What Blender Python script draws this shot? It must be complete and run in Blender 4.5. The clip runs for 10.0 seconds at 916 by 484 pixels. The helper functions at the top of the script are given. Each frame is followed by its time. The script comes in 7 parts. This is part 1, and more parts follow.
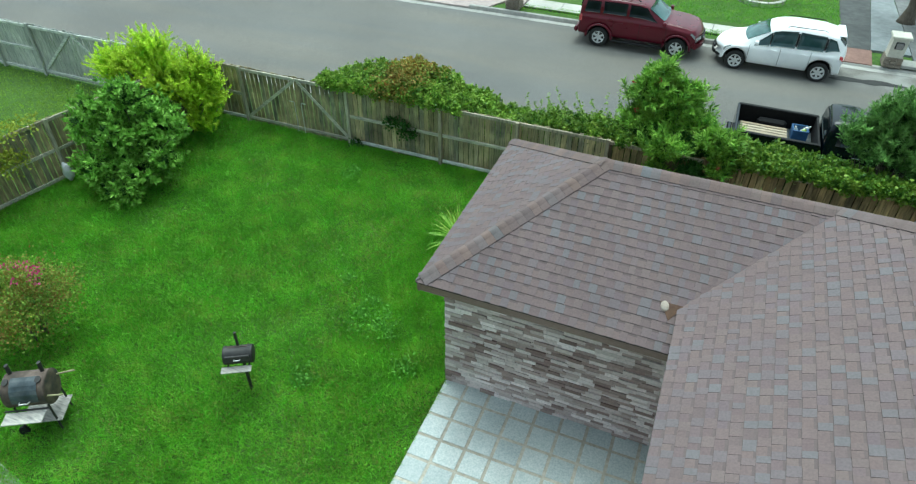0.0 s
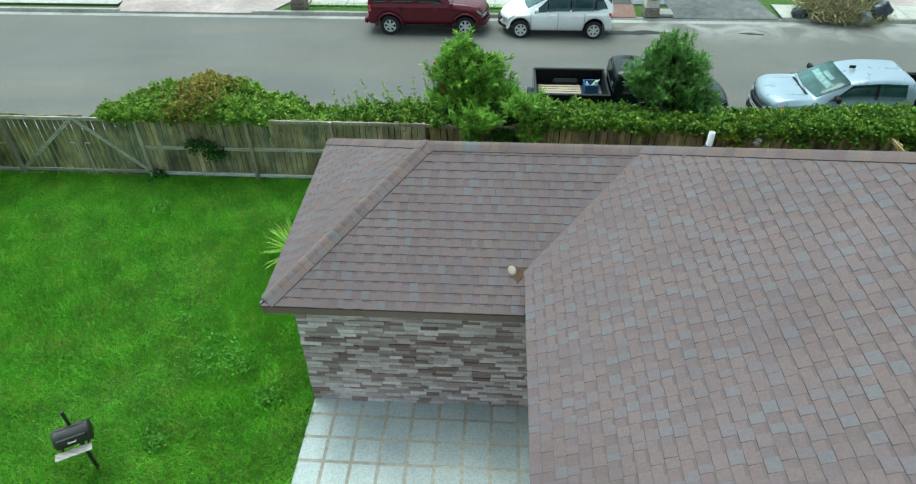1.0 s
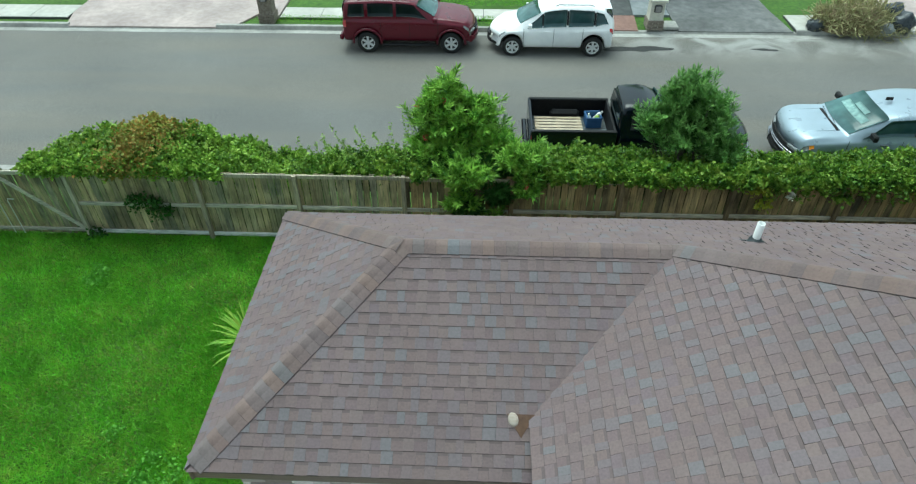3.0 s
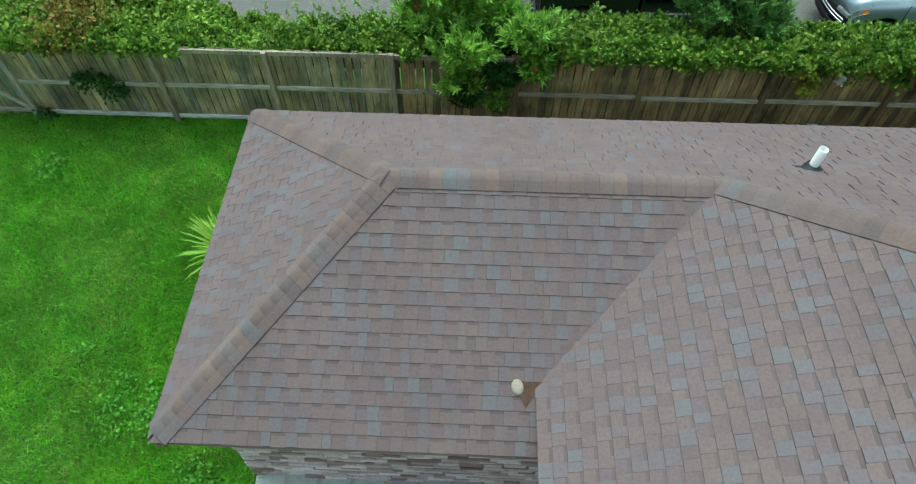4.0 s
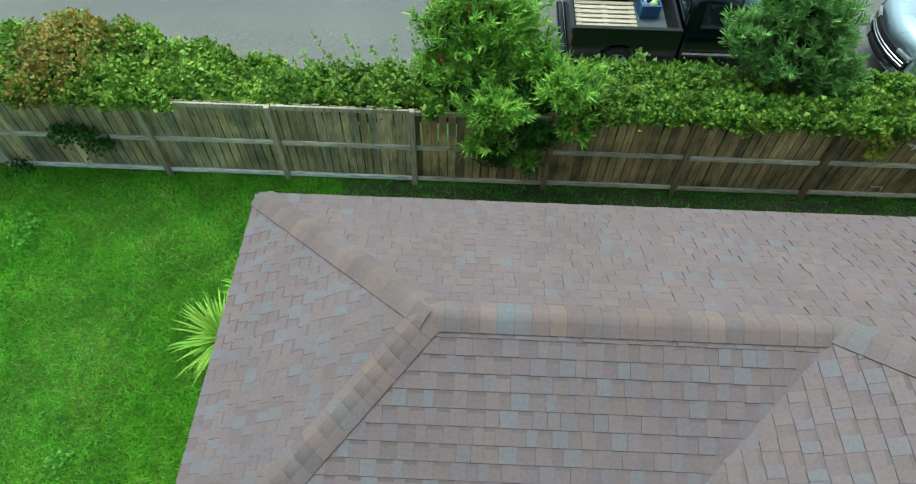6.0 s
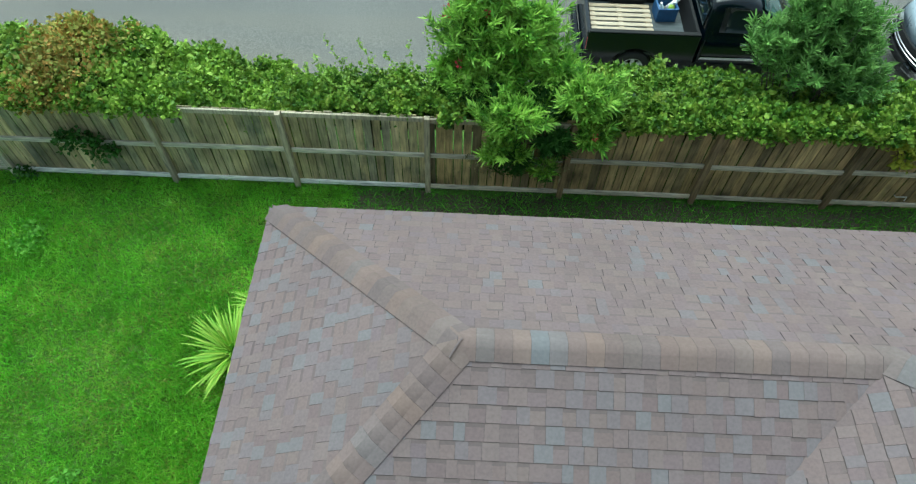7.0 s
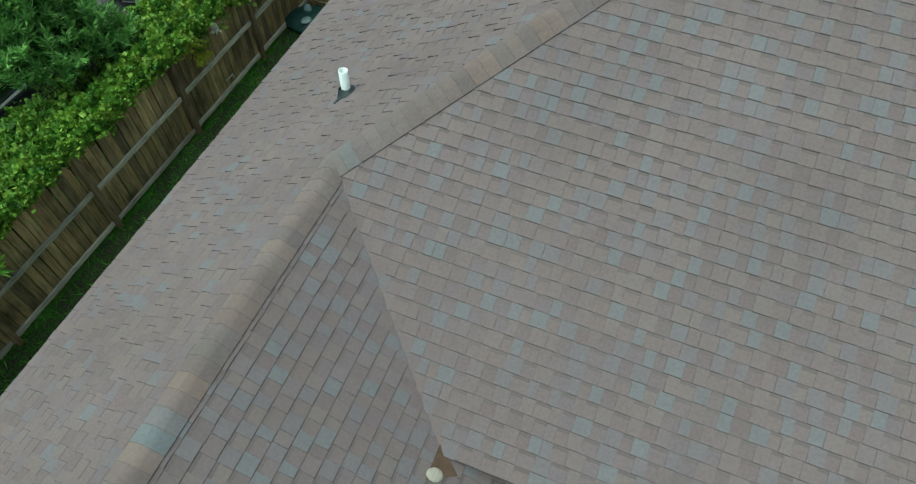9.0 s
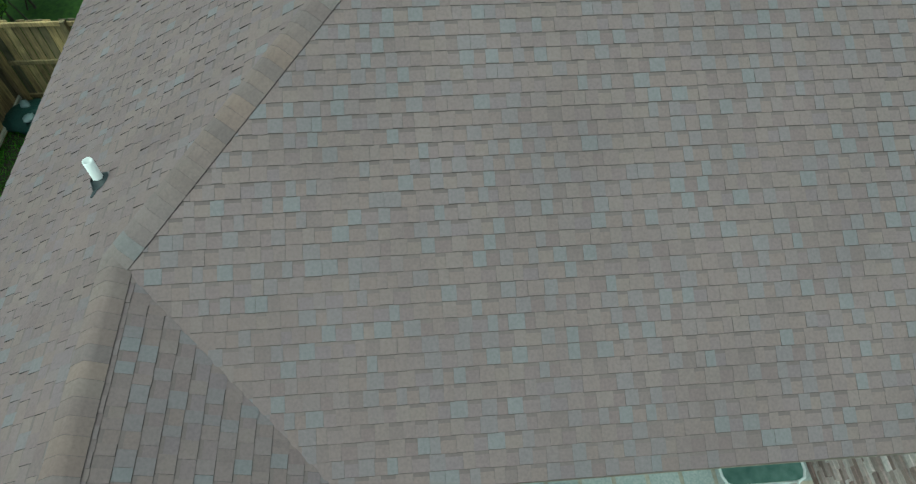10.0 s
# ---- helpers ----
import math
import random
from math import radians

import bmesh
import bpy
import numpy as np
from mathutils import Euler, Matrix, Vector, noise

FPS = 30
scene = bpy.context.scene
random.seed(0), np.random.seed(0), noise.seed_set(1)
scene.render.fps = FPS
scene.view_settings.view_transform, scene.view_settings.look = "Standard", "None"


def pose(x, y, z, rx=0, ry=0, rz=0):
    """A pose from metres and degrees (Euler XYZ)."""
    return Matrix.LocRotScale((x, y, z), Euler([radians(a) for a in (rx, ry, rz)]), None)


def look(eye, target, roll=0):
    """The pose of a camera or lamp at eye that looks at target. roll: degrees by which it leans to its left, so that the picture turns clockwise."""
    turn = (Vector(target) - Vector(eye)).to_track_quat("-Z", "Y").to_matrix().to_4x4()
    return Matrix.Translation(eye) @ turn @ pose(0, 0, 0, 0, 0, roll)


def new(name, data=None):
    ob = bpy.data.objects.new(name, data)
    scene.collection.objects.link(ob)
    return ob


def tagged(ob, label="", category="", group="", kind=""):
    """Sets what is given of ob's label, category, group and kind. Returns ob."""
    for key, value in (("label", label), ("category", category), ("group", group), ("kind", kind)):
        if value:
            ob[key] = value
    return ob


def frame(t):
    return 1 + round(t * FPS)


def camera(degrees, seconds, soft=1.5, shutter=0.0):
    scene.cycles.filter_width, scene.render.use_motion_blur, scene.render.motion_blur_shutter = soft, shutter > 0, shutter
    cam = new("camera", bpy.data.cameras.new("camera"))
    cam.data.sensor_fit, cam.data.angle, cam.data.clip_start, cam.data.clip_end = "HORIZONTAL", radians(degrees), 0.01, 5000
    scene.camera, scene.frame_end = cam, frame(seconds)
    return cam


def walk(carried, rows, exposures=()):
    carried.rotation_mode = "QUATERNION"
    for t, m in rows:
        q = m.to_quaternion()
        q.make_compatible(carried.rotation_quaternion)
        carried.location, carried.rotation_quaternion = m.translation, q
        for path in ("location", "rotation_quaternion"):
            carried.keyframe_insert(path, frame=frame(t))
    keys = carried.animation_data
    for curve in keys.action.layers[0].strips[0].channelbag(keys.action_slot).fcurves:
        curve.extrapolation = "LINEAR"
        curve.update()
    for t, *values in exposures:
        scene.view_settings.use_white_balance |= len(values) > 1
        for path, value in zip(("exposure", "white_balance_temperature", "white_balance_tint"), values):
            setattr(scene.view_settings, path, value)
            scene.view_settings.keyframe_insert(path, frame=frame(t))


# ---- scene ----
cam = camera(70.3, 10.0, soft=1.25)
# seconds, eye, target, lean
PATH = [
    (0, (4.556, -12.172, 9.575), (3.097, -8.579, 6.420), 0.34),
    (0.2, (4.586, -12.110, 9.489), (3.369, -8.418, 6.345), -0.55),
    (0.5, (4.509, -12.101, 9.470), (4.079, -8.259, 6.299), -0.66),
    (1, (4.487, -12.057, 9.434), (4.230, -8.206, 6.255), -0.63),
    (1.5, (4.524, -11.895, 9.418), (4.316, -8.050, 6.229), -0.59),
    (2, (4.507, -11.267, 9.411), (4.318, -7.429, 6.211), -0.45),
    (3.3, (4.354, -8.709, 9.272), (4.196, -4.948, 5.981), -0.29),
    (3.5, (4.344, -8.362, 9.200), (4.204, -4.840, 5.653), 0.02),
    (3.7, (4.340, -7.979, 9.214), (4.207, -4.808, 5.350), -0.30),
    (4, (4.312, -7.533, 9.140), (4.198, -4.650, 5.056), 0.01),
    (4.5, (4.244, -6.928, 9.046), (4.141, -4.055, 4.955), 0.29),
    (5, (4.102, -6.439, 8.985), (4.006, -3.579, 4.885), 0.53),
    (5.5, (3.900, -5.998, 8.956), (3.820, -3.159, 4.841), 0.81),
    (6.8, (3.458, -5.440, 8.757), (3.406, -2.584, 4.653), 1.53),
    (7, (3.419, -5.389, 8.780), (3.371, -2.568, 4.652), 1.62),
    (7.2, (3.390, -5.474, 8.706), (3.446, -2.628, 4.596), 1.53),
    (7.5, (3.334, -5.552, 8.715), (3.986, -2.796, 4.594), 1.33),
    (7.8, (3.374, -5.620, 8.660), (4.831, -3.209, 4.529), 1.14),
    (8, (3.302, -5.641, 8.669), (5.200, -3.550, 4.543), 1.29),
    (8.5, (3.365, -5.648, 8.682), (5.787, -4.213, 4.549), 1.45),
    (9, (3.472, -5.621, 8.710), (6.118, -4.647, 4.581), 1.67),
    (9.5, (3.478, -5.701, 8.838), (6.309, -5.316, 4.734), 2.40),
    (9.8, (3.572, -5.682, 8.760), (6.430, -5.789, 4.660), 2.20),
    (10, (3.502, -5.747, 8.786), (6.375, -6.044, 4.705), 1.67),
]
walk(cam, [(t, look(eye, target, lean)) for t, eye, target, lean in PATH],
     exposures=[(0, 0.87, 5690, -13.5), (2.2, 0.75, 5710, -14.5), (3.5, 0.77, 5720, -14), (4.5, 0.82, 5700, -16), (5.5, 0.9, 5690, -15.5), (7, 1.01, 5690, -15), (7.6, 0.87, 5710, -15), (8.1, 0.6, 5690, -21), (8.7, 0.59, 5690, -22.5), (9.3, 0.58, 5710, -24), (10, 0.47, 5700, -25.5)])

# ---- sky, sun and exposure ----
world = bpy.data.worlds.new("overcast_sky")
scene.world = world
world.use_nodes = True
wn, wl = world.node_tree.nodes, world.node_tree.links
sky = wn.new("ShaderNodeTexSky")
sky.sky_type = "NISHITA"
sky.sun_disc = False
sky.sun_elevation, sky.sun_rotation = radians(68), radians(-27)
sky.air_density, sky.dust_density, sky.ozone_density = 1.0, 4.0, 1.0
cloud = wn.new("ShaderNodeHueSaturation")
cloud.inputs["Saturation"].default_value = 0.36
wl.new(sky.outputs["Color"], cloud.inputs["Color"])
wl.new(cloud.outputs["Color"], wn["Background"].inputs["Color"])
wn["Background"].inputs["Strength"].default_value = 0.122
sun = new("sun", bpy.data.lights.new("sun", "SUN"))
sun.data.energy, sun.data.angle, sun.data.color = 1.05, radians(50), (1.0, 0.97, 0.92)
sun.matrix_world = look((-1.6, 2.6, 9.0), (0, 0, 0))


# ---- materials ----
def rgba(c):
    return (c[0], c[1], c[2], 1.0)


def surface(name, cols, scale=8.0, rough=0.8, bump=0.2, bump_scale=None, rnd="", rnd_cols=None, metal=0.0,
            mottle=0.35, stretch=(1, 1, 1), coat=0.0, big=0.6, spec=0.5, dist=0.01, steps=False):
    """A surface whose colour runs through cols by a fine noise, darkened and lightened by a coarse one.
    rnd: 'object' or 'island' to pick each piece's colour from rnd_cols, in steps or blending."""
    m = bpy.data.materials.new(name)
    m.use_nodes = True
    n, l = m.node_tree.nodes, m.node_tree.links
    b = n["Principled BSDF"]
    b.inputs["Metallic"].default_value = metal
    b.inputs["Coat Weight"].default_value = coat
    b.inputs["Coat Roughness"].default_value = 0.05
    b.inputs["Specular IOR Level"].default_value = spec
    geo = n.new("ShaderNodeNewGeometry")
    mp = n.new("ShaderNodeMapping")
    mp.inputs["Scale"].default_value = stretch
    l.new(geo.outputs["Position"], mp.inputs["Vector"])
    fine = n.new("ShaderNodeTexNoise")
    fine.inputs["Scale"].default_value, fine.inputs["Detail"].default_value = scale, 6
    l.new(mp.outputs["Vector"], fine.inputs["Vector"])
    ramp = n.new("ShaderNodeValToRGB")
    el = ramp.color_ramp.elements
    el[0].position, el[1].position = 0.3, 0.7
    el[0].color, el[1].color = rgba(cols[0]), rgba(cols[-1])
    for i, c in enumerate(cols[1:-1]):
        e = el.new(0.3 + 0.4 * (i + 1) / (len(cols) - 1))
        e.color = rgba(c)
    l.new(fine.outputs["Fac"], ramp.inputs["Fac"])
    colour = ramp.outputs["Color"]
    if rnd:
        src = n.new("ShaderNodeObjectInfo").outputs["Random"] if rnd == "object" else geo.outputs["Random Per Island"]
        pick = n.new("ShaderNodeValToRGB")
        pick.color_ramp.interpolation = "CONSTANT" if steps else "LINEAR"
        pe = pick.color_ramp.elements
        k = len(rnd_cols)
        pe[0].position, pe[0].color = 0.0, rgba(rnd_cols[0])
        pe[1].position, pe[1].color = (k - 1) / k if steps else 1.0, rgba(rnd_cols[-1])
        for i, c in enumerate(rnd_cols[1:-1]):
            pe.new((i + 1) / (k if steps else k - 1)).color = rgba(c)
        l.new(src, pick.inputs["Fac"])
        mix = n.new("ShaderNodeMix")
        mix.data_type, mix.blend_type = "RGBA", "MULTIPLY"
        mix.inputs["Factor"].default_value = 1.0
        l.new(pick.outputs["Color"], mix.inputs["A"])
        l.new(colour, mix.inputs["B"])
        colour = mix.outputs["Result"]
    coarse = n.new("ShaderNodeTexNoise")
    coarse.inputs["Scale"].default_value, coarse.inputs["Detail"].default_value = big, 4
    l.new(geo.outputs["Position"], coarse.inputs["Vector"])
    rng = n.new("ShaderNodeMapRange")
    rng.inputs["From Min"].default_value, rng.inputs["From Max"].default_value = 0.3, 0.7
    rng.inputs["To Min"].default_value, rng.inputs["To Max"].default_value = 1 - mottle, 1 + mottle
    l.new(coarse.outputs["Fac"], rng.inputs["Value"])
    hsv = n.new("ShaderNodeHueSaturation")
    l.new(rng.outputs["Result"], hsv.inputs["Value"])
    l.new(colour, hsv.inputs["Color"])
    l.new(hsv.outputs["Color"], b.inputs["Base Color"])
    rr = n.new("ShaderNodeMapRange")
    rr.inputs["To Min"].default_value, rr.inputs["To Max"].default_value = max(0.02, rough - 0.1), min(1.0, rough + 0.1)
    l.new(fine.outputs["Fac"], rr.inputs["Value"])
    l.new(rr.outputs["Result"], b.inputs["Roughness"])
    if bump:
        bn = n.new("ShaderNodeTexNoise")
        bn.inputs["Scale"].default_value, bn.inputs["Detail"].default_value = bump_scale or scale * 3, 5
        l.new(mp.outputs["Vector"], bn.inputs["Vector"])
        bp = n.new("ShaderNodeBump")
        bp.inputs["Strength"].default_value, bp.inputs["Distance"].default_value = bump, dist
        l.new(bn.outputs["Fac"], bp.inputs["Height"])
        l.new(bp.outputs["Normal"], b.inputs["Normal"])
    return m


def leafy(name, cols, rough=0.5, mottle=0.25, clump=5.0):
    """Leaves: each takes its own green, close to that of its clump, and lets some light through."""
    cols = sorted(cols, key=sum)
    m = surface(name, [(0.8, 0.8, 0.8), (1.1, 1.1, 1.1)], 20, rough, 0, rnd="island", rnd_cols=cols, mottle=mottle, big=1.3, spec=0.2)
    n, l = m.node_tree.nodes, m.node_tree.links
    b = n["Principled BSDF"]
    tr = n.new("ShaderNodeBsdfTranslucent")
    mix = n.new("ShaderNodeMixShader")
    mix.inputs["Fac"].default_value = 0.22
    src = b.inputs["Base Color"].links[0].from_socket
    pick = [x for x in n if x.type == "VALTORGB" and any(y.from_socket.name == "Random Per Island" for y in x.inputs["Fac"].links)][0]
    geo = pick.inputs["Fac"].links[0].from_node
    tuft = n.new("ShaderNodeTexNoise")
    tuft.inputs["Scale"].default_value, tuft.inputs["Detail"].default_value = clump, 2
    l.new(geo.outputs["Position"], tuft.inputs["Vector"])
    wide = n.new("ShaderNodeMapRange")
    wide.inputs["From Min"].default_value, wide.inputs["From Max"].default_value = 0.3, 0.7
    wide.inputs["To Min"].default_value, wide.inputs["To Max"].default_value = 0.0, 0.6
    l.new(tuft.outputs["Fac"], wide.inputs["Value"])
    blend = n.new("ShaderNodeMath")
    blend.operation = "MULTIPLY_ADD"
    blend.inputs[1].default_value = 0.4
    l.new(geo.outputs["Random Per Island"], blend.inputs[0])
    l.new(wide.outputs["Result"], blend.inputs[2])
    l.new(blend.outputs["Value"], pick.inputs["Fac"])
    l.new(src, tr.inputs["Color"])
    l.new(b.outputs["BSDF"], mix.inputs[1])
    l.new(tr.outputs["BSDF"], mix.inputs[2])
    l.new(mix.outputs["Shader"], n["Material Output"].inputs["Surface"])
    return m


GRANULES = [(0.9, 0.9, 0.9), (1.0, 1.0, 1.0), (1.09, 1.09, 1.09)]
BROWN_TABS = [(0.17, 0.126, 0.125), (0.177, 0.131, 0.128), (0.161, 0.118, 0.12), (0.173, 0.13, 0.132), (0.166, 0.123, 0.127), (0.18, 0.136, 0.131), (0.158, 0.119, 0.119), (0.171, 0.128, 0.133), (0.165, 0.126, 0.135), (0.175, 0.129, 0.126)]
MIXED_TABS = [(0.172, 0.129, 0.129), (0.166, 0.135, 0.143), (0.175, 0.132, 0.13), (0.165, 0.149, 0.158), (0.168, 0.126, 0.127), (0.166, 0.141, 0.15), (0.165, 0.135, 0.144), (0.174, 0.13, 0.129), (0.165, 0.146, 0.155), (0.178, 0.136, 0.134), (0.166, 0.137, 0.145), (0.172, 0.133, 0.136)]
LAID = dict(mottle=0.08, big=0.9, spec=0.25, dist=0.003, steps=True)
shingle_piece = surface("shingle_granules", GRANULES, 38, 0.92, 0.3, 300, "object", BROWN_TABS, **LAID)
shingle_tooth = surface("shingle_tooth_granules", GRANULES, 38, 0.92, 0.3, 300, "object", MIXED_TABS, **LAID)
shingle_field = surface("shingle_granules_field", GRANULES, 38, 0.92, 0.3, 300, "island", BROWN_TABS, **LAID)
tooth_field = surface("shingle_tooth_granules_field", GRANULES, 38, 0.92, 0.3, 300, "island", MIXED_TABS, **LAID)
# Darker granule band on recessed tabs: the shadow line put into their colour.
shadow_band_granules = surface("shingle_shadow_band", [(0.13, 0.1, 0.098), (0.15, 0.116, 0.114)], 40, 0.95, 0.3, 300, mottle=0.15, spec=0.25, dist=0.003)
# Cut asphalt edges; their dark tone also draws shadow lines round the tabs.
shingle_edge = surface("shingle_cut_edge", [(0.03, 0.025, 0.025), (0.05, 0.042, 0.041)], 60, 0.95, 0, mottle=0.2, spec=0.2)
# Darker lip: shadow under each course, put into the tab's front colour.
shingle_lip = surface("shingle_shadow_lip", [(0.106, 0.083, 0.082), (0.13, 0.103, 0.101)], 60, 0.95, 0, mottle=0.2, spec=0.2)
CAPS = [(0.152, 0.114, 0.115), (0.196, 0.139, 0.124), (0.166, 0.124, 0.122), (0.205, 0.145, 0.128), (0.145, 0.112, 0.112), (0.174, 0.134, 0.133), (0.15, 0.149, 0.16), (0.188, 0.132, 0.12), (0.157, 0.122, 0.122), (0.196, 0.142, 0.128), (0.141, 0.124, 0.13)]
cap_mat = surface("ridge_cap_granules", GRANULES, 38, 0.92, 0.4, 300, "object", CAPS, mottle=0.12, big=1.5, spec=0.25, dist=0.003)
deck_mat = surface("roof_underlay", [(0.05, 0.04, 0.04), (0.08, 0.065, 0.06)], 20, 0.95, 0.1)
fascia_mat = surface("fascia_brown_paint", [(0.2, 0.132, 0.106), (0.26, 0.182, 0.152)], 12, 0.6, 0.1, stretch=(1, 1, 6), mottle=0.2)
soffit_mat = surface("soffit_paint", [(0.3, 0.26, 0.22), (0.38, 0.33, 0.29)], 8, 0.7, 0.05)
BRICKS = [(0.509, 0.418, 0.402), (0.693, 0.613, 0.604), (0.450, 0.357, 0.339), (0.240, 0.159, 0.146), (0.597, 0.508, 0.494), (0.813, 0.724, 0.718), (0.537, 0.444, 0.428), (0.183, 0.119, 0.105), (0.394, 0.297, 0.280), (0.660, 0.574, 0.562), (0.313, 0.216, 0.201), (0.569, 0.482, 0.468)]
brick_mat = surface("brick_clay", [(0.8, 0.8, 0.8), (1, 1, 1), (1.12, 1.1, 1.08)], 26, 0.85, 0.4, 90, "object", BRICKS, mottle=0.12, big=1.2)
brick_rest = surface("brick_clay_rest", [(0.8, 0.8, 0.8), (1, 1, 1), (1.12, 1.1, 1.08)], 26, 0.85, 0.4, 90, "island", BRICKS, mottle=0.12, big=1.2)
mortar_mat = surface("mortar", [(0.42, 0.38, 0.34), (0.52, 0.48, 0.44)], 30, 0.95, 0.3)
tile_mat = surface("terrazzo_tile", [(0.35, 0.405, 0.41), (0.45, 0.485, 0.48), (0.55, 0.565, 0.55)], 34, 0.55, 0.1, 60, "object", [(0.88, 0.9, 0.91), (1.05, 1.05, 1.04), (0.97, 0.98, 0.98)], mottle=0.14, big=0.8)
grout_mat = surface("tan_grout", [(0.36, 0.32, 0.255), (0.5, 0.46, 0.39)], 14, 0.9, 0.3, mottle=0.3)
WOODS = [(0.419, 0.338, 0.177), (0.339, 0.290, 0.168), (0.470, 0.380, 0.208), (0.250, 0.228, 0.146), (0.399, 0.338, 0.190), (0.499, 0.409, 0.235), (0.290, 0.238, 0.129), (0.379, 0.347, 0.235), (0.200, 0.190, 0.133), (0.439, 0.361, 0.190)]
WOODG = [(0.5, 0.51, 0.52), (0.9, 0.89, 0.87), (1.2, 1.18, 1.12)]
picket_mat = surface("weathered_picket", WOODG, 14, 0.85, 0.4, 40, "object", WOODS, stretch=(2.5, 2.5, 0.22), mottle=0.45, big=1.4)
BROWNS = [(0.352, 0.246, 0.114), (0.252, 0.187, 0.093), (0.419, 0.307, 0.147), (0.167, 0.134, 0.074), (0.310, 0.225, 0.113), (0.453, 0.346, 0.173), (0.201, 0.155, 0.083), (0.118, 0.104, 0.065), (0.368, 0.268, 0.129)]
brown_picket = surface("brown_picket_wood", WOODG, 14, 0.85, 0.4, 40, "object", BROWNS, stretch=(2.5, 2.5, 0.22), mottle=0.4, big=1.4)


def stained(m, dark, pale):
    """Mildew blotches drawn out down the boards, and bleached streaks between them."""
    n, l = m.node_tree.nodes, m.node_tree.links
    b = n["Principled BSDF"]
    colour = b.inputs["Base Color"].links[0].from_socket
    geo = n.new("ShaderNodeNewGeometry")
    for tone, scale, shape, lo, hi, most in ((dark, 1.7, (1.6, 1.0, 0.7), 0.5, 0.68, 0.8), (pale, 4.0, (3.0, 1.0, 0.3), 0.56, 0.72, 0.55)):
        mp = n.new("ShaderNodeMapping")
        mp.inputs["Scale"].default_value = shape
        mp.inputs["Location"].default_value = (scale, 0.4, 1.3)
        l.new(geo.outputs["Position"], mp.inputs["Vector"])
        spots = n.new("ShaderNodeTexNoise")
        spots.inputs["Scale"].default_value, spots.inputs["Detail"].default_value, spots.inputs["Roughness"].default_value = scale, 5, 0.62
        l.new(mp.outputs["Vector"], spots.inputs["Vector"])
        rng = n.new("ShaderNodeMapRange")
        rng.inputs["From Min"].default_value, rng.inputs["From Max"].default_value = lo, hi
        rng.inputs["To Max"].default_value = most
        l.new(spots.outputs["Fac"], rng.inputs["Value"])
        mix = n.new("ShaderNodeMix")
        mix.data_type, mix.blend_type = "RGBA", "MULTIPLY"
        mix.inputs["B"].default_value = rgba(tone)
        l.new(rng.outputs["Result"], mix.inputs["Factor"])
        l.new(colour, mix.inputs["A"])
        colour = mix.outputs["Result"]
    l.new(colour, b.inputs["Base Color"])


stained(picket_mat, (0.27, 0.36, 0.44), (1.45, 1.5, 1.65))
stained(brown_picket, (0.24, 0.27, 0.3), (1.6, 1.65, 1.7))
brown_post = surface("brown_post_wood", WOODG, 14, 0.85, 0.35, 40, "object", [(0.2, 0.145, 0.08), (0.25, 0.185, 0.11), (0.16, 0.12, 0.07)], stretch=(2.5, 2.5, 0.25), mottle=0.3, big=1.2)
rail_mat = surface("weathered_rail", WOODG, 14, 0.85, 0.35, 40, "object", [(0.52, 0.49, 0.41), (0.6, 0.57, 0.485), (0.44, 0.415, 0.345)], stretch=(0.3, 2.5, 2.5), mottle=0.25, big=0.8)
pale_rail = surface("silvered_rail", WOODG, 14, 0.85, 0.3, 40, "object", [(0.66, 0.68, 0.66), (0.74, 0.76, 0.74)], stretch=(0.3, 2.5, 2.5), mottle=0.15)
post_mat = surface("weathered_post", WOODG, 14, 0.85, 0.35, 40, "object", [(0.38, 0.33, 0.24), (0.46, 0.43, 0.34), (0.32, 0.27, 0.19)], stretch=(2.5, 2.5, 0.25), mottle=0.25, big=0.8)
soil_grass = surface("turf", [(0.04, 0.085, 0.01), (0.06, 0.13, 0.013), (0.085, 0.165, 0.019)], 9, 0.95, 0.5, 40, mottle=0.14, big=0.6)
asphalt = surface("asphalt", [(0.098, 0.095, 0.089), (0.153, 0.148, 0.138), (0.238, 0.231, 0.215)], 48, 0.9, 0.5, 120, mottle=0.12, big=0.22)


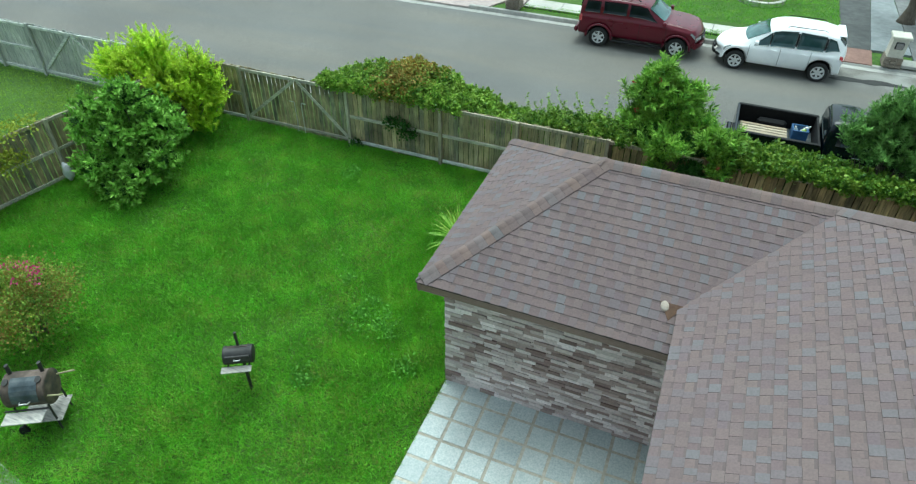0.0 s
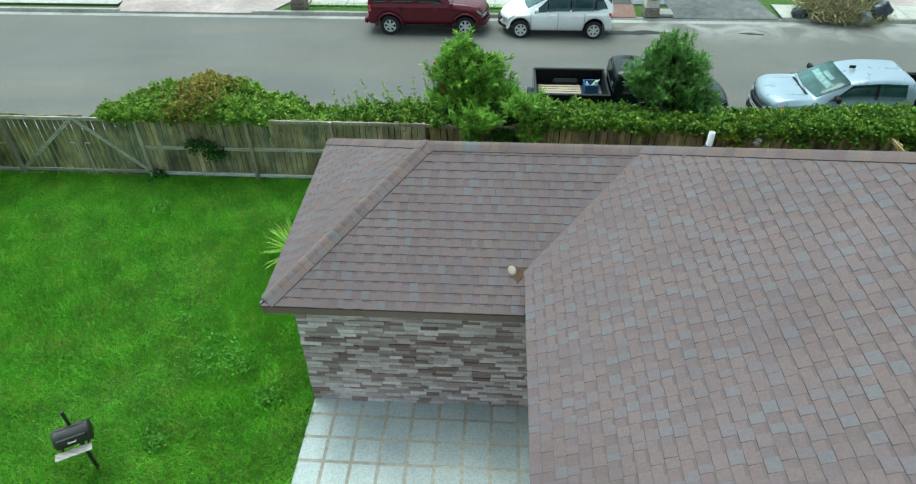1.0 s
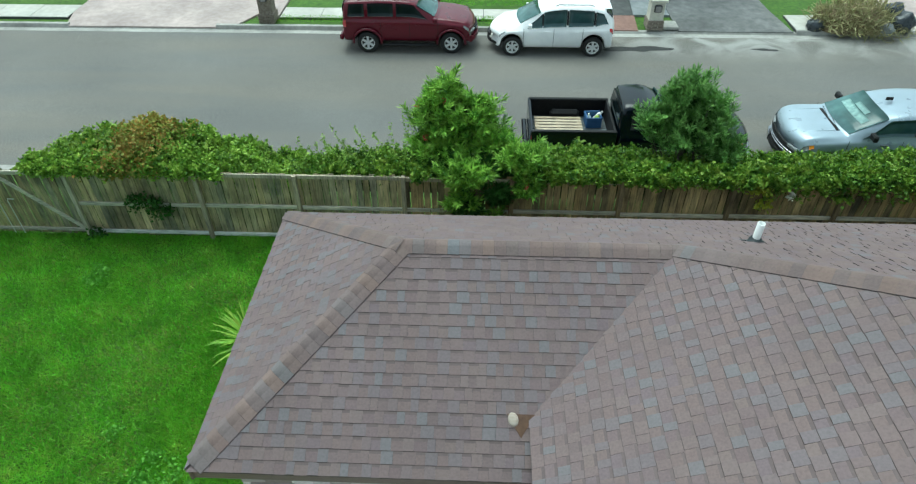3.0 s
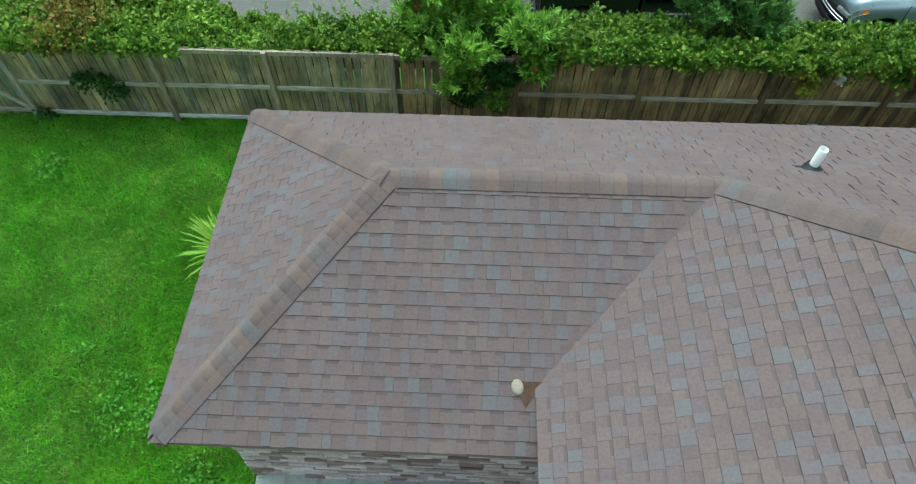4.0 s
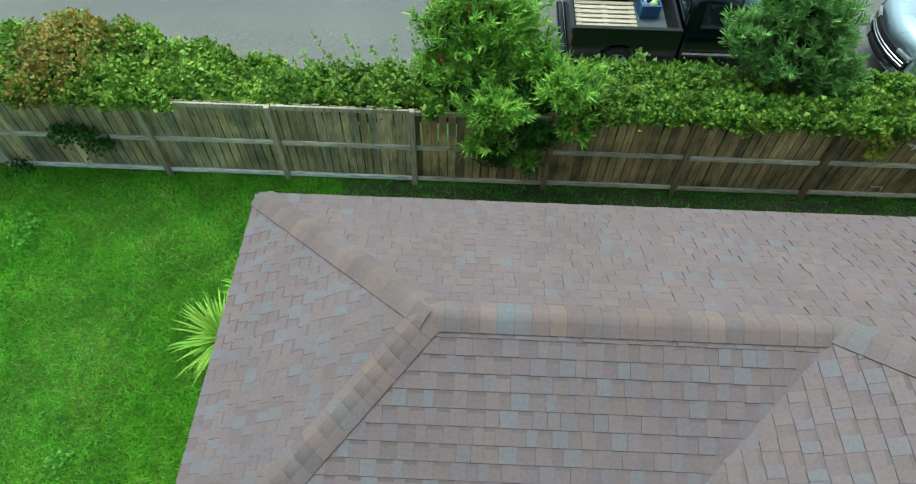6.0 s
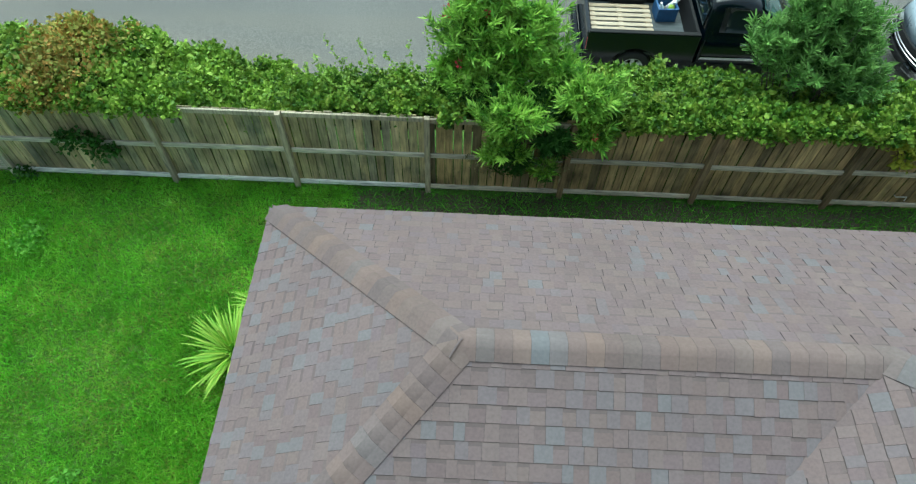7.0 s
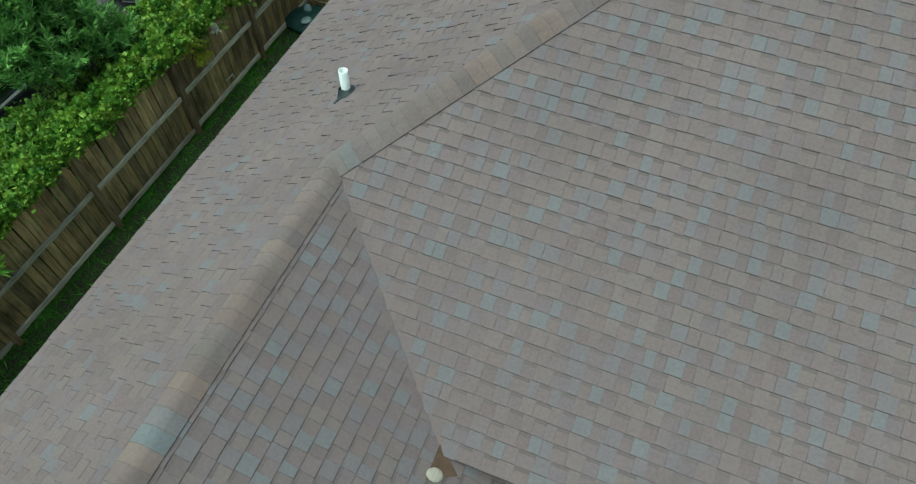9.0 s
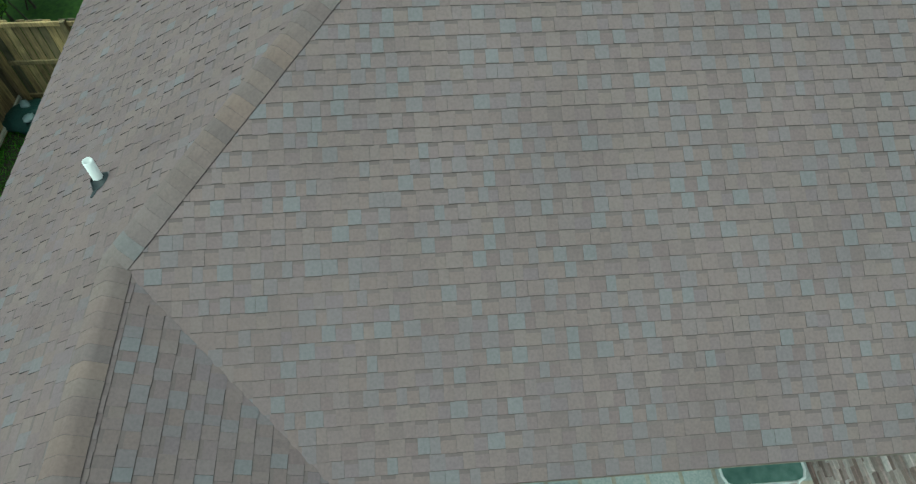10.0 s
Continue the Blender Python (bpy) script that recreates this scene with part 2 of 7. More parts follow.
def worn_lanes(m):
    """Tan dust and grey wear drawn out along the street."""
    n, l = m.node_tree.nodes, m.node_tree.links
    b = n["Principled BSDF"]
    src = b.inputs["Base Color"].links[0].from_socket
    geo = n.new("ShaderNodeNewGeometry")
    mp = n.new("ShaderNodeMapping")
    mp.inputs["Scale"].default_value = (0.09, 0.75, 1.0)
    l.new(geo.outputs["Position"], mp.inputs["Vector"])
    tx = n.new("ShaderNodeTexNoise")
    tx.inputs["Scale"].default_value, tx.inputs["Detail"].default_value, tx.inputs["Distortion"].default_value = 1.0, 5, 0.6
    l.new(mp.outputs["Vector"], tx.inputs["Vector"])
    ramp = n.new("ShaderNodeValToRGB")
    el = ramp.color_ramp.elements
    el[0].position, el[0].color = 0.34, (0.93, 0.95, 0.97, 1)
    el[1].position, el[1].color = 0.66, (1.09, 1.055, 0.99, 1)
    l.new(tx.outputs["Fac"], ramp.inputs["Fac"])
    mix = n.new("ShaderNodeMix")
    mix.data_type, mix.blend_type = "RGBA", "MULTIPLY"
    mix.inputs["Factor"].default_value = 1.0
    l.new(src, mix.inputs["A"])
    l.new(ramp.outputs["Color"], mix.inputs["B"])
    # pale silt dried along the far gutter
    at = n.new("ShaderNodeSeparateXYZ")
    l.new(geo.outputs["Position"], at.inputs["Vector"])
    share = []
    for axis, a, z in (("Y", 11.2, 13.6), ("X", 7.5, 11.5)):
        r = n.new("ShaderNodeMapRange")
        r.interpolation_type = "SMOOTHSTEP"
        r.inputs["From Min"].default_value, r.inputs["From Max"].default_value = a, z
        l.new(at.outputs[axis], r.inputs["Value"])
        share.append(r.outputs["Result"])
    blot = n.new("ShaderNodeTexNoise")
    blot.inputs["Scale"].default_value, blot.inputs["Detail"].default_value, blot.inputs["Distortion"].default_value = 0.9, 6, 0.8
    l.new(geo.outputs["Position"], blot.inputs["Vector"])
    patch = n.new("ShaderNodeMapRange")
    patch.inputs["From Min"].default_value, patch.inputs["From Max"].default_value = 0.36, 0.6
    l.new(blot.outputs["Fac"], patch.inputs["Value"])
    amount = patch.outputs["Result"]
    for k in share:
        mul = n.new("ShaderNodeMath")
        mul.operation = "MULTIPLY"
        l.new(amount, mul.inputs[0])
        l.new(k, mul.inputs[1])
        amount = mul.outputs["Value"]
    pale = n.new("ShaderNodeMix")
    pale.data_type = "RGBA"
    pale.inputs["B"].default_value = (0.34, 0.335, 0.315, 1)
    l.new(amount, pale.inputs["Factor"])
    l.new(mix.outputs["Result"], pale.inputs["A"])
    l.new(pale.outputs["Result"], b.inputs["Base Color"])


worn_lanes(asphalt)
concrete = surface("concrete", [(0.3, 0.295, 0.27), (0.41, 0.4, 0.375)], 6, 0.85, 0.25, 60, mottle=0.2, big=0.7)
GRASS = [(0.152, 0.384, 0.024), (0.218, 0.505, 0.035), (0.172, 0.422, 0.028), (0.295, 0.565, 0.05), (0.132, 0.332, 0.024), (0.403, 0.535, 0.09)]
grass_mat = leafy("grass_blades", GRASS, 0.55, 0.2, 1.6)
white_pvc = surface("white_pvc", [(0.75, 0.76, 0.75), (0.82, 0.83, 0.82)], 10, 0.4, 0.02, mottle=0.06)
black_rubber = surface("black_rubber", [(0.01, 0.015, 0.019), (0.02, 0.028, 0.033)], 15, 0.6, 0.1, mottle=0.2)


# ---- building helpers ----
def mesh_of(name, verts, faces, mats, smooth=False, mat_index=None):
    me = bpy.data.meshes.new(name)
    me.from_pydata([tuple(v) for v in verts], [], [tuple(f) for f in faces])
    for m in mats:
        me.materials.append(m)
    if mat_index is not None:
        me.polygons.foreach_set("material_index", np.asarray(mat_index, dtype=np.int32))
    if smooth:
        me.polygons.foreach_set("use_smooth", [True] * len(me.polygons))
    me.update()
    return me


def under(name, me, parent, m=None, label="", kind=""):
    """A mesh object under a thing or part; m is its pose in the world of an unmoved parent."""
    ob = new(name, me)
    ob.parent = parent
    if m is not None:
        ob.matrix_basis = m
    return tagged(ob, label, kind=kind)


def part(name, bm, material, parent, label="", smooth=False, kind=""):
    me = bpy.data.meshes.new(name)
    bm.to_mesh(me)
    bm.free()
    for m in material if isinstance(material, (list, tuple)) else [material]:
        me.materials.append(m)
    if smooth:
        me.polygons.foreach_set("use_smooth", [True] * len(me.polygons))
    return under(name, me, parent, None, label, kind)


def thing(name, label, category, at=(0, 0, 0), turn=0.0, group="", kind=""):
    ob = new(name)
    ob.empty_display_size = 0.1
    ob.matrix_basis = pose(*at, 0, 0, turn)
    return tagged(ob, label, category, group, kind)


def add_box(bm, lo, hi, bevel=0.0, m=None, mat=0):
    vs = [bm.verts.new((x, y, z)) for x in (lo[0], hi[0]) for y in (lo[1], hi[1]) for z in (lo[2], hi[2])]
    fs = [bm.faces.new([vs[i] for i in q]) for q in ((0, 1, 3, 2), (4, 6, 7, 5), (0, 4, 5, 1), (2, 3, 7, 6), (0, 2, 6, 4), (1, 5, 7, 3))]
    for f in fs:
        f.material_index = mat
    if bevel:
        es = list({e for f in fs for e in f.edges})
        r = bmesh.ops.bevel(bm, geom=es, offset=bevel, segments=1, affect="EDGES", profile=0.5)
        vs = list({v for f in r["faces"] for v in f.verts} | {v for v in vs if v.is_valid})
    if m is not None:
        bmesh.ops.transform(bm, matrix=m, verts=[v for v in vs if v.is_valid])
    return bm


def box_bm(lo, hi, bevel=0.0, m=None):
    return add_box(bmesh.new(), lo, hi, bevel, m)


def add_tube(bm, pts, radii, seg=8, cap=True):
    """A tapered tube along pts."""
    rings = []
    pts = [Vector(p) for p in pts]
    for i, p in enumerate(pts):
        d = (pts[min(i + 1, len(pts) - 1)] - pts[max(i - 1, 0)]).normalized()
        a = d.cross(Vector((0, 0, 1)) if abs(d.z) < 0.9 else Vector((1, 0, 0))).normalized()
        b = d.cross(a)
        r = radii[i] if isinstance(radii, (list, tuple)) else radii
        rings.append([bm.verts.new(p + (a * math.cos(t) + b * math.sin(t)) * r) for t in (2 * math.pi * k / seg for k in range(seg))])
    for r0, r1 in zip(rings, rings[1:]):
        for k in range(seg):
            bm.faces.new((r0[k], r0[(k + 1) % seg], r1[(k + 1) % seg], r1[k]))
    if cap:
        bm.faces.new(rings[0][::-1])
        bm.faces.new(rings[-1])
    return bm


def tube_bm(pts, radii, seg=8):
    return add_tube(bmesh.new(), pts, radii, seg)


# ---- ground, road and far lots ----
GY = [(-600, -0.02), (-14, 0.0), (1.6, 0.0), (3.4, -0.03), (4.05, -0.12), (4.2, -0.13), (4.22, -0.34), (13.95, -0.34), (13.97, -0.22), (15.0, -0.18), (25, -0.08), (60, 0.0), (600, 0.5)]
GX = [-600, -120, -40, -20, -10, 0, 10, 20, 40, 120, 600]
gv = [(x, y, z) for y, z in GY for x in GX]
gf = [(j * 11 + i, j * 11 + i + 1, j * 11 + i + 12, j * 11 + i + 11) for j in range(len(GY) - 1) for i in range(10)]
tagged(new("ground", mesh_of("ground", gv, gf, [soil_grass])), "mown green lawn and grassy lots along a street", "lawn", kind="structure")
rv = [(x, y, z) for y, z in ((4.72, -0.25), (9.2, -0.2), (13.6, -0.25)) for x in GX]
rf = [(j * 11 + i, j * 11 + i + 1, j * 11 + i + 12, j * 11 + i + 11) for j in range(2) for i in range(10)]
tagged(new("road", mesh_of("road", rv, rf, [asphalt])), "worn grey asphalt residential street", "road", kind="structure")


def kerb(name, y0, y1, inward, gaps=()):
    """A concrete gutter pan with an upstand, broken where a driveway crosses it."""
    bm = bmesh.new()
    xs = sorted({-200.0, 200.0, *[g for ab in gaps for g in ab]})
    for a, b in zip(xs, xs[1:]):
        drop = any(a >= g0 and b <= g1 for g0, g1 in gaps)
        top = -0.2 if drop else -0.12
        prof = [(y0, -0.4), (y0, -0.245), (y1 - 0.04 * inward, -0.262), (y1, top), (y1 + 0.15 * inward, top + 0.005), (y1 + 0.15 * inward, -0.4)]
        ring = [[bm.verts.new((x, y, z)) for y, z in prof] for x in (a, b)]
        k = len(prof)
        for i in range(k):
            bm.faces.new((ring[0][i], ring[0][(i + 1) % k], ring[1][(i + 1) % k], ring[1][i]))
        bm.faces.new(ring[0][::-1]); bm.faces.new(ring[1])
    bmesh.ops.recalc_face_normals(bm, faces=bm.faces[:])
    me = bpy.data.meshes.new(name)
    bm.to_mesh(me)
    me.materials.append(concrete)
    return tagged(new(name, me), "weathered concrete kerb and gutter along the street", "kerb", kind="structure")


kerb("kerb", 4.74, 4.32, -1)
kerb("kerb", 13.55, 13.92, 1, gaps=((-11.2, -5.6), (8.9, 15.6)))

# ---- the house: hipped roof, brick walls ----
X0, YF, WD, ZE, M = 1.17, -0.889, 4.668, 2.763, 0.545
XR, XE, XT, XEAST, YS = 6.733, 4.985, 9.8, 15.2, -15.0
YR = YF - WD / 2
ZR = ZE + M * WD / 2
ZT = ZR + M * (XT - XR)
RS = 0.1
YC, ZC = YR + RS, ZR + M * RS
MS = (ZC - ZE) / (YF - YC)
YT = YC - M / MS * (XT - XR - RS)
ZB = ZR + M * (XE - XR)
YV = YF - WD + (ZB - ZE) / M
E1, E2 = Vector((X0, YF, ZE)), Vector((X0, YF - WD, ZE))
R1, R2, T = Vector((X0 + WD / 2 - 0.08, YC, ZC)), Vector((XR + RS, YC, ZC)), Vector((XT, YT, ZT))
V = Vector((XE, YV, ZB))
NEAR_END = Vector((XE + 0.35, YF - WD, ZE))
NEAR_TOP = Vector((XE + 0.35, YV + 0.35, ZB + 0.35 * M))
EC = Vector((XEAST, YF, ZE))
house = thing("house", "single-storey brick house with brown asphalt shingle hip roof", "house")


class Slope:
    """A roof plane: u along the eave, v up the slope."""

    def __init__(self, a, b, poly, pieces=None):
        self.o = a.copy()
        self.u = (b - a).normalized()
        n = Vector((0, 0, 0))
        for i, p in enumerate(poly):
            n += p.cross(poly[(i + 1) % len(poly)])
        self.n = n.normalized()
        if self.n.z < 0:
            self.n = -self.n
        self.v = self.n.cross(self.u)
        if self.v.z < 0:
            self.v = -self.v
        self.world = list(poly)
        self.poly = [((p - a).dot(self.u), (p - a).dot(self.v)) for p in poly]
        area = sum(p[0] * q[1] - q[0] * p[1] for p, q in zip(self.poly, self.poly[1:] + self.poly[:1]))
        if area < 0:
            self.poly.reverse()
        self.cuts = []
        for piece in pieces or [poly]:
            flat = [((p - a).dot(self.u), (p - a).dot(self.v)) for p in piece]
            if sum(p[0] * q[1] - q[0] * p[1] for p, q in zip(flat, flat[1:] + flat[:1])) < 0:
                flat.reverse()
            self.cuts.append([(p, q - 0.02 if q < 0.01 else q) for p, q in flat])

    def at(self, u, v, h=0.0):
        return self.o + self.u * u + self.v * v + self.n * h

    def matrix(self, u, v):
        m = Matrix((self.u, self.v, self.u.cross(self.v))).transposed().to_4x4()
        m.translation = self.at(u, v)
        return m


def clip(poly, shape):
    """Cuts a polygon by a convex, counterclockwise shape."""
    for (ax, ay), (bx, by) in zip(shape, shape[1:] + shape[:1]):
        out = []
        for i, (px, py) in enumerate(poly):
            qx, qy = poly[(i + 1) % len(poly)]
            sp = (bx - ax) * (py - ay) - (by - ay) * (px - ax)
            sq = (bx - ax) * (qy - ay) - (by - ay) * (qx - ax)
            if sp >= -1e-9:
                out.append((px, py))
            if (sp >= 0) != (sq >= 0) and abs(sp - sq) > 1e-12:
                k = sp / (sp - sq)
                out.append((px + k * (qx - px), py + k * (qy - py)))
        poly = out
        if len(poly) < 3:
            return []
    return poly


slopes = {
    "near": Slope(E2, NEAR_END, [E2, NEAR_END, NEAR_TOP, R2, R1],
                  [[E2, NEAR_END, Vector((NEAR_END.x, YC, ZC)), R1], [NEAR_TOP, R2, Vector((NEAR_END.x, YC, ZC))]]),
    "west": Slope(E1, E2, [E1, E2, R1]),
    "street": Slope(EC, E1, [EC, E1, R1, R2, T], [[Vector((R2.x, YF, ZE)), E1, R1, R2], [Vector((R2.x, YF, ZE)), R2, T, EC]]),
    "big": Slope(V, Vector((XE, YS, ZB)), [V, Vector((XE, YS, ZB)), Vector((XT, YS, ZT)), T, R2]),
    "east": Slope(Vector((XEAST, YS, ZE)), EC, [Vector((XEAST, YS, ZE)), EC, T, Vector((XT, YS, ZT))]),
}
COURSE, WIDTHS = 0.143, (0.09, 0.105, 0.12, 0.135, 0.15)


def tab_shape(w, lift):
    """One shingle tab lying in x (along the course) and y (up the slope): top face, dark front edge, sides, and on low
    tabs a dark band coloured in as shadow.
    """
    e, g, c = COURSE + 0.012, 0.003 + 0.5 * lift, COURSE * 0.8
    k = lift - (lift - 0.003) * c / e
    i = 0.0012 if lift > 0.01 else 0.0
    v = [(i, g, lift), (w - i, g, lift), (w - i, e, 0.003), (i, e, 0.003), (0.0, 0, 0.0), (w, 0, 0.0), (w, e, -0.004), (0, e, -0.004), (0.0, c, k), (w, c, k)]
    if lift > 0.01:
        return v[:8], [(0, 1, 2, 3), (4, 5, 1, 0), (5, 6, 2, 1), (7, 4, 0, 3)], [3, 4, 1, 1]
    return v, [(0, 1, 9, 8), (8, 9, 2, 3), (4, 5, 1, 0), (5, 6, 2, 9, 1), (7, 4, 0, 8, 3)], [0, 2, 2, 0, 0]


tab_meshes = {}
for w in WIDTHS:
    for lift in (0.0075, 0.0115):
        vv, ff, mi = tab_shape(w, lift)
        tab_meshes[w, lift] = mesh_of("shingle", vv, ff, [shingle_piece, shingle_edge, shadow_band_granules, shingle_tooth, shingle_lip], mat_index=mi)

rng = random.Random(4)
field_v, field_f, field_m = [], [], []
singles = 0
for key, s in slopes.items():
    deck = [s.at(u, v, -0.012) for u, v in s.poly]
    low = [p - Vector((0, 0, 0.025)) for p in deck]
    k = len(deck)
    dv = deck + low
    df = [tuple(range(k)), tuple(range(2 * k - 1, k - 1, -1))] + [(i, i + k, (i + 1) % k + k, (i + 1) % k) for i in range(k)]
    under("roof_deck", mesh_of("roof_deck", dv, df, [deck_mat]), house)
    us = [p[0] for p in s.poly]
    vs = [p[1] for p in s.poly]
    rows = int(max(vs) / COURSE) + 1
    for r in range(rows):
        v0 = r * COURSE - 0.012
        u = min(us) - rng.uniform(0.0, 0.25)
        lift = 0.0115
        while u < max(us):
            w = rng.choice(WIDTHS)
            lift = 0.0115 if lift < 0.01 or rng.random() < 0.12 else 0.0075
            quad = [(u, v0), (u + w, v0), (u + w, v0 + COURSE + 0.012), (u, v0 + COURSE + 0.012)]
            cuts = [c for c in (clip(quad, shape) for shape in s.cuts) if c]
            got = sum(sum(p[0] * q[1] - q[0] * p[1] for p, q in zip(c, c[1:] + c[:1])) / 2 for c in cuts)
            if cuts and abs(got - w * (COURSE + 0.012)) < 1e-6:
                if key == "near" and singles < 300 and 3.0 < s.at(u, v0).x < 5.3:
                    under("shingle", tab_meshes[w, lift], house, s.matrix(u, v0))
                    singles += 1
                else:
                    vv, ff, mi = tab_shape(w, lift)
                    b0 = len(field_v)
                    # Many street tabs are raised more so their sides show from the camera.
                    slip, lift_scale = rng.uniform(-0.003, 0.003), rng.uniform(0.85, 1.2) * (1.45 if key == "street" and r > 2 and rng.random() < 0.6 else 1.0)
                    field_v += [s.at(u + x, v0 + y + slip, z * lift_scale) for x, y, z in vv]
                    field_f += [tuple(b0 + i for i in q) for q in ff]
                    # Near-black sides only on the street slope, as shadow dashes between tabs.
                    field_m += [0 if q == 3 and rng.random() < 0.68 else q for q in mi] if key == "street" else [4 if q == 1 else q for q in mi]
            else:
                for cut in cuts:
                    b0 = len(field_v)
                    field_v += [s.at(x, y, lift - (lift - 0.003) * (y - v0) / COURSE) for x, y in cut]
                    field_v += [s.at(x, y, -0.004) for x, y in cut]
                    k = len(cut)
                    field_f += [tuple(b0 + i for i in range(k))] + [(b0 + i + k, b0 + (i + 1) % k + k, b0 + (i + 1) % k, b0 + i) for i in range(k)]
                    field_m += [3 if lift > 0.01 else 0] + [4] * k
            u += w
under("shingle_field", mesh_of("shingle_field", field_v, field_f, [shingle_field, shingle_edge, shadow_band_granules, tooth_field, shingle_lip], mat_index=field_m), house, label="brown and blue-grey laminated asphalt shingles", kind="stuff")


def cap_mesh(na, nb, d):
    """A bent cap shingle over a ridge along d between planes with normals na and nb; origin on the ridge line."""
    prof = []
    sa = na.cross(d).normalized()
    if sa.z > 0:
        sa = -sa
    sb = nb.cross(d).normalized()
    if sb.z > 0:
        sb = -sb
    up = (na + nb).normalized()
    for sd, n in ((sa, na), (sb, nb)):
        prof.append([sd * 0.162 + n * 0.016, sd * 0.1 + n * 0.024, sd * 0.055 + n * 0.027])
    line = prof[0] + [up * 0.031] + prof[1][::-1]
    L = 0.2
    verts = [p + up * 0.005 + d * 0.004 for p in line] + [p + d * L for p in line] + [p - up * 0.006 - d * 0.003 for p in line]
    faces = [(i, i + 1, i + 8, i + 7) for i in range(6)] + [(i + 14, i + 15, i + 1, i) for i in range(6)]
    faces += [(14, 0, 7), (20, 13, 6)]
    # Near-black skirts colour in the shadow line under the cap's edges.
    for k, n in ((0, na), (6, nb)):
        b0 = len(verts)
        verts += [verts[k] - n * 0.026, verts[k + 7] - n * 0.026]
        faces.append((k, k + 7, b0 + 1, b0))
    me = mesh_of("ridge_cap", verts, faces, [cap_mat, shingle_lip, shingle_edge], mat_index=[0] * 6 + [1] * 8 + [2] * 2)
    me.polygons[2].use_smooth = me.polygons[3].use_smooth = True
    return me


def cap_run(a, b, na, nb, step=0.145, start=0.09, stop=-0.03):
    """Caps laid from a up to b, each lapping the one before it."""
    d = (b - a).normalized()
    me = cap_mesh(na, nb, d)
    k = int(((b - a).length - start - stop - 0.2) / step) + 1
    step = ((b - a).length - start - stop - 0.2) / k
    for i in range(k + 1):
        under("ridge_cap", me, house, Matrix.Translation(a + d * (i * step + start)))


S = slopes
cap_run(E1, R1, S["west"].n, S["street"].n)
cap_run(E2, R1, S["west"].n, S["near"].n)
cap_run(R1, R2, S["street"].n, S["near"].n, start=-0.025, stop=-0.1)
cap_run(R2, T, S["street"].n, S["big"].n, start=-0.06)
cap_run(Vector((XT, YS, ZT)), T, S["big"].n, S["east"].n)
cap_run(EC, T, S["street"].n, S["east"].n)
# fascia boards and soffits
def board(name, a, b, drop, thick, inward, mat):
    """A board hanging under the edge from a to b."""
    i = Vector(inward) * thick
    o = Vector(inward) * -0.028
    i = i - o
    v = [a - o, b - o, b + i, a + i]
    z = Vector((0, 0, -0.03))
    vs_ = [p + z for p in v] + [p + z - Vector((0, 0, drop)) for p in v]
    return under(name, mesh_of(name, vs_, [(0, 1, 2, 3), (7, 6, 5, 4), (0, 4, 5, 1), (1, 5, 6, 2), (2, 6, 7, 3), (3, 7, 4, 0)], [mat]), house)


board("fascia", E2, NEAR_END, 0.15, 0.03, (0, 1, 0), fascia_mat)
board("fascia", E1, E2, 0.15, 0.03, (1, 0, 0), fascia_mat)
board("fascia", EC, E1, 0.15, 0.03, (0, -1, 0), fascia_mat)
board("fascia", V, Vector((XE, YS, ZB)), 0.15, 0.03, (1, 0, 0), fascia_mat)
part("soffit", box_bm((X0 + 0.03, YF - WD + 0.03, ZE - 0.19), (X0 + 0.3, YF - 0.03, ZE - 0.17)), soffit_mat, house)
part("soffit", box_bm((X0 + 0.3, YF - WD + 0.03, ZE - 0.19), (XE + 0.4, YF - WD + 0.46, ZE - 0.17)), soffit_mat, house)
part("soffit", box_bm((X0 + 0.3, YF - 0.46, ZE - 0.19), (XEAST - 0.4, YF - 0.03, ZE - 0.17)), soffit_mat, house)
part("soffit", box_bm((XE + 0.03, YS, ZB - 0.2), (XE + 0.5, YF - WD, ZB - 0.18)), soffit_mat, house)
# walls
WX, WY0, WY1 = 1.45, YF - 0.42, -5.1
wall_near = part("wall", box_bm((WX, WY1 + 0.016, -0.1), (6.4, WY1 + 0.29, ZE - 0.17)), mortar_mat, house, "pale grey, buff and brown brick wall")
part("wall", box_bm((WX, WY1 + 0.29, -0.1), (WX + 0.2, WY0 - 0.2, ZE - 0.17)), brick_rest, house)
part("wall", box_bm((WX, WY0 - 0.2, -0.1), (14.8, WY0, ZE - 0.17)), brick_rest, house)
part("wall", box_bm((14.6, YS, -0.1), (14.8, WY0 - 0.2, ZE - 0.17)), brick_rest, house)
part("wall", box_bm((6.4, YS, -0.1), (6.6, WY1 + 0.09, ZB + 0.55)), brick_rest, house)
gable = [(6.4, ZB + 0.55), (6.4, -0.1), (14.8, -0.1), (14.8, ZE - 0.2), (XT, ZT - 0.16)]
gvv = [(x, YS + dy, z) for dy in (0.0, 0.2) for x, z in gable]
under("wall", mesh_of("wall", gvv, [(0, 1, 2, 3, 4), (9, 8, 7, 6, 5)] + [(i, i + 5, (i + 1) % 5 + 5, (i + 1) % 5) for i in range(5)], [brick_rest]), house)
wall_stub = part("wall", box_bm((4.55, -10.9, -0.1), (6.4, -10.795, ZB - 0.2)), mortar_mat, house, "short brick wing wall beside the patio")
BH = 0.075


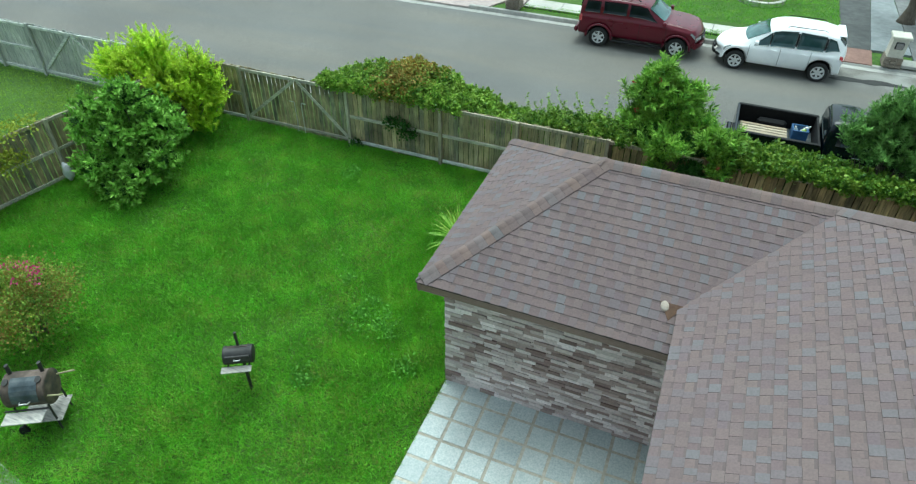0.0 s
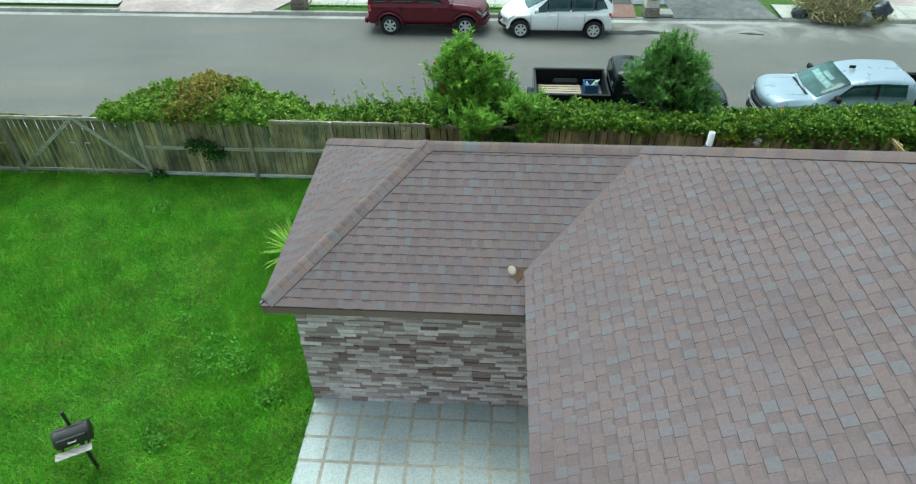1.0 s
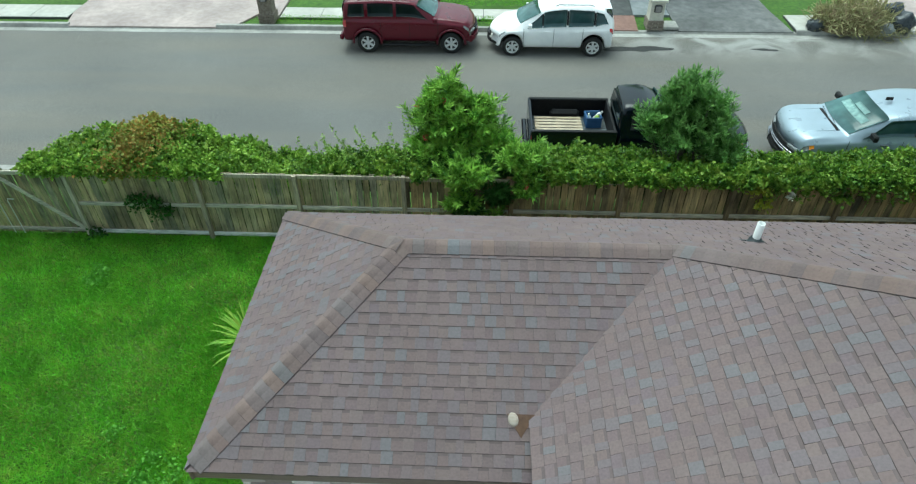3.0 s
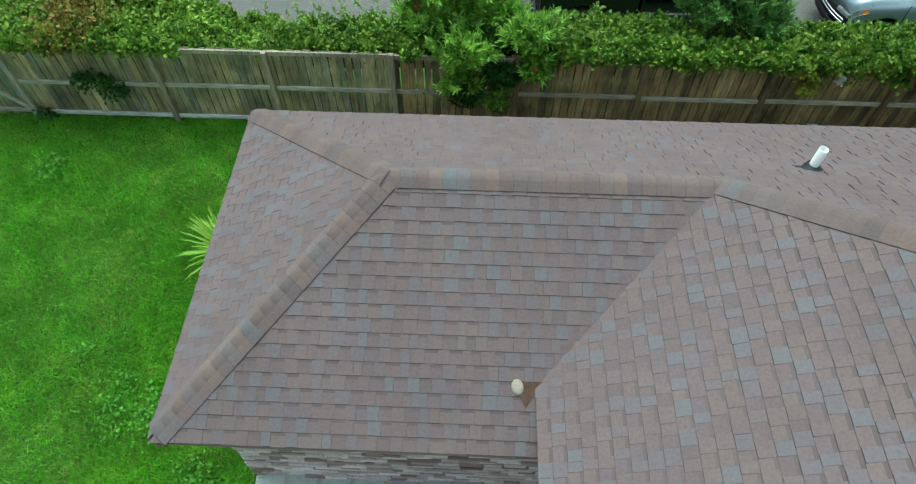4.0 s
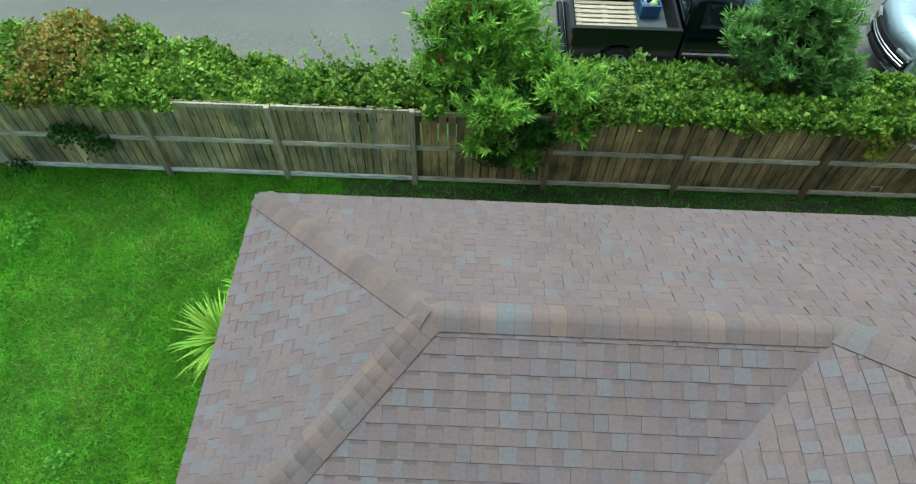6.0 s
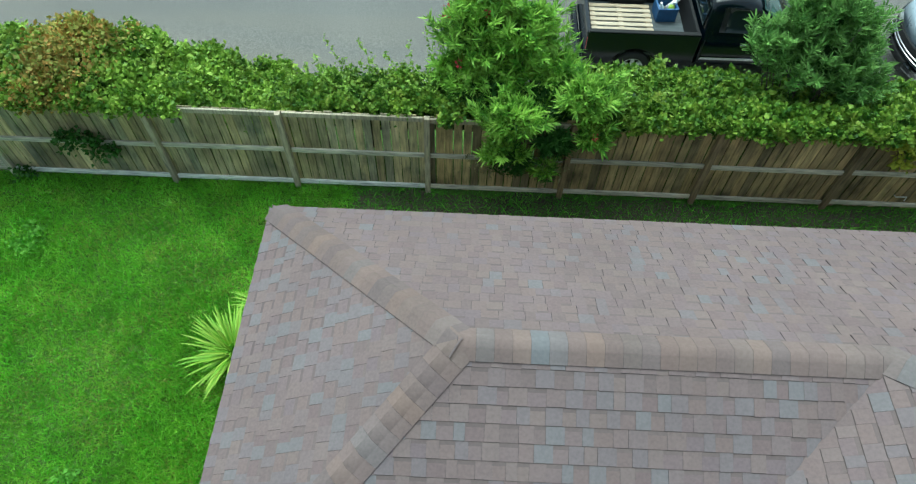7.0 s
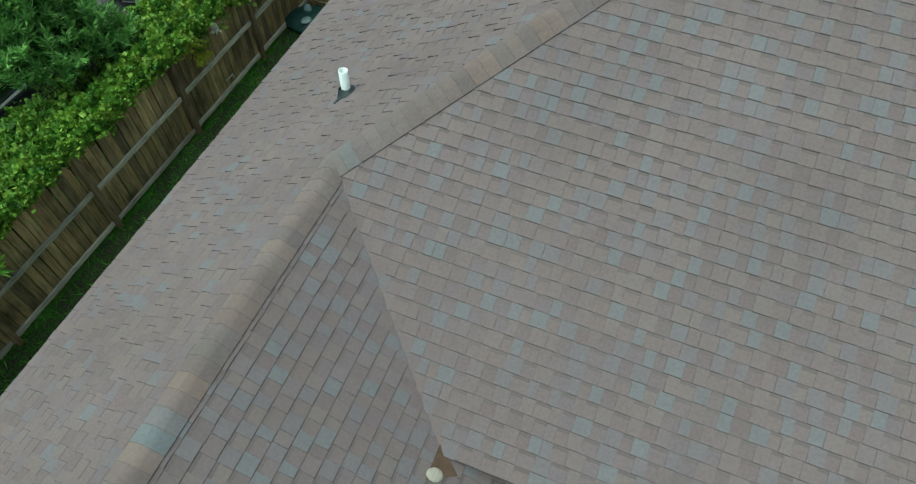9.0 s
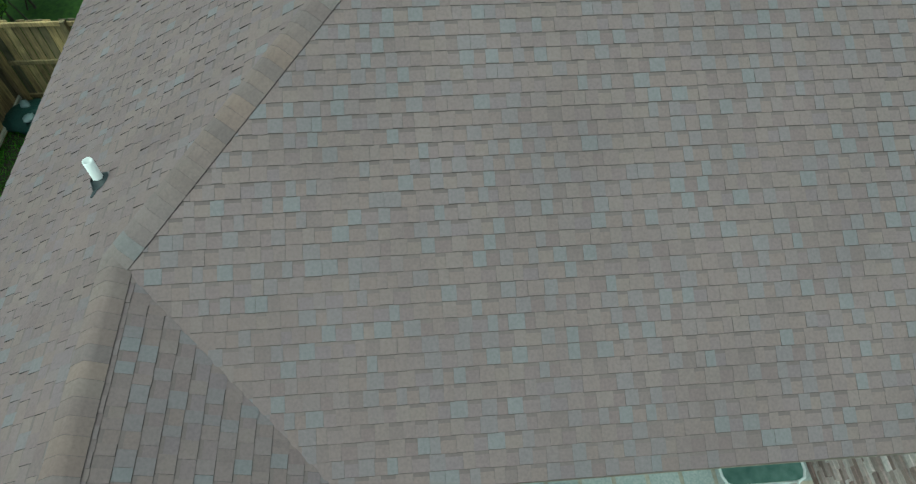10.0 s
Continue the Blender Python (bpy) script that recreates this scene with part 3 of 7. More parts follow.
def brick_face(parent, x0, x1, y, z0, z1, out, cap_count):
    """Courses of bricks proud of a wall face; out is the side they look to."""
    meshes = {}
    used = 0
    rest = bmesh.new()
    r2 = random.Random(9)
    rows_ = int((z1 - z0) / BH)
    for r in range(rows_):
        x = x0 - r2.choice((0.0, 0.1, 0.15, 0.2))
        while x < x1 - 0.01:
            ln = r2.choice((0.22, 0.26, 0.28, 0.3, 0.34))
            a, b = max(x, x0), min(x + ln, x1)
            w = round(b - a, 2)
            proud = r2.choice((0.08, 0.086, 0.094, 0.104, 0.112))
            if w > 0.03:
                lo = Vector((0.0015, 0, 0.0015))
                hi = Vector((w - 0.003, proud, BH - 0.0015))
                if used < cap_count:
                    key = (w, proud)
                    if key not in meshes:
                        bm = box_bm(lo, hi, 0.003)
                        me = bpy.data.meshes.new("brick")
                        bm.to_mesh(me); bm.free()
                        me.materials.append(brick_mat)
                        meshes[key] = me
                    m = Matrix.Translation((a if out < 0 else b, y + (proud - 0.01) * 0, z0 + r * BH))
                    if out > 0:
                        m = Matrix.Translation((a, y, z0 + r * BH))
                    else:
                        m = Matrix.Translation((a, y - proud, z0 + r * BH))
                    under("brick", meshes[key], parent, m)
                    used += 1
                else:
                    oy = y if out > 0 else y - proud
                    add_box(rest, (a + 0.0015, oy, z0 + r * BH + 0.0015), (b - 0.0015, oy + proud, z0 + (r + 1) * BH - 0.0015))
            x += ln
    if len(rest.verts):
        part("brickwork", rest, brick_rest, parent, kind="stuff")
    else:
        rest.free()


# ---- patio ----
patio = tagged(new("patio", mesh_of("patio", [(x, y, z) for z in (-0.12, 0.012) for x, y in ((1.46, -16), (6.39, -16), (6.39, -5.02), (1.46, -5.02))],
                                    [(4, 5, 6, 7), (0, 4, 7, 3), (0, 1, 5, 4), (3, 2, 1, 0), (1, 2, 6, 5), (2, 3, 7, 6)], [grout_mat])),
               "tiled patio with speckled pale terrazzo tiles and tan grout", "patio", kind="structure")
PITCH = 0.45


r4 = random.Random(3)
tile_me = bpy.data.meshes.new("tile")
tb = box_bm((0, 0, 0), (PITCH - 0.055, PITCH - 0.055, 0.012), 0.003)
tb.to_mesh(tile_me)
tb.free()
tile_me.materials.append(tile_mat)
for i in range(12):
    for j in range(14):
        x, y = 1.46 + i * PITCH, -5.4 - j * PITCH
        if x + PITCH < 6.5:
            under("tile", tile_me, patio, Matrix.Translation((x, y, 0.008)) @ pose(0, 0, 0, r4.uniform(-0.2, 0.2), r4.uniform(-0.2, 0.2), 0))


# ---- wooden fences ----
fr = random.Random(21)
picket_meshes = []
for w, top in ((0.127, 1.74), (0.132, 1.76), (0.123, 1.72), (0.129, 1.75)):
    bm = box_bm((-w / 2, -0.009, 0.03), (w / 2, 0.009, top), 0.003)
    me = bpy.data.meshes.new("picket")
    bm.to_mesh(me)
    bm.free()
    me.materials.append(picket_mat)
    picket_meshes.append(me)
post_me = bpy.data.meshes.new("post")
bm = box_bm((-0.045, -0.045, -0.1), (0.045, 0.045, 1.76), 0.008)
bm.to_mesh(post_me)
bm.free()
post_me.materials.append(post_mat)


def rail(parent, x0, x1, z, mat, h=0.085, y=-0.03):
    bm = box_bm((x0, y - 0.02, z - h / 2), (x1, y + 0.02, z + h / 2), 0.005)
    return part("rail", bm, mat, parent)


def fence(name, label, origin, turn, length, posts, pickets=(0, None), gate=None, bleached=0.0):
    """A board fence running along its x from 0 to length, rails on its -y side. posts: where along it they stand.
    bleached: how far along the foot rail has gone pale."""
    th = thing(name, label, "fence", origin, turn)
    x = pickets[0]
    while x < (pickets[1] or length):
        gap = gate and gate[0] < x < gate[1]
        m = pose(x + 0.07, fr.uniform(-0.004, 0.004), fr.uniform(-0.02, 0.02), 0, fr.uniform(-0.35, 0.35), fr.uniform(-0.6, 0.6))
        if not gap:
            under("picket", fr.choice(picket_meshes), th, m)
        x += 0.142
    for p in posts:
        under("post", post_me, th, pose(p, -0.062, fr.uniform(-0.03, 0.02), 0, fr.uniform(-0.6, 0.6), 0))
    edges = sorted([0, *posts, length])
    for a, b in zip(edges, edges[1:]):
        if b - a < 0.3 or (gate and a >= gate[0] - 0.02 and b <= gate[1] + 0.02):
            continue
        for z in (0.13, 0.89, 1.68):
            rail(th, a + 0.045, b - 0.045, z + fr.uniform(-0.015, 0.015), pale_rail if z < 0.5 and b < bleached else post_mat if z > 1.5 else rail_mat)
    return th


def gate_leaf(parent, x0, x1, rise):
    """One leaf of a board gate; rise +1 when its brace climbs with x."""
    leaf = part("gate_leaf", box_bm((x0, -0.05, 0.12), (x1, -0.012, 0.2), 0.004), rail_mat, parent, "board gate leaf with a diagonal brace")
    x = x0 + 0.01
    while x < x1 - 0.03:
        under("board", fr.choice(picket_meshes), leaf, pose(x + 0.07, 0, fr.uniform(-0.02, 0.02), 0, fr.uniform(-0.3, 0.3), 0))
        x += 0.147
    part("rail", box_bm((x0, -0.05, 1.62), (x1, -0.012, 1.71), 0.004), rail_mat, leaf)
    dx, dz = x1 - x0 - 0.12, 1.42
    ln, an = math.hypot(dx, dz), math.degrees(math.atan2(dz, dx))
    m = pose((x0 + x1) / 2, -0.034, 0.91, 0, -an * rise, 0)
    part("brace", box_bm((-ln / 2, -0.016, -0.045), (ln / 2, 0.016, 0.045), 0.004, m), rail_mat, leaf)
    return leaf


FY = 1.7
FX0 = -9.45
front_fence = fence("fence", "weathered wooden board fence with greying rails and posts", (FX0, FY, 0), 0, 13.62 - FX0,
                    [p - FX0 for p in (-7.85, -4.37, -1.58, 0.525, 2.76, 5.005, 7.26, 9.497, 11.7, 13.57)], gate=(-7.85 - FX0 - 0.01, -4.37 - FX0 + 0.01), bleached=2.9 - FX0)
steel = surface("galvanised_steel", [(0.5, 0.5, 0.5), (0.66, 0.66, 0.65)], 30, 0.45, 0.1, metal=0.35)
g1 = gate_leaf(front_fence, -7.84 - FX0, -5.98 - FX0, 1)
g2 = gate_leaf(front_fence, -5.965 - FX0, -4.38 - FX0, -1)
for lf, gx in ((g1, -6.08 - FX0), (g2, -5.86 - FX0)):
    part("drop_rod", tube_bm([(gx, -0.075, 0.05), (gx, -0.075, 0.95), (gx + (0.02 if lf is g2 else -0.02), -0.075, 1.0), (gx + (0.16 if lf is g2 else -0.16), -0.075, 1.0)], 0.011, 6), steel, lf, "bent steel drop rod")
fence("fence", "weathered wooden board fence between two back yards", (-11.9, -10.2, 0), math.degrees(math.atan2(11.85, 2.45)) , 12.1,
      [0.4, 2.8, 5.2, 7.6, 10.0, 11.9])
nf = fence("fence", "grey weathered board fence with a double gate", (-20.0, FY + 0.02, 0), 0, 10.5, [0.2, 2.0, 3.9, 7.45, 9.3], gate=(3.89, 7.46))
gate_leaf(nf, 3.91, 5.66, 1)
gate_leaf(nf, 5.68, 7.44, -1)
pale_picket = surface("silvered_picket", WOODG, 14, 0.85, 0.4, 40, "object", [(0.46, 0.48, 0.46), (0.56, 0.57, 0.54), (0.4, 0.42, 0.4)], stretch=(2.5, 2.5, 0.22), mottle=0.25, big=0.9)
for ob in nf.children_recursive:
    if ob.name.split(".")[0] in ("rail", "brace", "gate_leaf"):
        ob.material_slots[0].link = "OBJECT"
        ob.material_slots[0].material = pale_rail
    if ob.name.split(".")[0] in ("picket", "board", "post"):
        ob.material_slots[0].link = "OBJECT"
        ob.material_slots[0].material = pale_picket
for ob in front_fence.children:
    if ob.name.split(".")[0] in ("picket", "post") and ob.matrix_basis.translation.x + FX0 > 2.8:
        ob.material_slots[0].link = "OBJECT"
        ob.material_slots[0].material = brown_picket if ob.name.startswith("picket") else brown_post
side = fence("fence", "brown weathered board fence closing the side yard", (13.6, FY - 0.05, 0), -90, 2.95, [0.1, 1.5, 2.85])
for ob in side.children:
    if ob.name.split(".")[0] in ("picket", "post", "rail"):
        ob.material_slots[0].link = "OBJECT"
        ob.material_slots[0].material = brown_picket

# ---- foliage ----
def leaf_mesh(name, base, along, wide, mats, fold=0.25, mat_index=None):
    """Many leaves: each a folded diamond from base along a vector, wide to the sides. Arrays of n x 3."""
    n = len(base)
    up = np.cross(along, wide)
    up /= np.linalg.norm(up, axis=1, keepdims=True) + 1e-9
    wl_ = np.linalg.norm(wide, axis=1, keepdims=True)
    lf = base + along * 0.45 + wide + up * wl_ * fold
    rt = base + along * 0.45 - wide + up * wl_ * fold
    tip = base + along - up * wl_ * 0.3
    co = np.stack([base, rt, tip, lf], axis=1).reshape(-1, 3)
    me = bpy.data.meshes.new(name)
    me.vertices.add(4 * n)
    me.vertices.foreach_set("co", co.astype(np.float32).ravel())
    i0 = np.arange(n, dtype=np.int32)[:, None] * 4
    loops = np.concatenate([i0, i0 + 1, i0 + 2, i0, i0 + 2, i0 + 3], axis=1).ravel()
    me.loops.add(6 * n)
    me.loops.foreach_set("vertex_index", loops.astype(np.int32))
    me.polygons.add(2 * n)
    me.polygons.foreach_set("loop_start", np.arange(0, 6 * n, 3, dtype=np.int32))
    for m in mats:
        me.materials.append(m)
    if mat_index is not None:
        me.polygons.foreach_set("material_index", np.repeat(mat_index, 2).astype(np.int32))
    me.update(calc_edges=True)
    me.validate()
    return me


def unit(v):
    return v / (np.linalg.norm(v, axis=1, keepdims=True) + 1e-9)


def blob_leaves(gen, blobs, clumps, per, size, aspect, spread=0.13, droop=0.0, flat=0.6, inner=0.25, zmin=0.03):
    """Leaf positions on clumps scattered over ellipsoids (x, y, z, rx, ry, rz)."""
    blobs = np.array(blobs, float)
    vol = blobs[:, 3] * blobs[:, 5] + blobs[:, 4] * blobs[:, 5]
    pick = gen.choice(len(blobs), clumps, p=vol / vol.sum())
    d = unit(gen.normal(size=(clumps, 3)))
    d[:, 2] = np.abs(d[:, 2]) * 0.9 + d[:, 2] * 0.1
    r = 1 - inner * gen.random((clumps, 1)) ** 2 + gen.normal(size=(clumps, 1)) * 0.07
    cc = blobs[pick, :3] + d * blobs[pick, 3:] * r
    nrm = unit(d / blobs[pick, 3:])
    base = np.repeat(cc, per, 0) + gen.normal(size=(clumps * per, 3)) * (np.array(spread) if isinstance(spread, tuple) else spread * np.array([1, 1, 0.75]))
    out = np.repeat(nrm, per, 0)
    along = unit(out * 0.5 + gen.normal(size=base.shape) * 0.75 + np.array([0, 0, 0.25 - droop]))
    side_ = unit(np.cross(along, unit(out * flat + gen.normal(size=base.shape) * 0.5 + np.array([0, 0, 0.5]))))
    ln = size * gen.uniform(0.65, 1.25, (len(base), 1))
    keep = base[:, 2] > zmin
    return base[keep], (along * ln)[keep], (side_ * ln * aspect)[keep]


def stems(parent, base, tips, r0, mat, gen):
    for t in tips:
        b = Vector(base) + Vector((gen.uniform(-0.15, 0.15), gen.uniform(-0.15, 0.15), 0))
        mid = b.lerp(Vector(t), 0.5) + Vector((gen.uniform(-0.1, 0.1), gen.uniform(-0.1, 0.1), 0.15))
        part("stem", tube_bm([b, mid, Vector(t)], [r0, r0 * 0.6, r0 * 0.25], 6), mat, parent, smooth=True)


bark = surface("bark", [(0.07, 0.055, 0.04), (0.14, 0.115, 0.09)], 20, 0.9, 0.6, 50, stretch=(1, 1, 0.3))
DARKG = [(0.125, 0.285, 0.03), (0.21, 0.42, 0.05), (0.3, 0.55, 0.08), (0.06, 0.15, 0.016), (0.493, 0.726, 0.216)]
LIME = [(0.57, 0.76, 0.045), (0.67, 0.86, 0.07), (0.46, 0.68, 0.04), (0.78, 0.9, 0.1), (0.36, 0.58, 0.03)]
VINE = [(0.045, 0.115, 0.013), (0.112, 0.222, 0.026), (0.185, 0.31, 0.038), (0.018, 0.051, 0.011), (0.27, 0.39, 0.053), (0.36, 0.43, 0.08)]
RUST = [(0.249, 0.302, 0.06), (0.31, 0.275, 0.06), (0.212, 0.275, 0.054), (0.43, 0.225, 0.055), (0.36, 0.2, 0.05), (0.138, 0.197, 0.036), (0.371, 0.418, 0.131)]
OLEA = [(0.111, 0.268, 0.026), (0.259, 0.471, 0.061), (0.067, 0.177, 0.02), (0.452, 0.676, 0.108), (0.348, 0.574, 0.085)]
OLEB = [(0.115, 0.245, 0.049), (0.214, 0.4, 0.093), (0.052, 0.138, 0.028), (0.325, 0.532, 0.146)]
leaf_dark, leaf_lime = leafy("broad_dark_leaf", DARKG, 0.6), leafy("lime_leaf", LIME, 0.5)
leaf_vine, leaf_rust = leafy("vine_leaf", VINE, 0.42), leafy("rusty_leaf", RUST, 0.6)
leaf_mound = leafy("olive_vine_leaf", [(0.082, 0.175, 0.021), (0.17, 0.305, 0.038), (0.262, 0.405, 0.053), (0.03, 0.07, 0.012), (0.335, 0.48, 0.075), (0.42, 0.52, 0.105)], 0.45)
leaf_olea, leaf_oleb = leafy("oleander_leaf", OLEA, 0.42), leafy("greyer_oleander_leaf", OLEB, 0.45)
leaf_dry = leafy("dry_leaf", [(0.22, 0.2, 0.1), (0.3, 0.26, 0.14), (0.16, 0.17, 0.07)], 0.7)
leaf_yellow = leafy("yellow_leaf", [(0.46, 0.44, 0.05), (0.36, 0.42, 0.05), (0.2, 0.32, 0.035)], 0.6)
petal = leafy("pink_petal", [(0.55, 0.06, 0.2), (0.7, 0.12, 0.3)], 0.6)
petal_red = leafy("red_petal", [(0.5, 0.03, 0.05), (0.6, 0.08, 0.1)], 0.6)
gen = np.random.default_rng(5)
rs = random.Random(8)


def shrub(name, label, base, blobs, clumps, per, size, aspect, mat, stem_r=0.03, category="bush", extra=(), **kw):
    th = thing(name, label, category, base)
    b = np.array(base)
    local = [(x - b[0], y - b[1], z - b[2], rx, ry, rz) for x, y, z, rx, ry, rz in blobs]
    stems(th, (0, 0, -0.05), [(x + rs.uniform(-0.4, 0.4) * rx, y + rs.uniform(-0.4, 0.4) * ry, z + rs.uniform(0, 0.5) * rz) for x, y, z, rx, ry, rz in local for _ in range(3)], stem_r, bark, rs)
    under("crown", leaf_mesh("crown", *blob_leaves(gen, local, clumps, per, size, aspect, **kw), [mat]), th, kind="stuff")
    for nm, n2, per2, size2, asp2, mat2, kw2 in extra:
        under(nm, leaf_mesh(nm, *blob_leaves(gen, local, n2, per2, size2, asp2, **kw2), [mat2]), th, kind="stuff")
    return th


def sprays(blobs, tips, per, stalk, length, aspect, up=0.95, shoots=0.14, low=-0.25, reach=(0.62, 1.02), out=(0.5, 1.0)):
    """Leaves set round the ends of shoots that point outwards and up from ellipsoids."""
    bl = np.array(blobs, float)
    w = bl[:, 3] * bl[:, 5]
    pick = gen.choice(len(bl), tips, p=w / w.sum())
    d = unit(gen.normal(size=(tips, 3)))
    d[:, 2] = np.abs(d[:, 2]) + low
    tip = bl[pick, :3] + d * bl[pick, 3:] * (reach[0] + (reach[1] - reach[0]) * gen.random((tips, 1)))
    axis = unit(d * np.array([0.8, 0.8, 0.4]) + np.array([0, 0, up]) + gen.normal(size=d.shape) * 0.25)
    shoot = gen.random(tips) < shoots
    tip[shoot] += axis[shoot] * gen.uniform(0.1, 0.32, (int(shoot.sum()), 1))
    back = np.linspace(0.0, stalk, per)[None, :, None]
    base_ = (tip[:, None, :] - axis[:, None, :] * back).reshape(-1, 3)
    ax = np.repeat(axis, per, 0)
    rad = unit(np.cross(ax, gen.normal(size=ax.shape)))
    along = unit(rad * gen.uniform(*out, (tips * per, 1)) + ax * gen.uniform(0.3, 1.3, (tips * per, 1)) + np.array([0, 0, -0.1]))
    wide = unit(np.cross(along, ax + gen.normal(size=ax.shape) * 0.2))
    ln = gen.uniform(*length, (tips * per, 1))
    keep = base_[:, 2] > 0.06
    return (base_[keep], (along * ln)[keep], (wide * ln * aspect)[keep]), tip


def spray_bush(label, base, blobs, mat, inner_mat, tips, per, stalk, length, aspect, stem_r=0.03, **kw):
    """A bush of leafy sprays over inner leaves with shading put into their colour."""
    th = thing("bush", label, "bush", base)
    bl = np.array(blobs, float)
    bl[:, :3] -= np.array(base)
    crown, tip = sprays(bl, tips, per, stalk, length, aspect, **kw)
    under("crown", leaf_mesh("crown", *crown, [mat], 0.3), th, kind="stuff")
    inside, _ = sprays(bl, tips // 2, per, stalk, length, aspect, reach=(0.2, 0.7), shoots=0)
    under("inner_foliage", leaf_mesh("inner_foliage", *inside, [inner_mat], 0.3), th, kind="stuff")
    stems(th, (0, 0, -0.05), [tuple(p) for p in tip[:: max(1, len(tip) // 24)]], stem_r, bark, rs)
    return th


# Shading inside bushes put into leaf colour; also the ivy's own dark green.
leaf_shade = leafy("inner_shading_and_ivy_leaf", [(0.025, 0.075, 0.012), (0.045, 0.12, 0.02), (0.065, 0.16, 0.026)], 0.55)
# Deeper lime for the bush's inside, its shading put into the colour.
leaf_lime_shade = leafy("shaded_lime_leaf", [(0.21, 0.44, 0.025), (0.29, 0.55, 0.03), (0.36, 0.62, 0.035)], 0.55)
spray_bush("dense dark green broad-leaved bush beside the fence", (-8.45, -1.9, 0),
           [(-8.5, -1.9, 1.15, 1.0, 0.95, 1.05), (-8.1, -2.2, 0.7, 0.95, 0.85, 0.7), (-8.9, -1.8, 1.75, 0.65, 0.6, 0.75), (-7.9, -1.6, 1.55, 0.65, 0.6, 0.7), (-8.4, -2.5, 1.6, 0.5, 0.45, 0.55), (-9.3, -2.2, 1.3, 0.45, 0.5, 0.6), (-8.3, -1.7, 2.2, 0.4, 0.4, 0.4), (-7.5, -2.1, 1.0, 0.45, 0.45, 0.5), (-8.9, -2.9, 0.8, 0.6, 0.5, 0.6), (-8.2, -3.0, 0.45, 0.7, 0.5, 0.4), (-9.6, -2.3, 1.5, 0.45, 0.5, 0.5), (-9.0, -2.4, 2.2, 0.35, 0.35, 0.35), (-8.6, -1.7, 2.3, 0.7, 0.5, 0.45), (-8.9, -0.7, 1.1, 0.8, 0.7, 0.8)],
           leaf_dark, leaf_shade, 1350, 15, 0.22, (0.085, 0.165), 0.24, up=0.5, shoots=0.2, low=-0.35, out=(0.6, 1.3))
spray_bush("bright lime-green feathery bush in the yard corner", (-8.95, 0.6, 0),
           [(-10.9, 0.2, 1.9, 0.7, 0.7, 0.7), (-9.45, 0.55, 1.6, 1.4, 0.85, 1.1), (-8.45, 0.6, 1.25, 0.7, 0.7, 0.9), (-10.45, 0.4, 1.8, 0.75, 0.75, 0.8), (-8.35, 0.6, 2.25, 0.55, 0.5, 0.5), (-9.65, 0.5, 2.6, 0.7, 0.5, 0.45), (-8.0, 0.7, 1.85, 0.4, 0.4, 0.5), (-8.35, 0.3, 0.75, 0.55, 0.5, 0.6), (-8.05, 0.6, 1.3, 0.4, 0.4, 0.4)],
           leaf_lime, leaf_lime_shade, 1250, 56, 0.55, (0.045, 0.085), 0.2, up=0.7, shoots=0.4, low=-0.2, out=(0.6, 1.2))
leaf_tan = leafy("reddish_leaf", [(0.27, 0.25, 0.05), (0.33, 0.19, 0.055), (0.22, 0.29, 0.05), (0.37, 0.29, 0.07), (0.2, 0.15, 0.04)], 0.6)
flower_bush = shrub("flowering_bush", "sparse reddish-green bush with small pink flowers", (-6.35, -7.15, 0),
      [(-6.35, -7.15, 0.85, 0.85, 0.8, 0.75), (-6.9, -7.1, 0.8, 0.6, 0.6, 0.6), (-6.0, -6.9, 1.0, 0.5, 0.5, 0.5), (-6.3, -7.4, 0.5, 0.7, 0.6, 0.4)], 300, 26, 0.05, 0.3, leaf_tan, 0.015, spread=0.16,
      extra=(("foliage", 260, 24, 0.05, 0.32, leaf_mound, dict(spread=0.16)), ("young_foliage", 26, 14, 0.05, 0.32, leaf_yellow, dict(spread=0.12))))
under("blossom", leaf_mesh("blossom", *blob_leaves(gen, [(0.1, 0.0, 1.55, 0.45, 0.4, 0.12), (-0.6, 0.1, 1.2, 0.25, 0.3, 0.15)], 11, 16, 0.055, 0.45, spread=0.045), [petal]), flower_bush, kind="stuff")


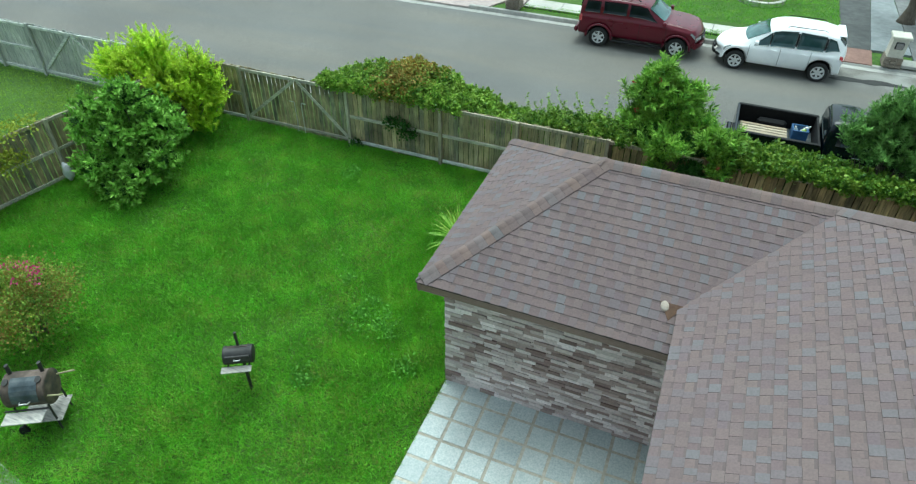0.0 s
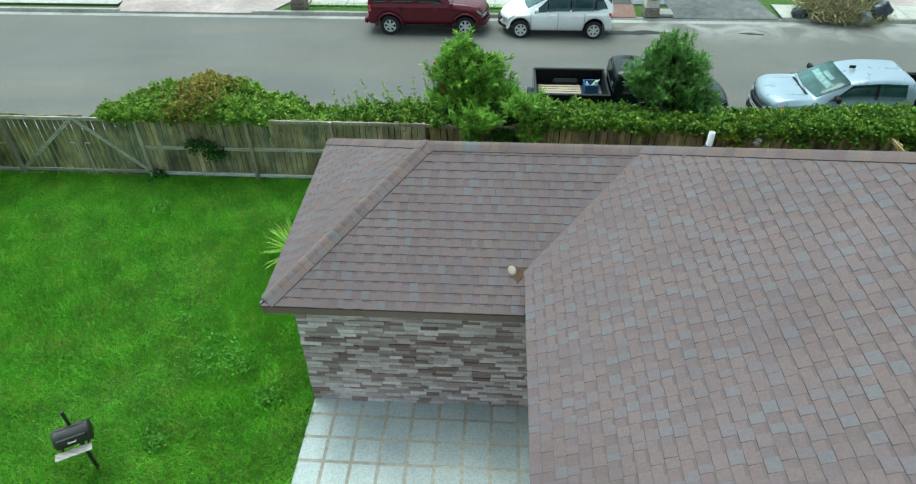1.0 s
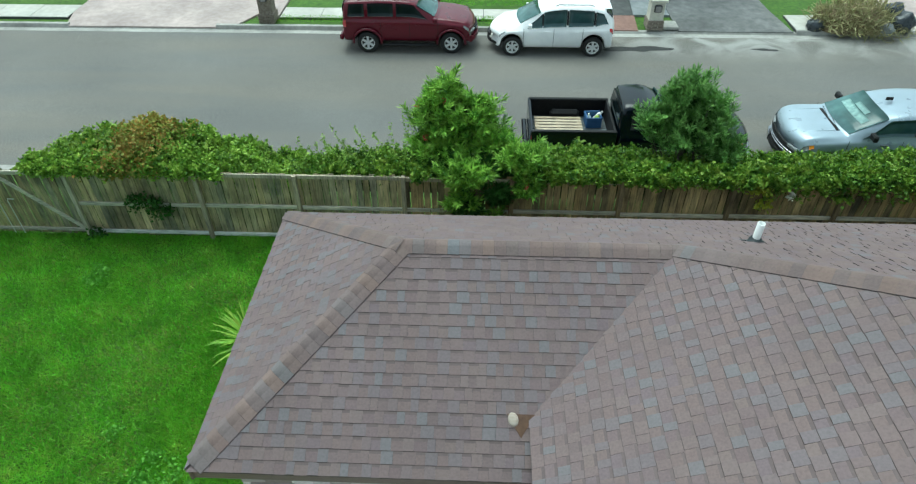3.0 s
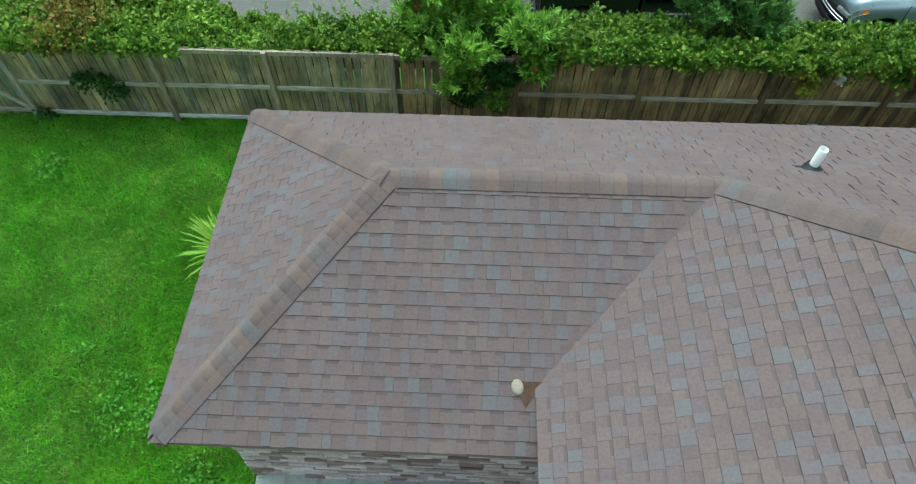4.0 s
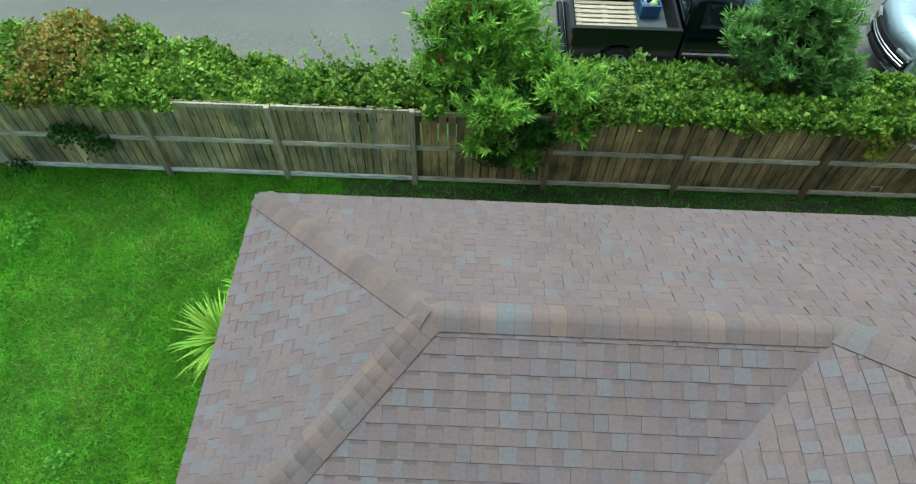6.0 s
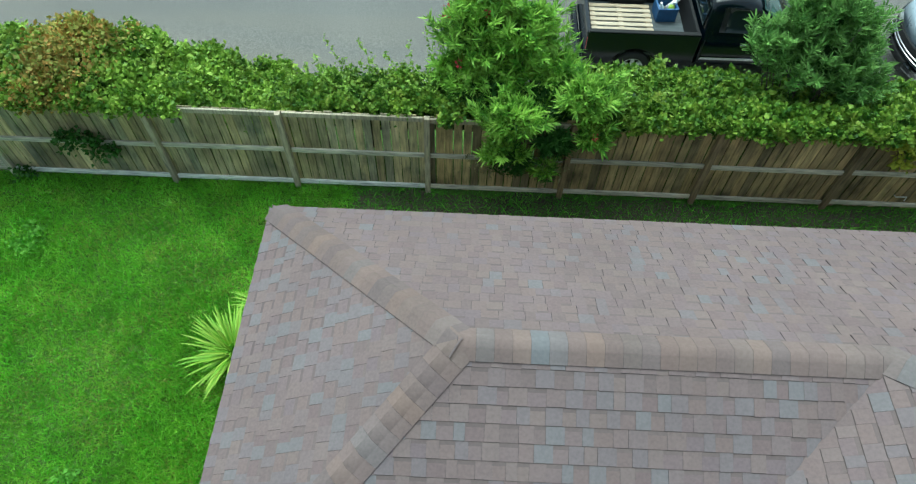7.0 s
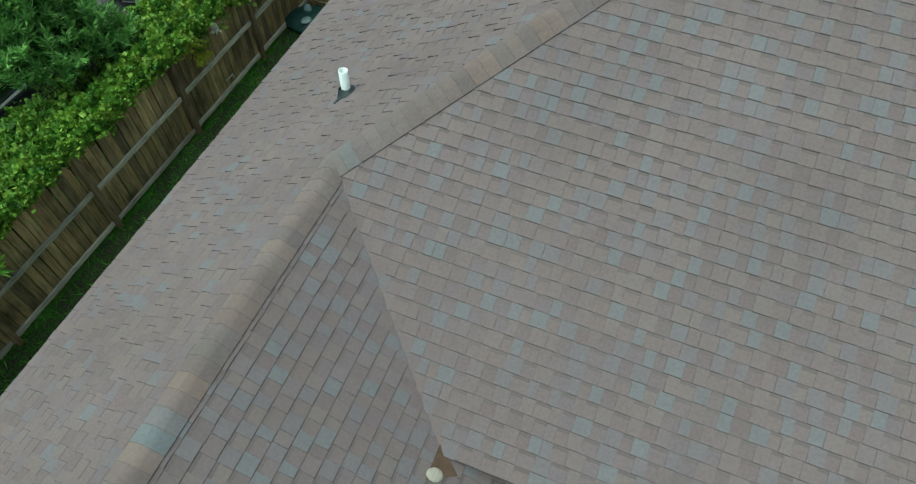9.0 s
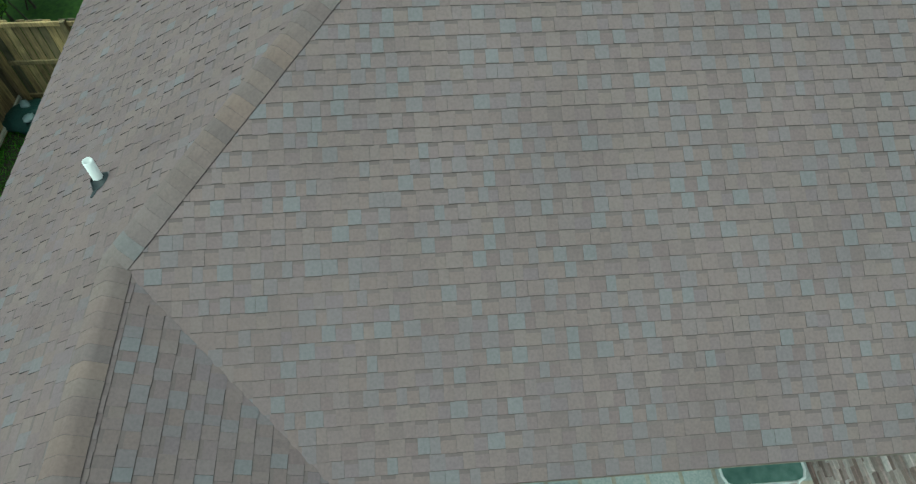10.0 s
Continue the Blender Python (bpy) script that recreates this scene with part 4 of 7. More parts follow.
def oleander(label, base, blobs, tips, mat, flowers, length=(0.1, 0.18), aspect=0.105, per=24, dim=(), **kw):
    """Stems that end in whorls of long narrow leaves, over inner leaves with shading put into their colour."""
    th = thing("oleander", label, "shrub", base)
    bl = np.array(blobs, float)
    bl[:, :3] -= np.array(base)
    crown, tip = sprays(bl, tips, per, 0.2, length, aspect, **kw)
    under("crown", leaf_mesh("crown", *crown, [mat], 0.3), th, kind="stuff")
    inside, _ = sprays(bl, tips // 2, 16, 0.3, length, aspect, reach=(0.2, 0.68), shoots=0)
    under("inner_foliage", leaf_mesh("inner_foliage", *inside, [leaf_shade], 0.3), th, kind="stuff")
    # Dark leaves added below the crown, coloured for the shaded gaps there.
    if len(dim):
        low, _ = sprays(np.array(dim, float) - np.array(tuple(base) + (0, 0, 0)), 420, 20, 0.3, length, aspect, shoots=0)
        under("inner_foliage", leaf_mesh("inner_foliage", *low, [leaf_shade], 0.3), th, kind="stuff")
    stems(th, (0, 0, -0.1), [tuple(p) for p in tip[:: max(1, len(tip) // 30)]], 0.022, bark, rs)
    if flowers:
        f = leaf_mesh("blossom", *blob_leaves(gen, [tuple(b) for b in bl], flowers, 9, 0.045, 0.5, spread=0.03), [petal_red])
        under("blossom", f, th, kind="stuff")
    return th


oleander("large bright green oleander with a few red flowers", (3.95, 2.3, 0),
         [(3.45, 2.6, 2.62, 0.58, 0.58, 0.62), (4.2, 2.55, 2.7, 0.5, 0.55, 0.6), (3.85, 2.5, 2.15, 0.7, 0.5, 0.55), (3.6, 2.7, 3.08, 0.42, 0.4, 0.45), (4.65, 2.35, 2.2, 0.42, 0.4, 0.42), (3.3, 2.4, 2.0, 0.42, 0.42, 0.5), (4.06, 1.6, 1.82, 0.48, 0.36, 0.48), (3.98, 1.5, 1.25, 0.34, 0.2, 0.36), (5.2, 1.8, 2.1, 0.5, 0.42, 0.48), (5.32, 1.58, 1.62, 0.28, 0.22, 0.4), (4.65, 1.5, 0.85, 0.28, 0.12, 0.22)],
         1250, leaf_olea, 7, (0.115, 0.205), 0.092, dim=[(3.6, 2.1, 1.8, 0.55, 0.35, 0.42), (4.5, 2.0, 1.75, 0.65, 0.4, 0.5), (4.15, 1.5, 1.0, 0.36, 0.12, 0.34), (4.75, 1.56, 1.4, 0.34, 0.14, 0.34)])
oleander("tall dark green oleander behind the fence", (8.75, 2.9, 0),
         [(8.75, 2.9, 2.2, 0.85, 0.75, 0.95), (8.65, 2.9, 2.95, 0.42, 0.42, 0.6), (9.1, 2.9, 2.55, 0.4, 0.45, 0.55), (9.5, 2.75, 1.78, 0.42, 0.42, 0.42), (8.0, 2.9, 2.4, 0.4, 0.45, 0.42), (8.3, 2.9, 2.9, 0.3, 0.35, 0.4)],
         820, leaf_oleb, 0, (0.1, 0.19), 0.085, 24, up=2.2, shoots=0.4)
# dry twigs hanging from the first oleander over the fence
dry = thing("dry_branch", "dry pale leaves hanging over the board fence", "plant", (3.75, 1.5, 0.9))
under("foliage", leaf_mesh("foliage", *blob_leaves(gen, [(0, 0, 0, 0.35, 0.12, 0.3), (1.0, 0.02, -0.1, 0.25, 0.1, 0.2)], 60, 7, 0.07, 0.2, spread=0.07, zmin=-2), [leaf_dry]), dry, kind="stuff")
part("twig", tube_bm([(0, 0.3, 0.6), (0.02, 0.1, 0.2), (0.1, 0.0, -0.25)], [0.012, 0.008, 0.004], 5), bark, dry)


# Near-black green of the hedges' core sheet, standing in for inner shading.
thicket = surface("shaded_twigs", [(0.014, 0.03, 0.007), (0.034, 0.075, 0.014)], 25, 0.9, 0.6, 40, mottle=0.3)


def hedge(name, label, tops, y_mid, depth, dens, size, mats, wisps=0, z_front=1.72, gen_seed=1, drape=None, shoots=(0.35, 0.9)):
    """A hedge along the street side of the fence. tops: (x, height) along it. Leaves lie over a rounded section."""
    g = np.random.default_rng(gen_seed)
    xs, zs = np.array([t[0] for t in tops]), np.array([t[1] for t in tops])
    th = thing(name, label, "hedge", (0, 0, 0))
    ln = xs[-1] - xs[0]
    n = int(ln * dens)
    cx = g.uniform(xs[0], xs[-1], n)
    top = np.interp(cx, xs, zs) + 0.06 * np.sin(cx * 4.1) * np.cos(cx * 1.7) + g.normal(size=n) * 0.05
    ang = np.pi * g.uniform(0, 1, n)
    yy = y_mid - np.cos(ang) * depth * (1 + 0.12 * np.sin(cx * 6.0 + ang * 3))
    zb = np.where(ang < np.pi / 2, np.minimum(z_front, top - 0.1), 0.7)
    zz = zb + (top - zb) * np.clip(np.sin(np.clip(ang, 0, np.pi)), 0, 1) ** 0.65 + np.where(ang < 0, ang * 1.2, 0)
    lump = 0.5 * np.sin(cx * 9.0 + 2.5 * np.sin(ang * 4.0)) * np.sin(ang * 5.0 + 3.0 * np.sin(cx * 3.1)) + 0.5 * np.sin(cx * 16.0 + ang * 7.0)
    yy, zz = yy - np.cos(ang) * lump * 0.1, zz + np.sin(np.clip(ang, 0, np.pi)) * lump * 0.1
    hole = np.sin(cx * 21.0 + 3.0 * np.sin(ang * 6.0)) * np.sin(ang * 13.0 + 2.0 * np.sin(cx * 7.0)) < -0.25
    deep = np.where((g.random(n) < 0.25) | hole & (g.random(n) < 0.8), g.uniform(0.7, 0.92, n), 1.0)
    yy, zz = y_mid + (yy - y_mid) * deep, zz * (0.35 + 0.65 * deep)
    yy = np.where((yy < 1.9) & (zz < 1.76), 1.86 + g.random(n) * 0.12, yy)
    if drape:
        lip = (g.random(n) < 0.13) & (cx > drape[0]) & (cx < drape[1])
        yy = np.where(lip, g.uniform(1.56, 1.67, n), yy)
        zz = np.where(lip, 1.84 - g.random(n) * np.clip(np.interp(cx, [0, 9.3, 10.3, 20], [0.13, 0.13, 0.4, 0.4]) + 0.05 * np.sin(cx * 5.0), 0.04, 1), zz)
        over = (yy > 1.58) & (yy < 2.1) & (cx > drape[0]) & (cx < drape[1])
        zz = np.where(over, np.maximum(zz, 1.8 + 0.05 * g.normal(size=n)), zz)
    cc = np.stack([cx, yy, zz], 1)
    nr = unit(np.stack([np.zeros(n), -np.cos(ang), np.sin(ang) + 0.2], 1) + g.normal(size=(n, 3)) * 0.25)
    per = 13
    base = np.repeat(cc, per, 0) + g.normal(size=(n * per, 3)) * 0.045
    out = np.repeat(nr, per, 0)
    along = unit(out * 0.35 + g.normal(size=base.shape) * 0.8 + np.array([0, -0.1, 0.1]))
    wide = unit(np.cross(along, out + g.normal(size=base.shape) * 0.4))
    s_ = size * g.uniform(0.6, 1.3, (len(base), 1))
    idx = np.zeros(len(base), int)
    if len(mats) > 1:
        hot = np.exp(-((base[:, 0] + 3.0) / 0.55) ** 2) * 1.0 + np.exp(-((base[:, 0] + 2.3) / 0.9) ** 2) * (base[:, 2] > 2.15) * 0.9
        idx = (g.random(len(base)) < hot * 0.72).astype(int)
    under("foliage", leaf_mesh("foliage", base, along * s_, wide * s_ * 0.46, mats, 0.2, idx), th, kind="stuff")
    # A dark sheet added inside the hedge; its colour gives the shaded depth.
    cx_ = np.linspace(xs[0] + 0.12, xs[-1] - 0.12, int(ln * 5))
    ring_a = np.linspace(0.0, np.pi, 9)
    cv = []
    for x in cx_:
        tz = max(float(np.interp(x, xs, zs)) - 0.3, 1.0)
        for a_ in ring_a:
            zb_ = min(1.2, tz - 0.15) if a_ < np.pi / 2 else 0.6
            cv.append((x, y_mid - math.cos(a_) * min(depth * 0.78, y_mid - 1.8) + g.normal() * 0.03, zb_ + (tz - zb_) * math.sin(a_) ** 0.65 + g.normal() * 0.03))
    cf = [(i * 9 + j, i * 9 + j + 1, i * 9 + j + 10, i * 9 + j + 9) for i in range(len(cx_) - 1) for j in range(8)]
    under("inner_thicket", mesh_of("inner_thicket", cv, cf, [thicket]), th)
    bm = bmesh.new()
    x = xs[0] + 0.3
    while x < xs[-1] - 0.2:
        h = float(np.interp(x, xs, zs)) - 0.35
        for _ in range(3):
            add_tube(bm, [(x + rs.uniform(-0.1, 0.1), y_mid + rs.uniform(-0.2, 0.2), -0.12), (x + rs.uniform(-0.2, 0.2), y_mid + rs.uniform(-0.3, 0.3), h * 0.6), (x + rs.uniform(-0.45, 0.45), y_mid + rs.uniform(-0.5, 0.4), h)], [0.02, 0.014, 0.006], 5)
        x += 0.45
    part("undergrowth", bm, bark, th, kind="stuff")
    if wisps:
        wx = g.uniform(xs[0], xs[-1], wisps)
        bs, al, wd = [], [], []
        for x0 in wx:
            p = np.array([x0, y_mid + g.uniform(-0.4, 0.3), float(np.interp(x0, xs, zs)) - 0.1])
            d = unit(np.array([[g.normal() * 0.25, g.normal() * 0.25, 1.0]]))[0]
            h = g.uniform(*shoots)
            for k in range(44):
                q = p + d * h * (k / 44) + np.array([0.06 * math.sin(k * 0.12), 0, 0]) + g.normal(size=3) * 0.035 * (1.2 - k / 44)
                bs.append(q); v = g.normal(size=3) + np.array([0, 0, 0.4]); v /= np.linalg.norm(v)
                al.append(v * size * 0.8); w2 = np.cross(v, g.normal(size=3)); wd.append(w2 / np.linalg.norm(w2) * size * 0.3)
        under("new_growth", leaf_mesh("new_growth", np.array(bs), np.array(al), np.array(wd), [leaf_shoot]), th, kind="stuff")
    return th


leaf_shoot = leafy("young_shoot_leaf", [(0.2, 0.36, 0.05), (0.3, 0.46, 0.08), (0.36, 0.5, 0.12)], 0.5)
hedge("hedge", "mounded vine hedge with rusty patches spilling over the fence", [(-5.2, 1.5), (-4.9, 1.66), (-4.3, 1.84), (-3.4, 2.14), (-2.65, 2.34), (-1.9, 2.04), (-1.0, 1.68), (-0.4, 1.44), (0.1, 1.26), (0.6, 1.05)], 2.55, 0.93, 900, 0.074, [leaf_mound, leaf_rust], 26, gen_seed=2, drape=(-5.2, -1.0), shoots=(0.12, 0.3))
hedge("hedge", "thin low hedge with loose upright shoots", [(0.2, 1.15), (0.6, 1.5), (1.0, 1.66), (1.5, 1.74), (1.9, 1.84), (2.4, 1.84), (3.3, 1.76), (4.1, 1.6), (5.1, 1.5)], 2.32, 0.5, 620, 0.066, [leaf_vine], 64, z_front=1.68, gen_seed=3, drape=(3.0, 3.3))
hedge("hedge", "clipped green hedge along the street behind the fence", [(4.95, 1.35), (5.4, 1.55), (5.8, 1.7), (7.2, 1.7), (8.0, 1.62), (8.6, 1.46), (9.3, 1.42), (9.9, 1.54), (11.0, 1.55), (12.3, 1.66), (13.5, 1.72), (15.5, 1.8), (18.0, 1.8)], 2.5, 0.88, 820, 0.076, [leaf_vine], 60, gen_seed=4, drape=(5.2, 18.0), shoots=(0.12, 0.32))
ivy = thing("ivy_clump", "small dark ivy clump growing through the fence", "plant", (-2.75, 1.62, 0))
under("foliage", leaf_mesh("foliage", *blob_leaves(gen, [(-0.1, -0.03, 0.95, 0.35, 0.12, 0.22), (0.25, -0.03, 0.7, 0.2, 0.1, 0.25), (-1.4, -0.02, 0.1, 0.15, 0.1, 0.12)], 70, 8, 0.08, 0.4, spread=0.06), [leaf_shade]), ivy, kind="stuff")
trail = thing("vine_sprig", "pale yellow-green vine sprig hanging over the fence", "plant", (10.0, 1.6, 0))
under("foliage", leaf_mesh("foliage", *blob_leaves(gen, [(0.0, -0.03, 1.55, 0.15, 0.1, 0.2), (0.12, -0.05, 1.2, 0.12, 0.08, 0.22)], 34, 7, 0.08, 0.4, spread=0.05), [leaf_yellow]), trail, kind="stuff")
rose = thing("white_rose", "white rose bloom over the fence top", "flower", (10.62, 1.55, 1.5))
under("blossom", leaf_mesh("blossom", *blob_leaves(gen, [(0, 0, 0, 0.05, 0.05, 0.05)], 14, 5, 0.06, 0.45, spread=0.02, zmin=-9), [leafy("white_petal", [(0.75, 0.72, 0.62), (0.85, 0.83, 0.75)], 0.6)]), rose, kind="stuff")
sv = thing("creeper", "yellowing creeper on the side yard fence", "plant", (-10.6, -4.0, 0))
under("foliage", leaf_mesh("foliage", *blob_leaves(gen, [(0.1, 0.5, 1.7, 0.25, 0.7, 0.25), (-0.1, -0.6, 1.55, 0.25, 0.6, 0.3), (0.15, -1.2, 0.8, 0.15, 0.4, 0.5), (-0.2, -1.9, 1.3, 0.25, 0.8, 0.4), (0.2, -0.2, 1.0, 0.12, 0.7, 0.5)], 330, 8, 0.075, 0.4, spread=0.11), [leaf_yellow]), sv, kind="stuff")


def yucca(at, k, s):
    """A rosette of stiff sword leaves, each with a fold along it."""
    th = thing("yucca", "yellow-green spiky yucca by the house wall", "plant", at, group="yuccas by the house wall")
    g = random.Random(k)
    part("trunk", tube_bm([(0, 0, -0.05), (0, 0, 0.35 * s)], [0.09, 0.07], 8), bark, th)
    me = None
    for i in range(130):
        el, az = g.uniform(-5, 82), g.uniform(0, 360)
        ln, w = s * g.uniform(0.36, 0.62), 0.013 * s
        pts = [(0, 0), (ln * 0.4, 0.02), (ln * 0.8, -0.02 * ln), (ln, -0.1 * ln)]
        ww = [w * 0.8, w, w * 0.6, 0.001]
        v = [(x, yy, z + abs(yy) * 0.5) for (x, z), q in zip(pts, ww) for yy in (-q, 0, q)]
        f = [(3 * j + c, 3 * j + c + 1, 3 * j + c + 4, 3 * j + c + 3) for j in range(3) for c in (0, 1)]
        me = mesh_of("leaf", v, f, [yucca_mat])
        under("leaf", me, th, pose(0, 0, 0.33 * s, 0, 0, az) @ pose(0, 0, 0, 0, -el, 0))
    return th


yucca_mat = surface("yucca_leaf", [(0.9, 0.9, 0.9), (1.1, 1.1, 1.1)], 30, 0.5, 0, rnd="object", rnd_cols=[(0.17, 0.38, 0.03), (0.26, 0.46, 0.045), (0.36, 0.5, 0.075), (0.2, 0.42, 0.035)], mottle=0.15)
yucca((0.36, -1.75, 0), 3, 1.4)
yucca((0.66, -0.95, 0), 5, 1.1)

# ---- grass ----
def blades(name, label, regions, dens, seed, hi=(0.05, 0.12), keep_out=None, mat=None):
    """Single bent blades over rectangles (x0, x1, y0, y1)."""
    g = np.random.default_rng(seed)
    P_ = []
    for x0, x1, y0, y1 in regions:
        n = int((x1 - x0) * (y1 - y0) * dens)
        P_.append(np.stack([g.uniform(x0, x1, n), g.uniform(y0, y1, n), np.full(n, -0.01)], 1))
    b = np.concatenate(P_)
    if keep_out is not None:
        b = b[~keep_out(b)]
    lush = 0.5 + 0.5 * np.sin(b[:, 0] * 1.3 + 2 * np.sin(b[:, 1] * 0.7)) * np.cos(b[:, 1] * 1.1 + np.sin(b[:, 0] * 0.9))
    n = len(b)
    h = (g.uniform(*hi, n) * (0.75 + 0.5 * lush))[:, None]
    lean = g.normal(size=(n, 3)) * np.array([0.75, 0.75, 0.0])
    along = unit(lean + np.array([0, 0, 0.8])) * h
    wide = unit(np.cross(along, g.normal(size=(n, 3)))) * g.uniform(0.0035, 0.0075, (n, 1))
    return tagged(new(name, leaf_mesh(name, b, along, wide, [mat or grass_mat], 0.2)), label, "grass", kind="stuff")


def house_or_side(b):
    return (b[:, 0] > WX) & (b[:, 1] < WY0) | (b[:, 0] < -10.6 + 0.2 * (b[:, 1] + 3))


blades("lawn_grass", "bright green mown lawn grass in the back yard", [(-11, 1.44, -13.5, 1.68)], 2600, 11, (0.07, 0.15), keep_out=house_or_side)
# Soil and grass here hold the shading between fence and house in their colour.
soil = surface("shaded_soil", [(0.03, 0.026, 0.017), (0.075, 0.062, 0.04)], 22, 0.95, 0.6, 60, mottle=0.3)
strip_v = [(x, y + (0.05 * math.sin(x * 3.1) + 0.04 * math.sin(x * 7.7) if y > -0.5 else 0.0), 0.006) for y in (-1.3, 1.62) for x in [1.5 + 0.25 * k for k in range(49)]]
tagged(new("soil_bed", mesh_of("soil_bed", strip_v, [(k, k + 1, k + 50, k + 49) for k in range(48)], [soil])), "bare soil under the grass beside the fence, coloured dark as shaded", "soil", kind="structure")
# Blade greens darkened for the shadow between fence and house.
shade_grass = leafy("shaded_grass_blade", [(0.07, 0.23, 0.016), (0.1, 0.3, 0.022), (0.06, 0.18, 0.014), (0.14, 0.36, 0.03)], 0.55, 0.3, 1.6)
blades("lawn_grass", "grass strip between fence and house, coloured darker as shaded", [(1.44, 13.5, -1.3, 1.68)], 1250, 12, (0.06, 0.14), mat=shade_grass)
straw_blade = leafy("pale_grass_blade", [(0.17, 0.5, 0.03), (0.24, 0.56, 0.05), (0.32, 0.6, 0.09), (0.14, 0.44, 0.025)], 0.5, 0.2, 1.5)
blades("long_grass", "longer pale blades standing out of the lawn", [(-11, 1.44, -10.5, 1.68)], 330, 17, (0.13, 0.26), keep_out=house_or_side, mat=straw_blade)
blades("long_grass", "longer pale blades in the grass strip", [(1.44, 13.5, -1.3, 1.68)], 110, 18, (0.12, 0.22), mat=straw_blade)
blades("lawn_grass", "green lawn grass across the street", [(1.5, 9.0, 15.75, 24.0), (-3.3, 9.0, 14.0, 14.65)], 520, 31, (0.06, 0.13))
neighbour_blade = leafy("yellowish_grass_blade", [(0.3, 0.46, 0.045), (0.38, 0.54, 0.06), (0.24, 0.4, 0.035)], 0.55, 0.25, 1.0)
blades("lawn_grass", "yellowish green lawn in the neighbouring yard", [(-20, -10.4, -7.0, 1.6)], 650, 32, (0.05, 0.11), keep_out=lambda b: b[:, 0] > -10.55 + 0.2068 * (b[:, 1] + 3.65), mat=neighbour_blade)
dry_blade = leafy("dry_grass_blade", [(0.3, 0.36, 0.08), (0.38, 0.38, 0.12), (0.24, 0.34, 0.06)], 0.6, 0.2, 1.5)
blades("dry_grass", "thin yellowed grass in worn patches of the lawn", [(px_ + rs.uniform(-0.35, 0.35) - q, px_ + rs.uniform(-0.35, 0.35) + q, py_ + k * 0.12, py_ + k * 0.12 + 0.3) for px_, py_, q in ((-0.35, -0.45, 0.5), (0.1, -2.6, 0.45), (-0.2, -3.4, 0.4), (-1.3, 0.3, 0.4), (-0.6, -6.2, 0.6), (-2.3, -7.6, 0.7), (-0.9, -0.9, 0.5), (-0.5, -1.9, 0.5), (0.2, -3.2, 0.4), (-1.6, -2.4, 0.5), (-0.8, -4.9, 0.5)) for k in range(-3, 3)], 330, 19, (0.05, 0.12), keep_out=house_or_side, mat=dry_blade)
def green_patch(b):
    tone = np.sin(b[:, 0] * 2.3 + 1.7 * np.sin(b[:, 1] * 1.9)) * np.sin(b[:, 1] * 2.7 + 1.3 * np.sin(b[:, 0] * 1.6)) + 0.4 * np.sin(b[:, 0] * 7.1) * np.sin(b[:, 1] * 6.3)
    return house_or_side(b) | (tone < 0.15)


blades("dry_grass", "scattered yellowed blades among the mown lawn grass", [(-11, 1.44, -13.5, 1.3)], 700, 23, (0.06, 0.14), keep_out=green_patch, mat=dry_blade)
blades("fence_grass", "taller uncut grass along the foot of the fence", [(-9.3, 1.6, 1.35, 1.68), (-1.0, 1.44, -5.5, -0.5)], 900, 13, (0.1, 0.2))
weed_mat = leafy("weed_leaf", [(0.15, 0.36, 0.045), (0.19, 0.42, 0.06), (0.13, 0.32, 0.04)], 0.6)
for wx, wy, wr, wn_ in ((-0.75, -4.2, 0.55, 60), (-0.2, -4.45, 0.45, 45), (-1.0, -6.1, 0.3, 40), (-3.6, 0.3, 0.35, 45), (-1.55, -3.4, 0.2, 14), (0.6, -5.2, 0.3, 30)):
    wd = thing("weed_patch", "patch of pale broad-leaved weeds in the lawn", "weeds", (wx, wy, 0), group="weed patches in the lawn")
    under("foliage", leaf_mesh("foliage", *blob_leaves(gen, [(0, 0, 0.03, wr, wr, 0.12)], wn_, 8, 0.06, 0.42, spread=0.05, inner=1.0, zmin=0.0), [weed_mat]), wd, kind="stuff")


# ---- vehicles ----
def paint(name, col, rough=0.25, metal=0.0, coat=1.0, spec=0.5):
    return surface(name, [tuple(c * 0.93 for c in col), tuple(min(1, c * 1.05) for c in col)], 3, rough, 0.02, 60, mottle=0.08, metal=metal, coat=coat, spec=spec)


red_paint, white_paint = paint("dark_red_paint", (0.105, 0.002, 0.014), 0.3, coat=0.4, spec=0.3), paint("white_paint", (0.95, 0.96, 0.97), 0.35, coat=0.2, spec=0.4)
black_paint, silver_paint = paint("black_paint", (0.0018, 0.005, 0.009), 0.16, coat=0.22, spec=0.3), paint("silver_blue_paint", (0.36, 0.44, 0.51), 0.3, 0.3, coat=0.4)
glass_dark = surface("tinted_glass", [(0.006, 0.01, 0.011), (0.014, 0.022, 0.024)], 2, 0.08, 0, mottle=0.1, coat=0.0, spec=0.25)
# Mottled teal puts the reflected sky into the windscreen's colour.
glass_teal = surface("windscreen_glass", [(0.03, 0.075, 0.075), (0.08, 0.16, 0.155)], 2.5, 0.1, 0, mottle=0.4, coat=0.1, spec=0.35)
# Blue-grey side glass with reflected sky put into its colour.
glass_blue = surface("blue_grey_glass", [(0.018, 0.045, 0.05), (0.04, 0.08, 0.085)], 2.5, 0.08, 0, mottle=0.3, coat=0.2)
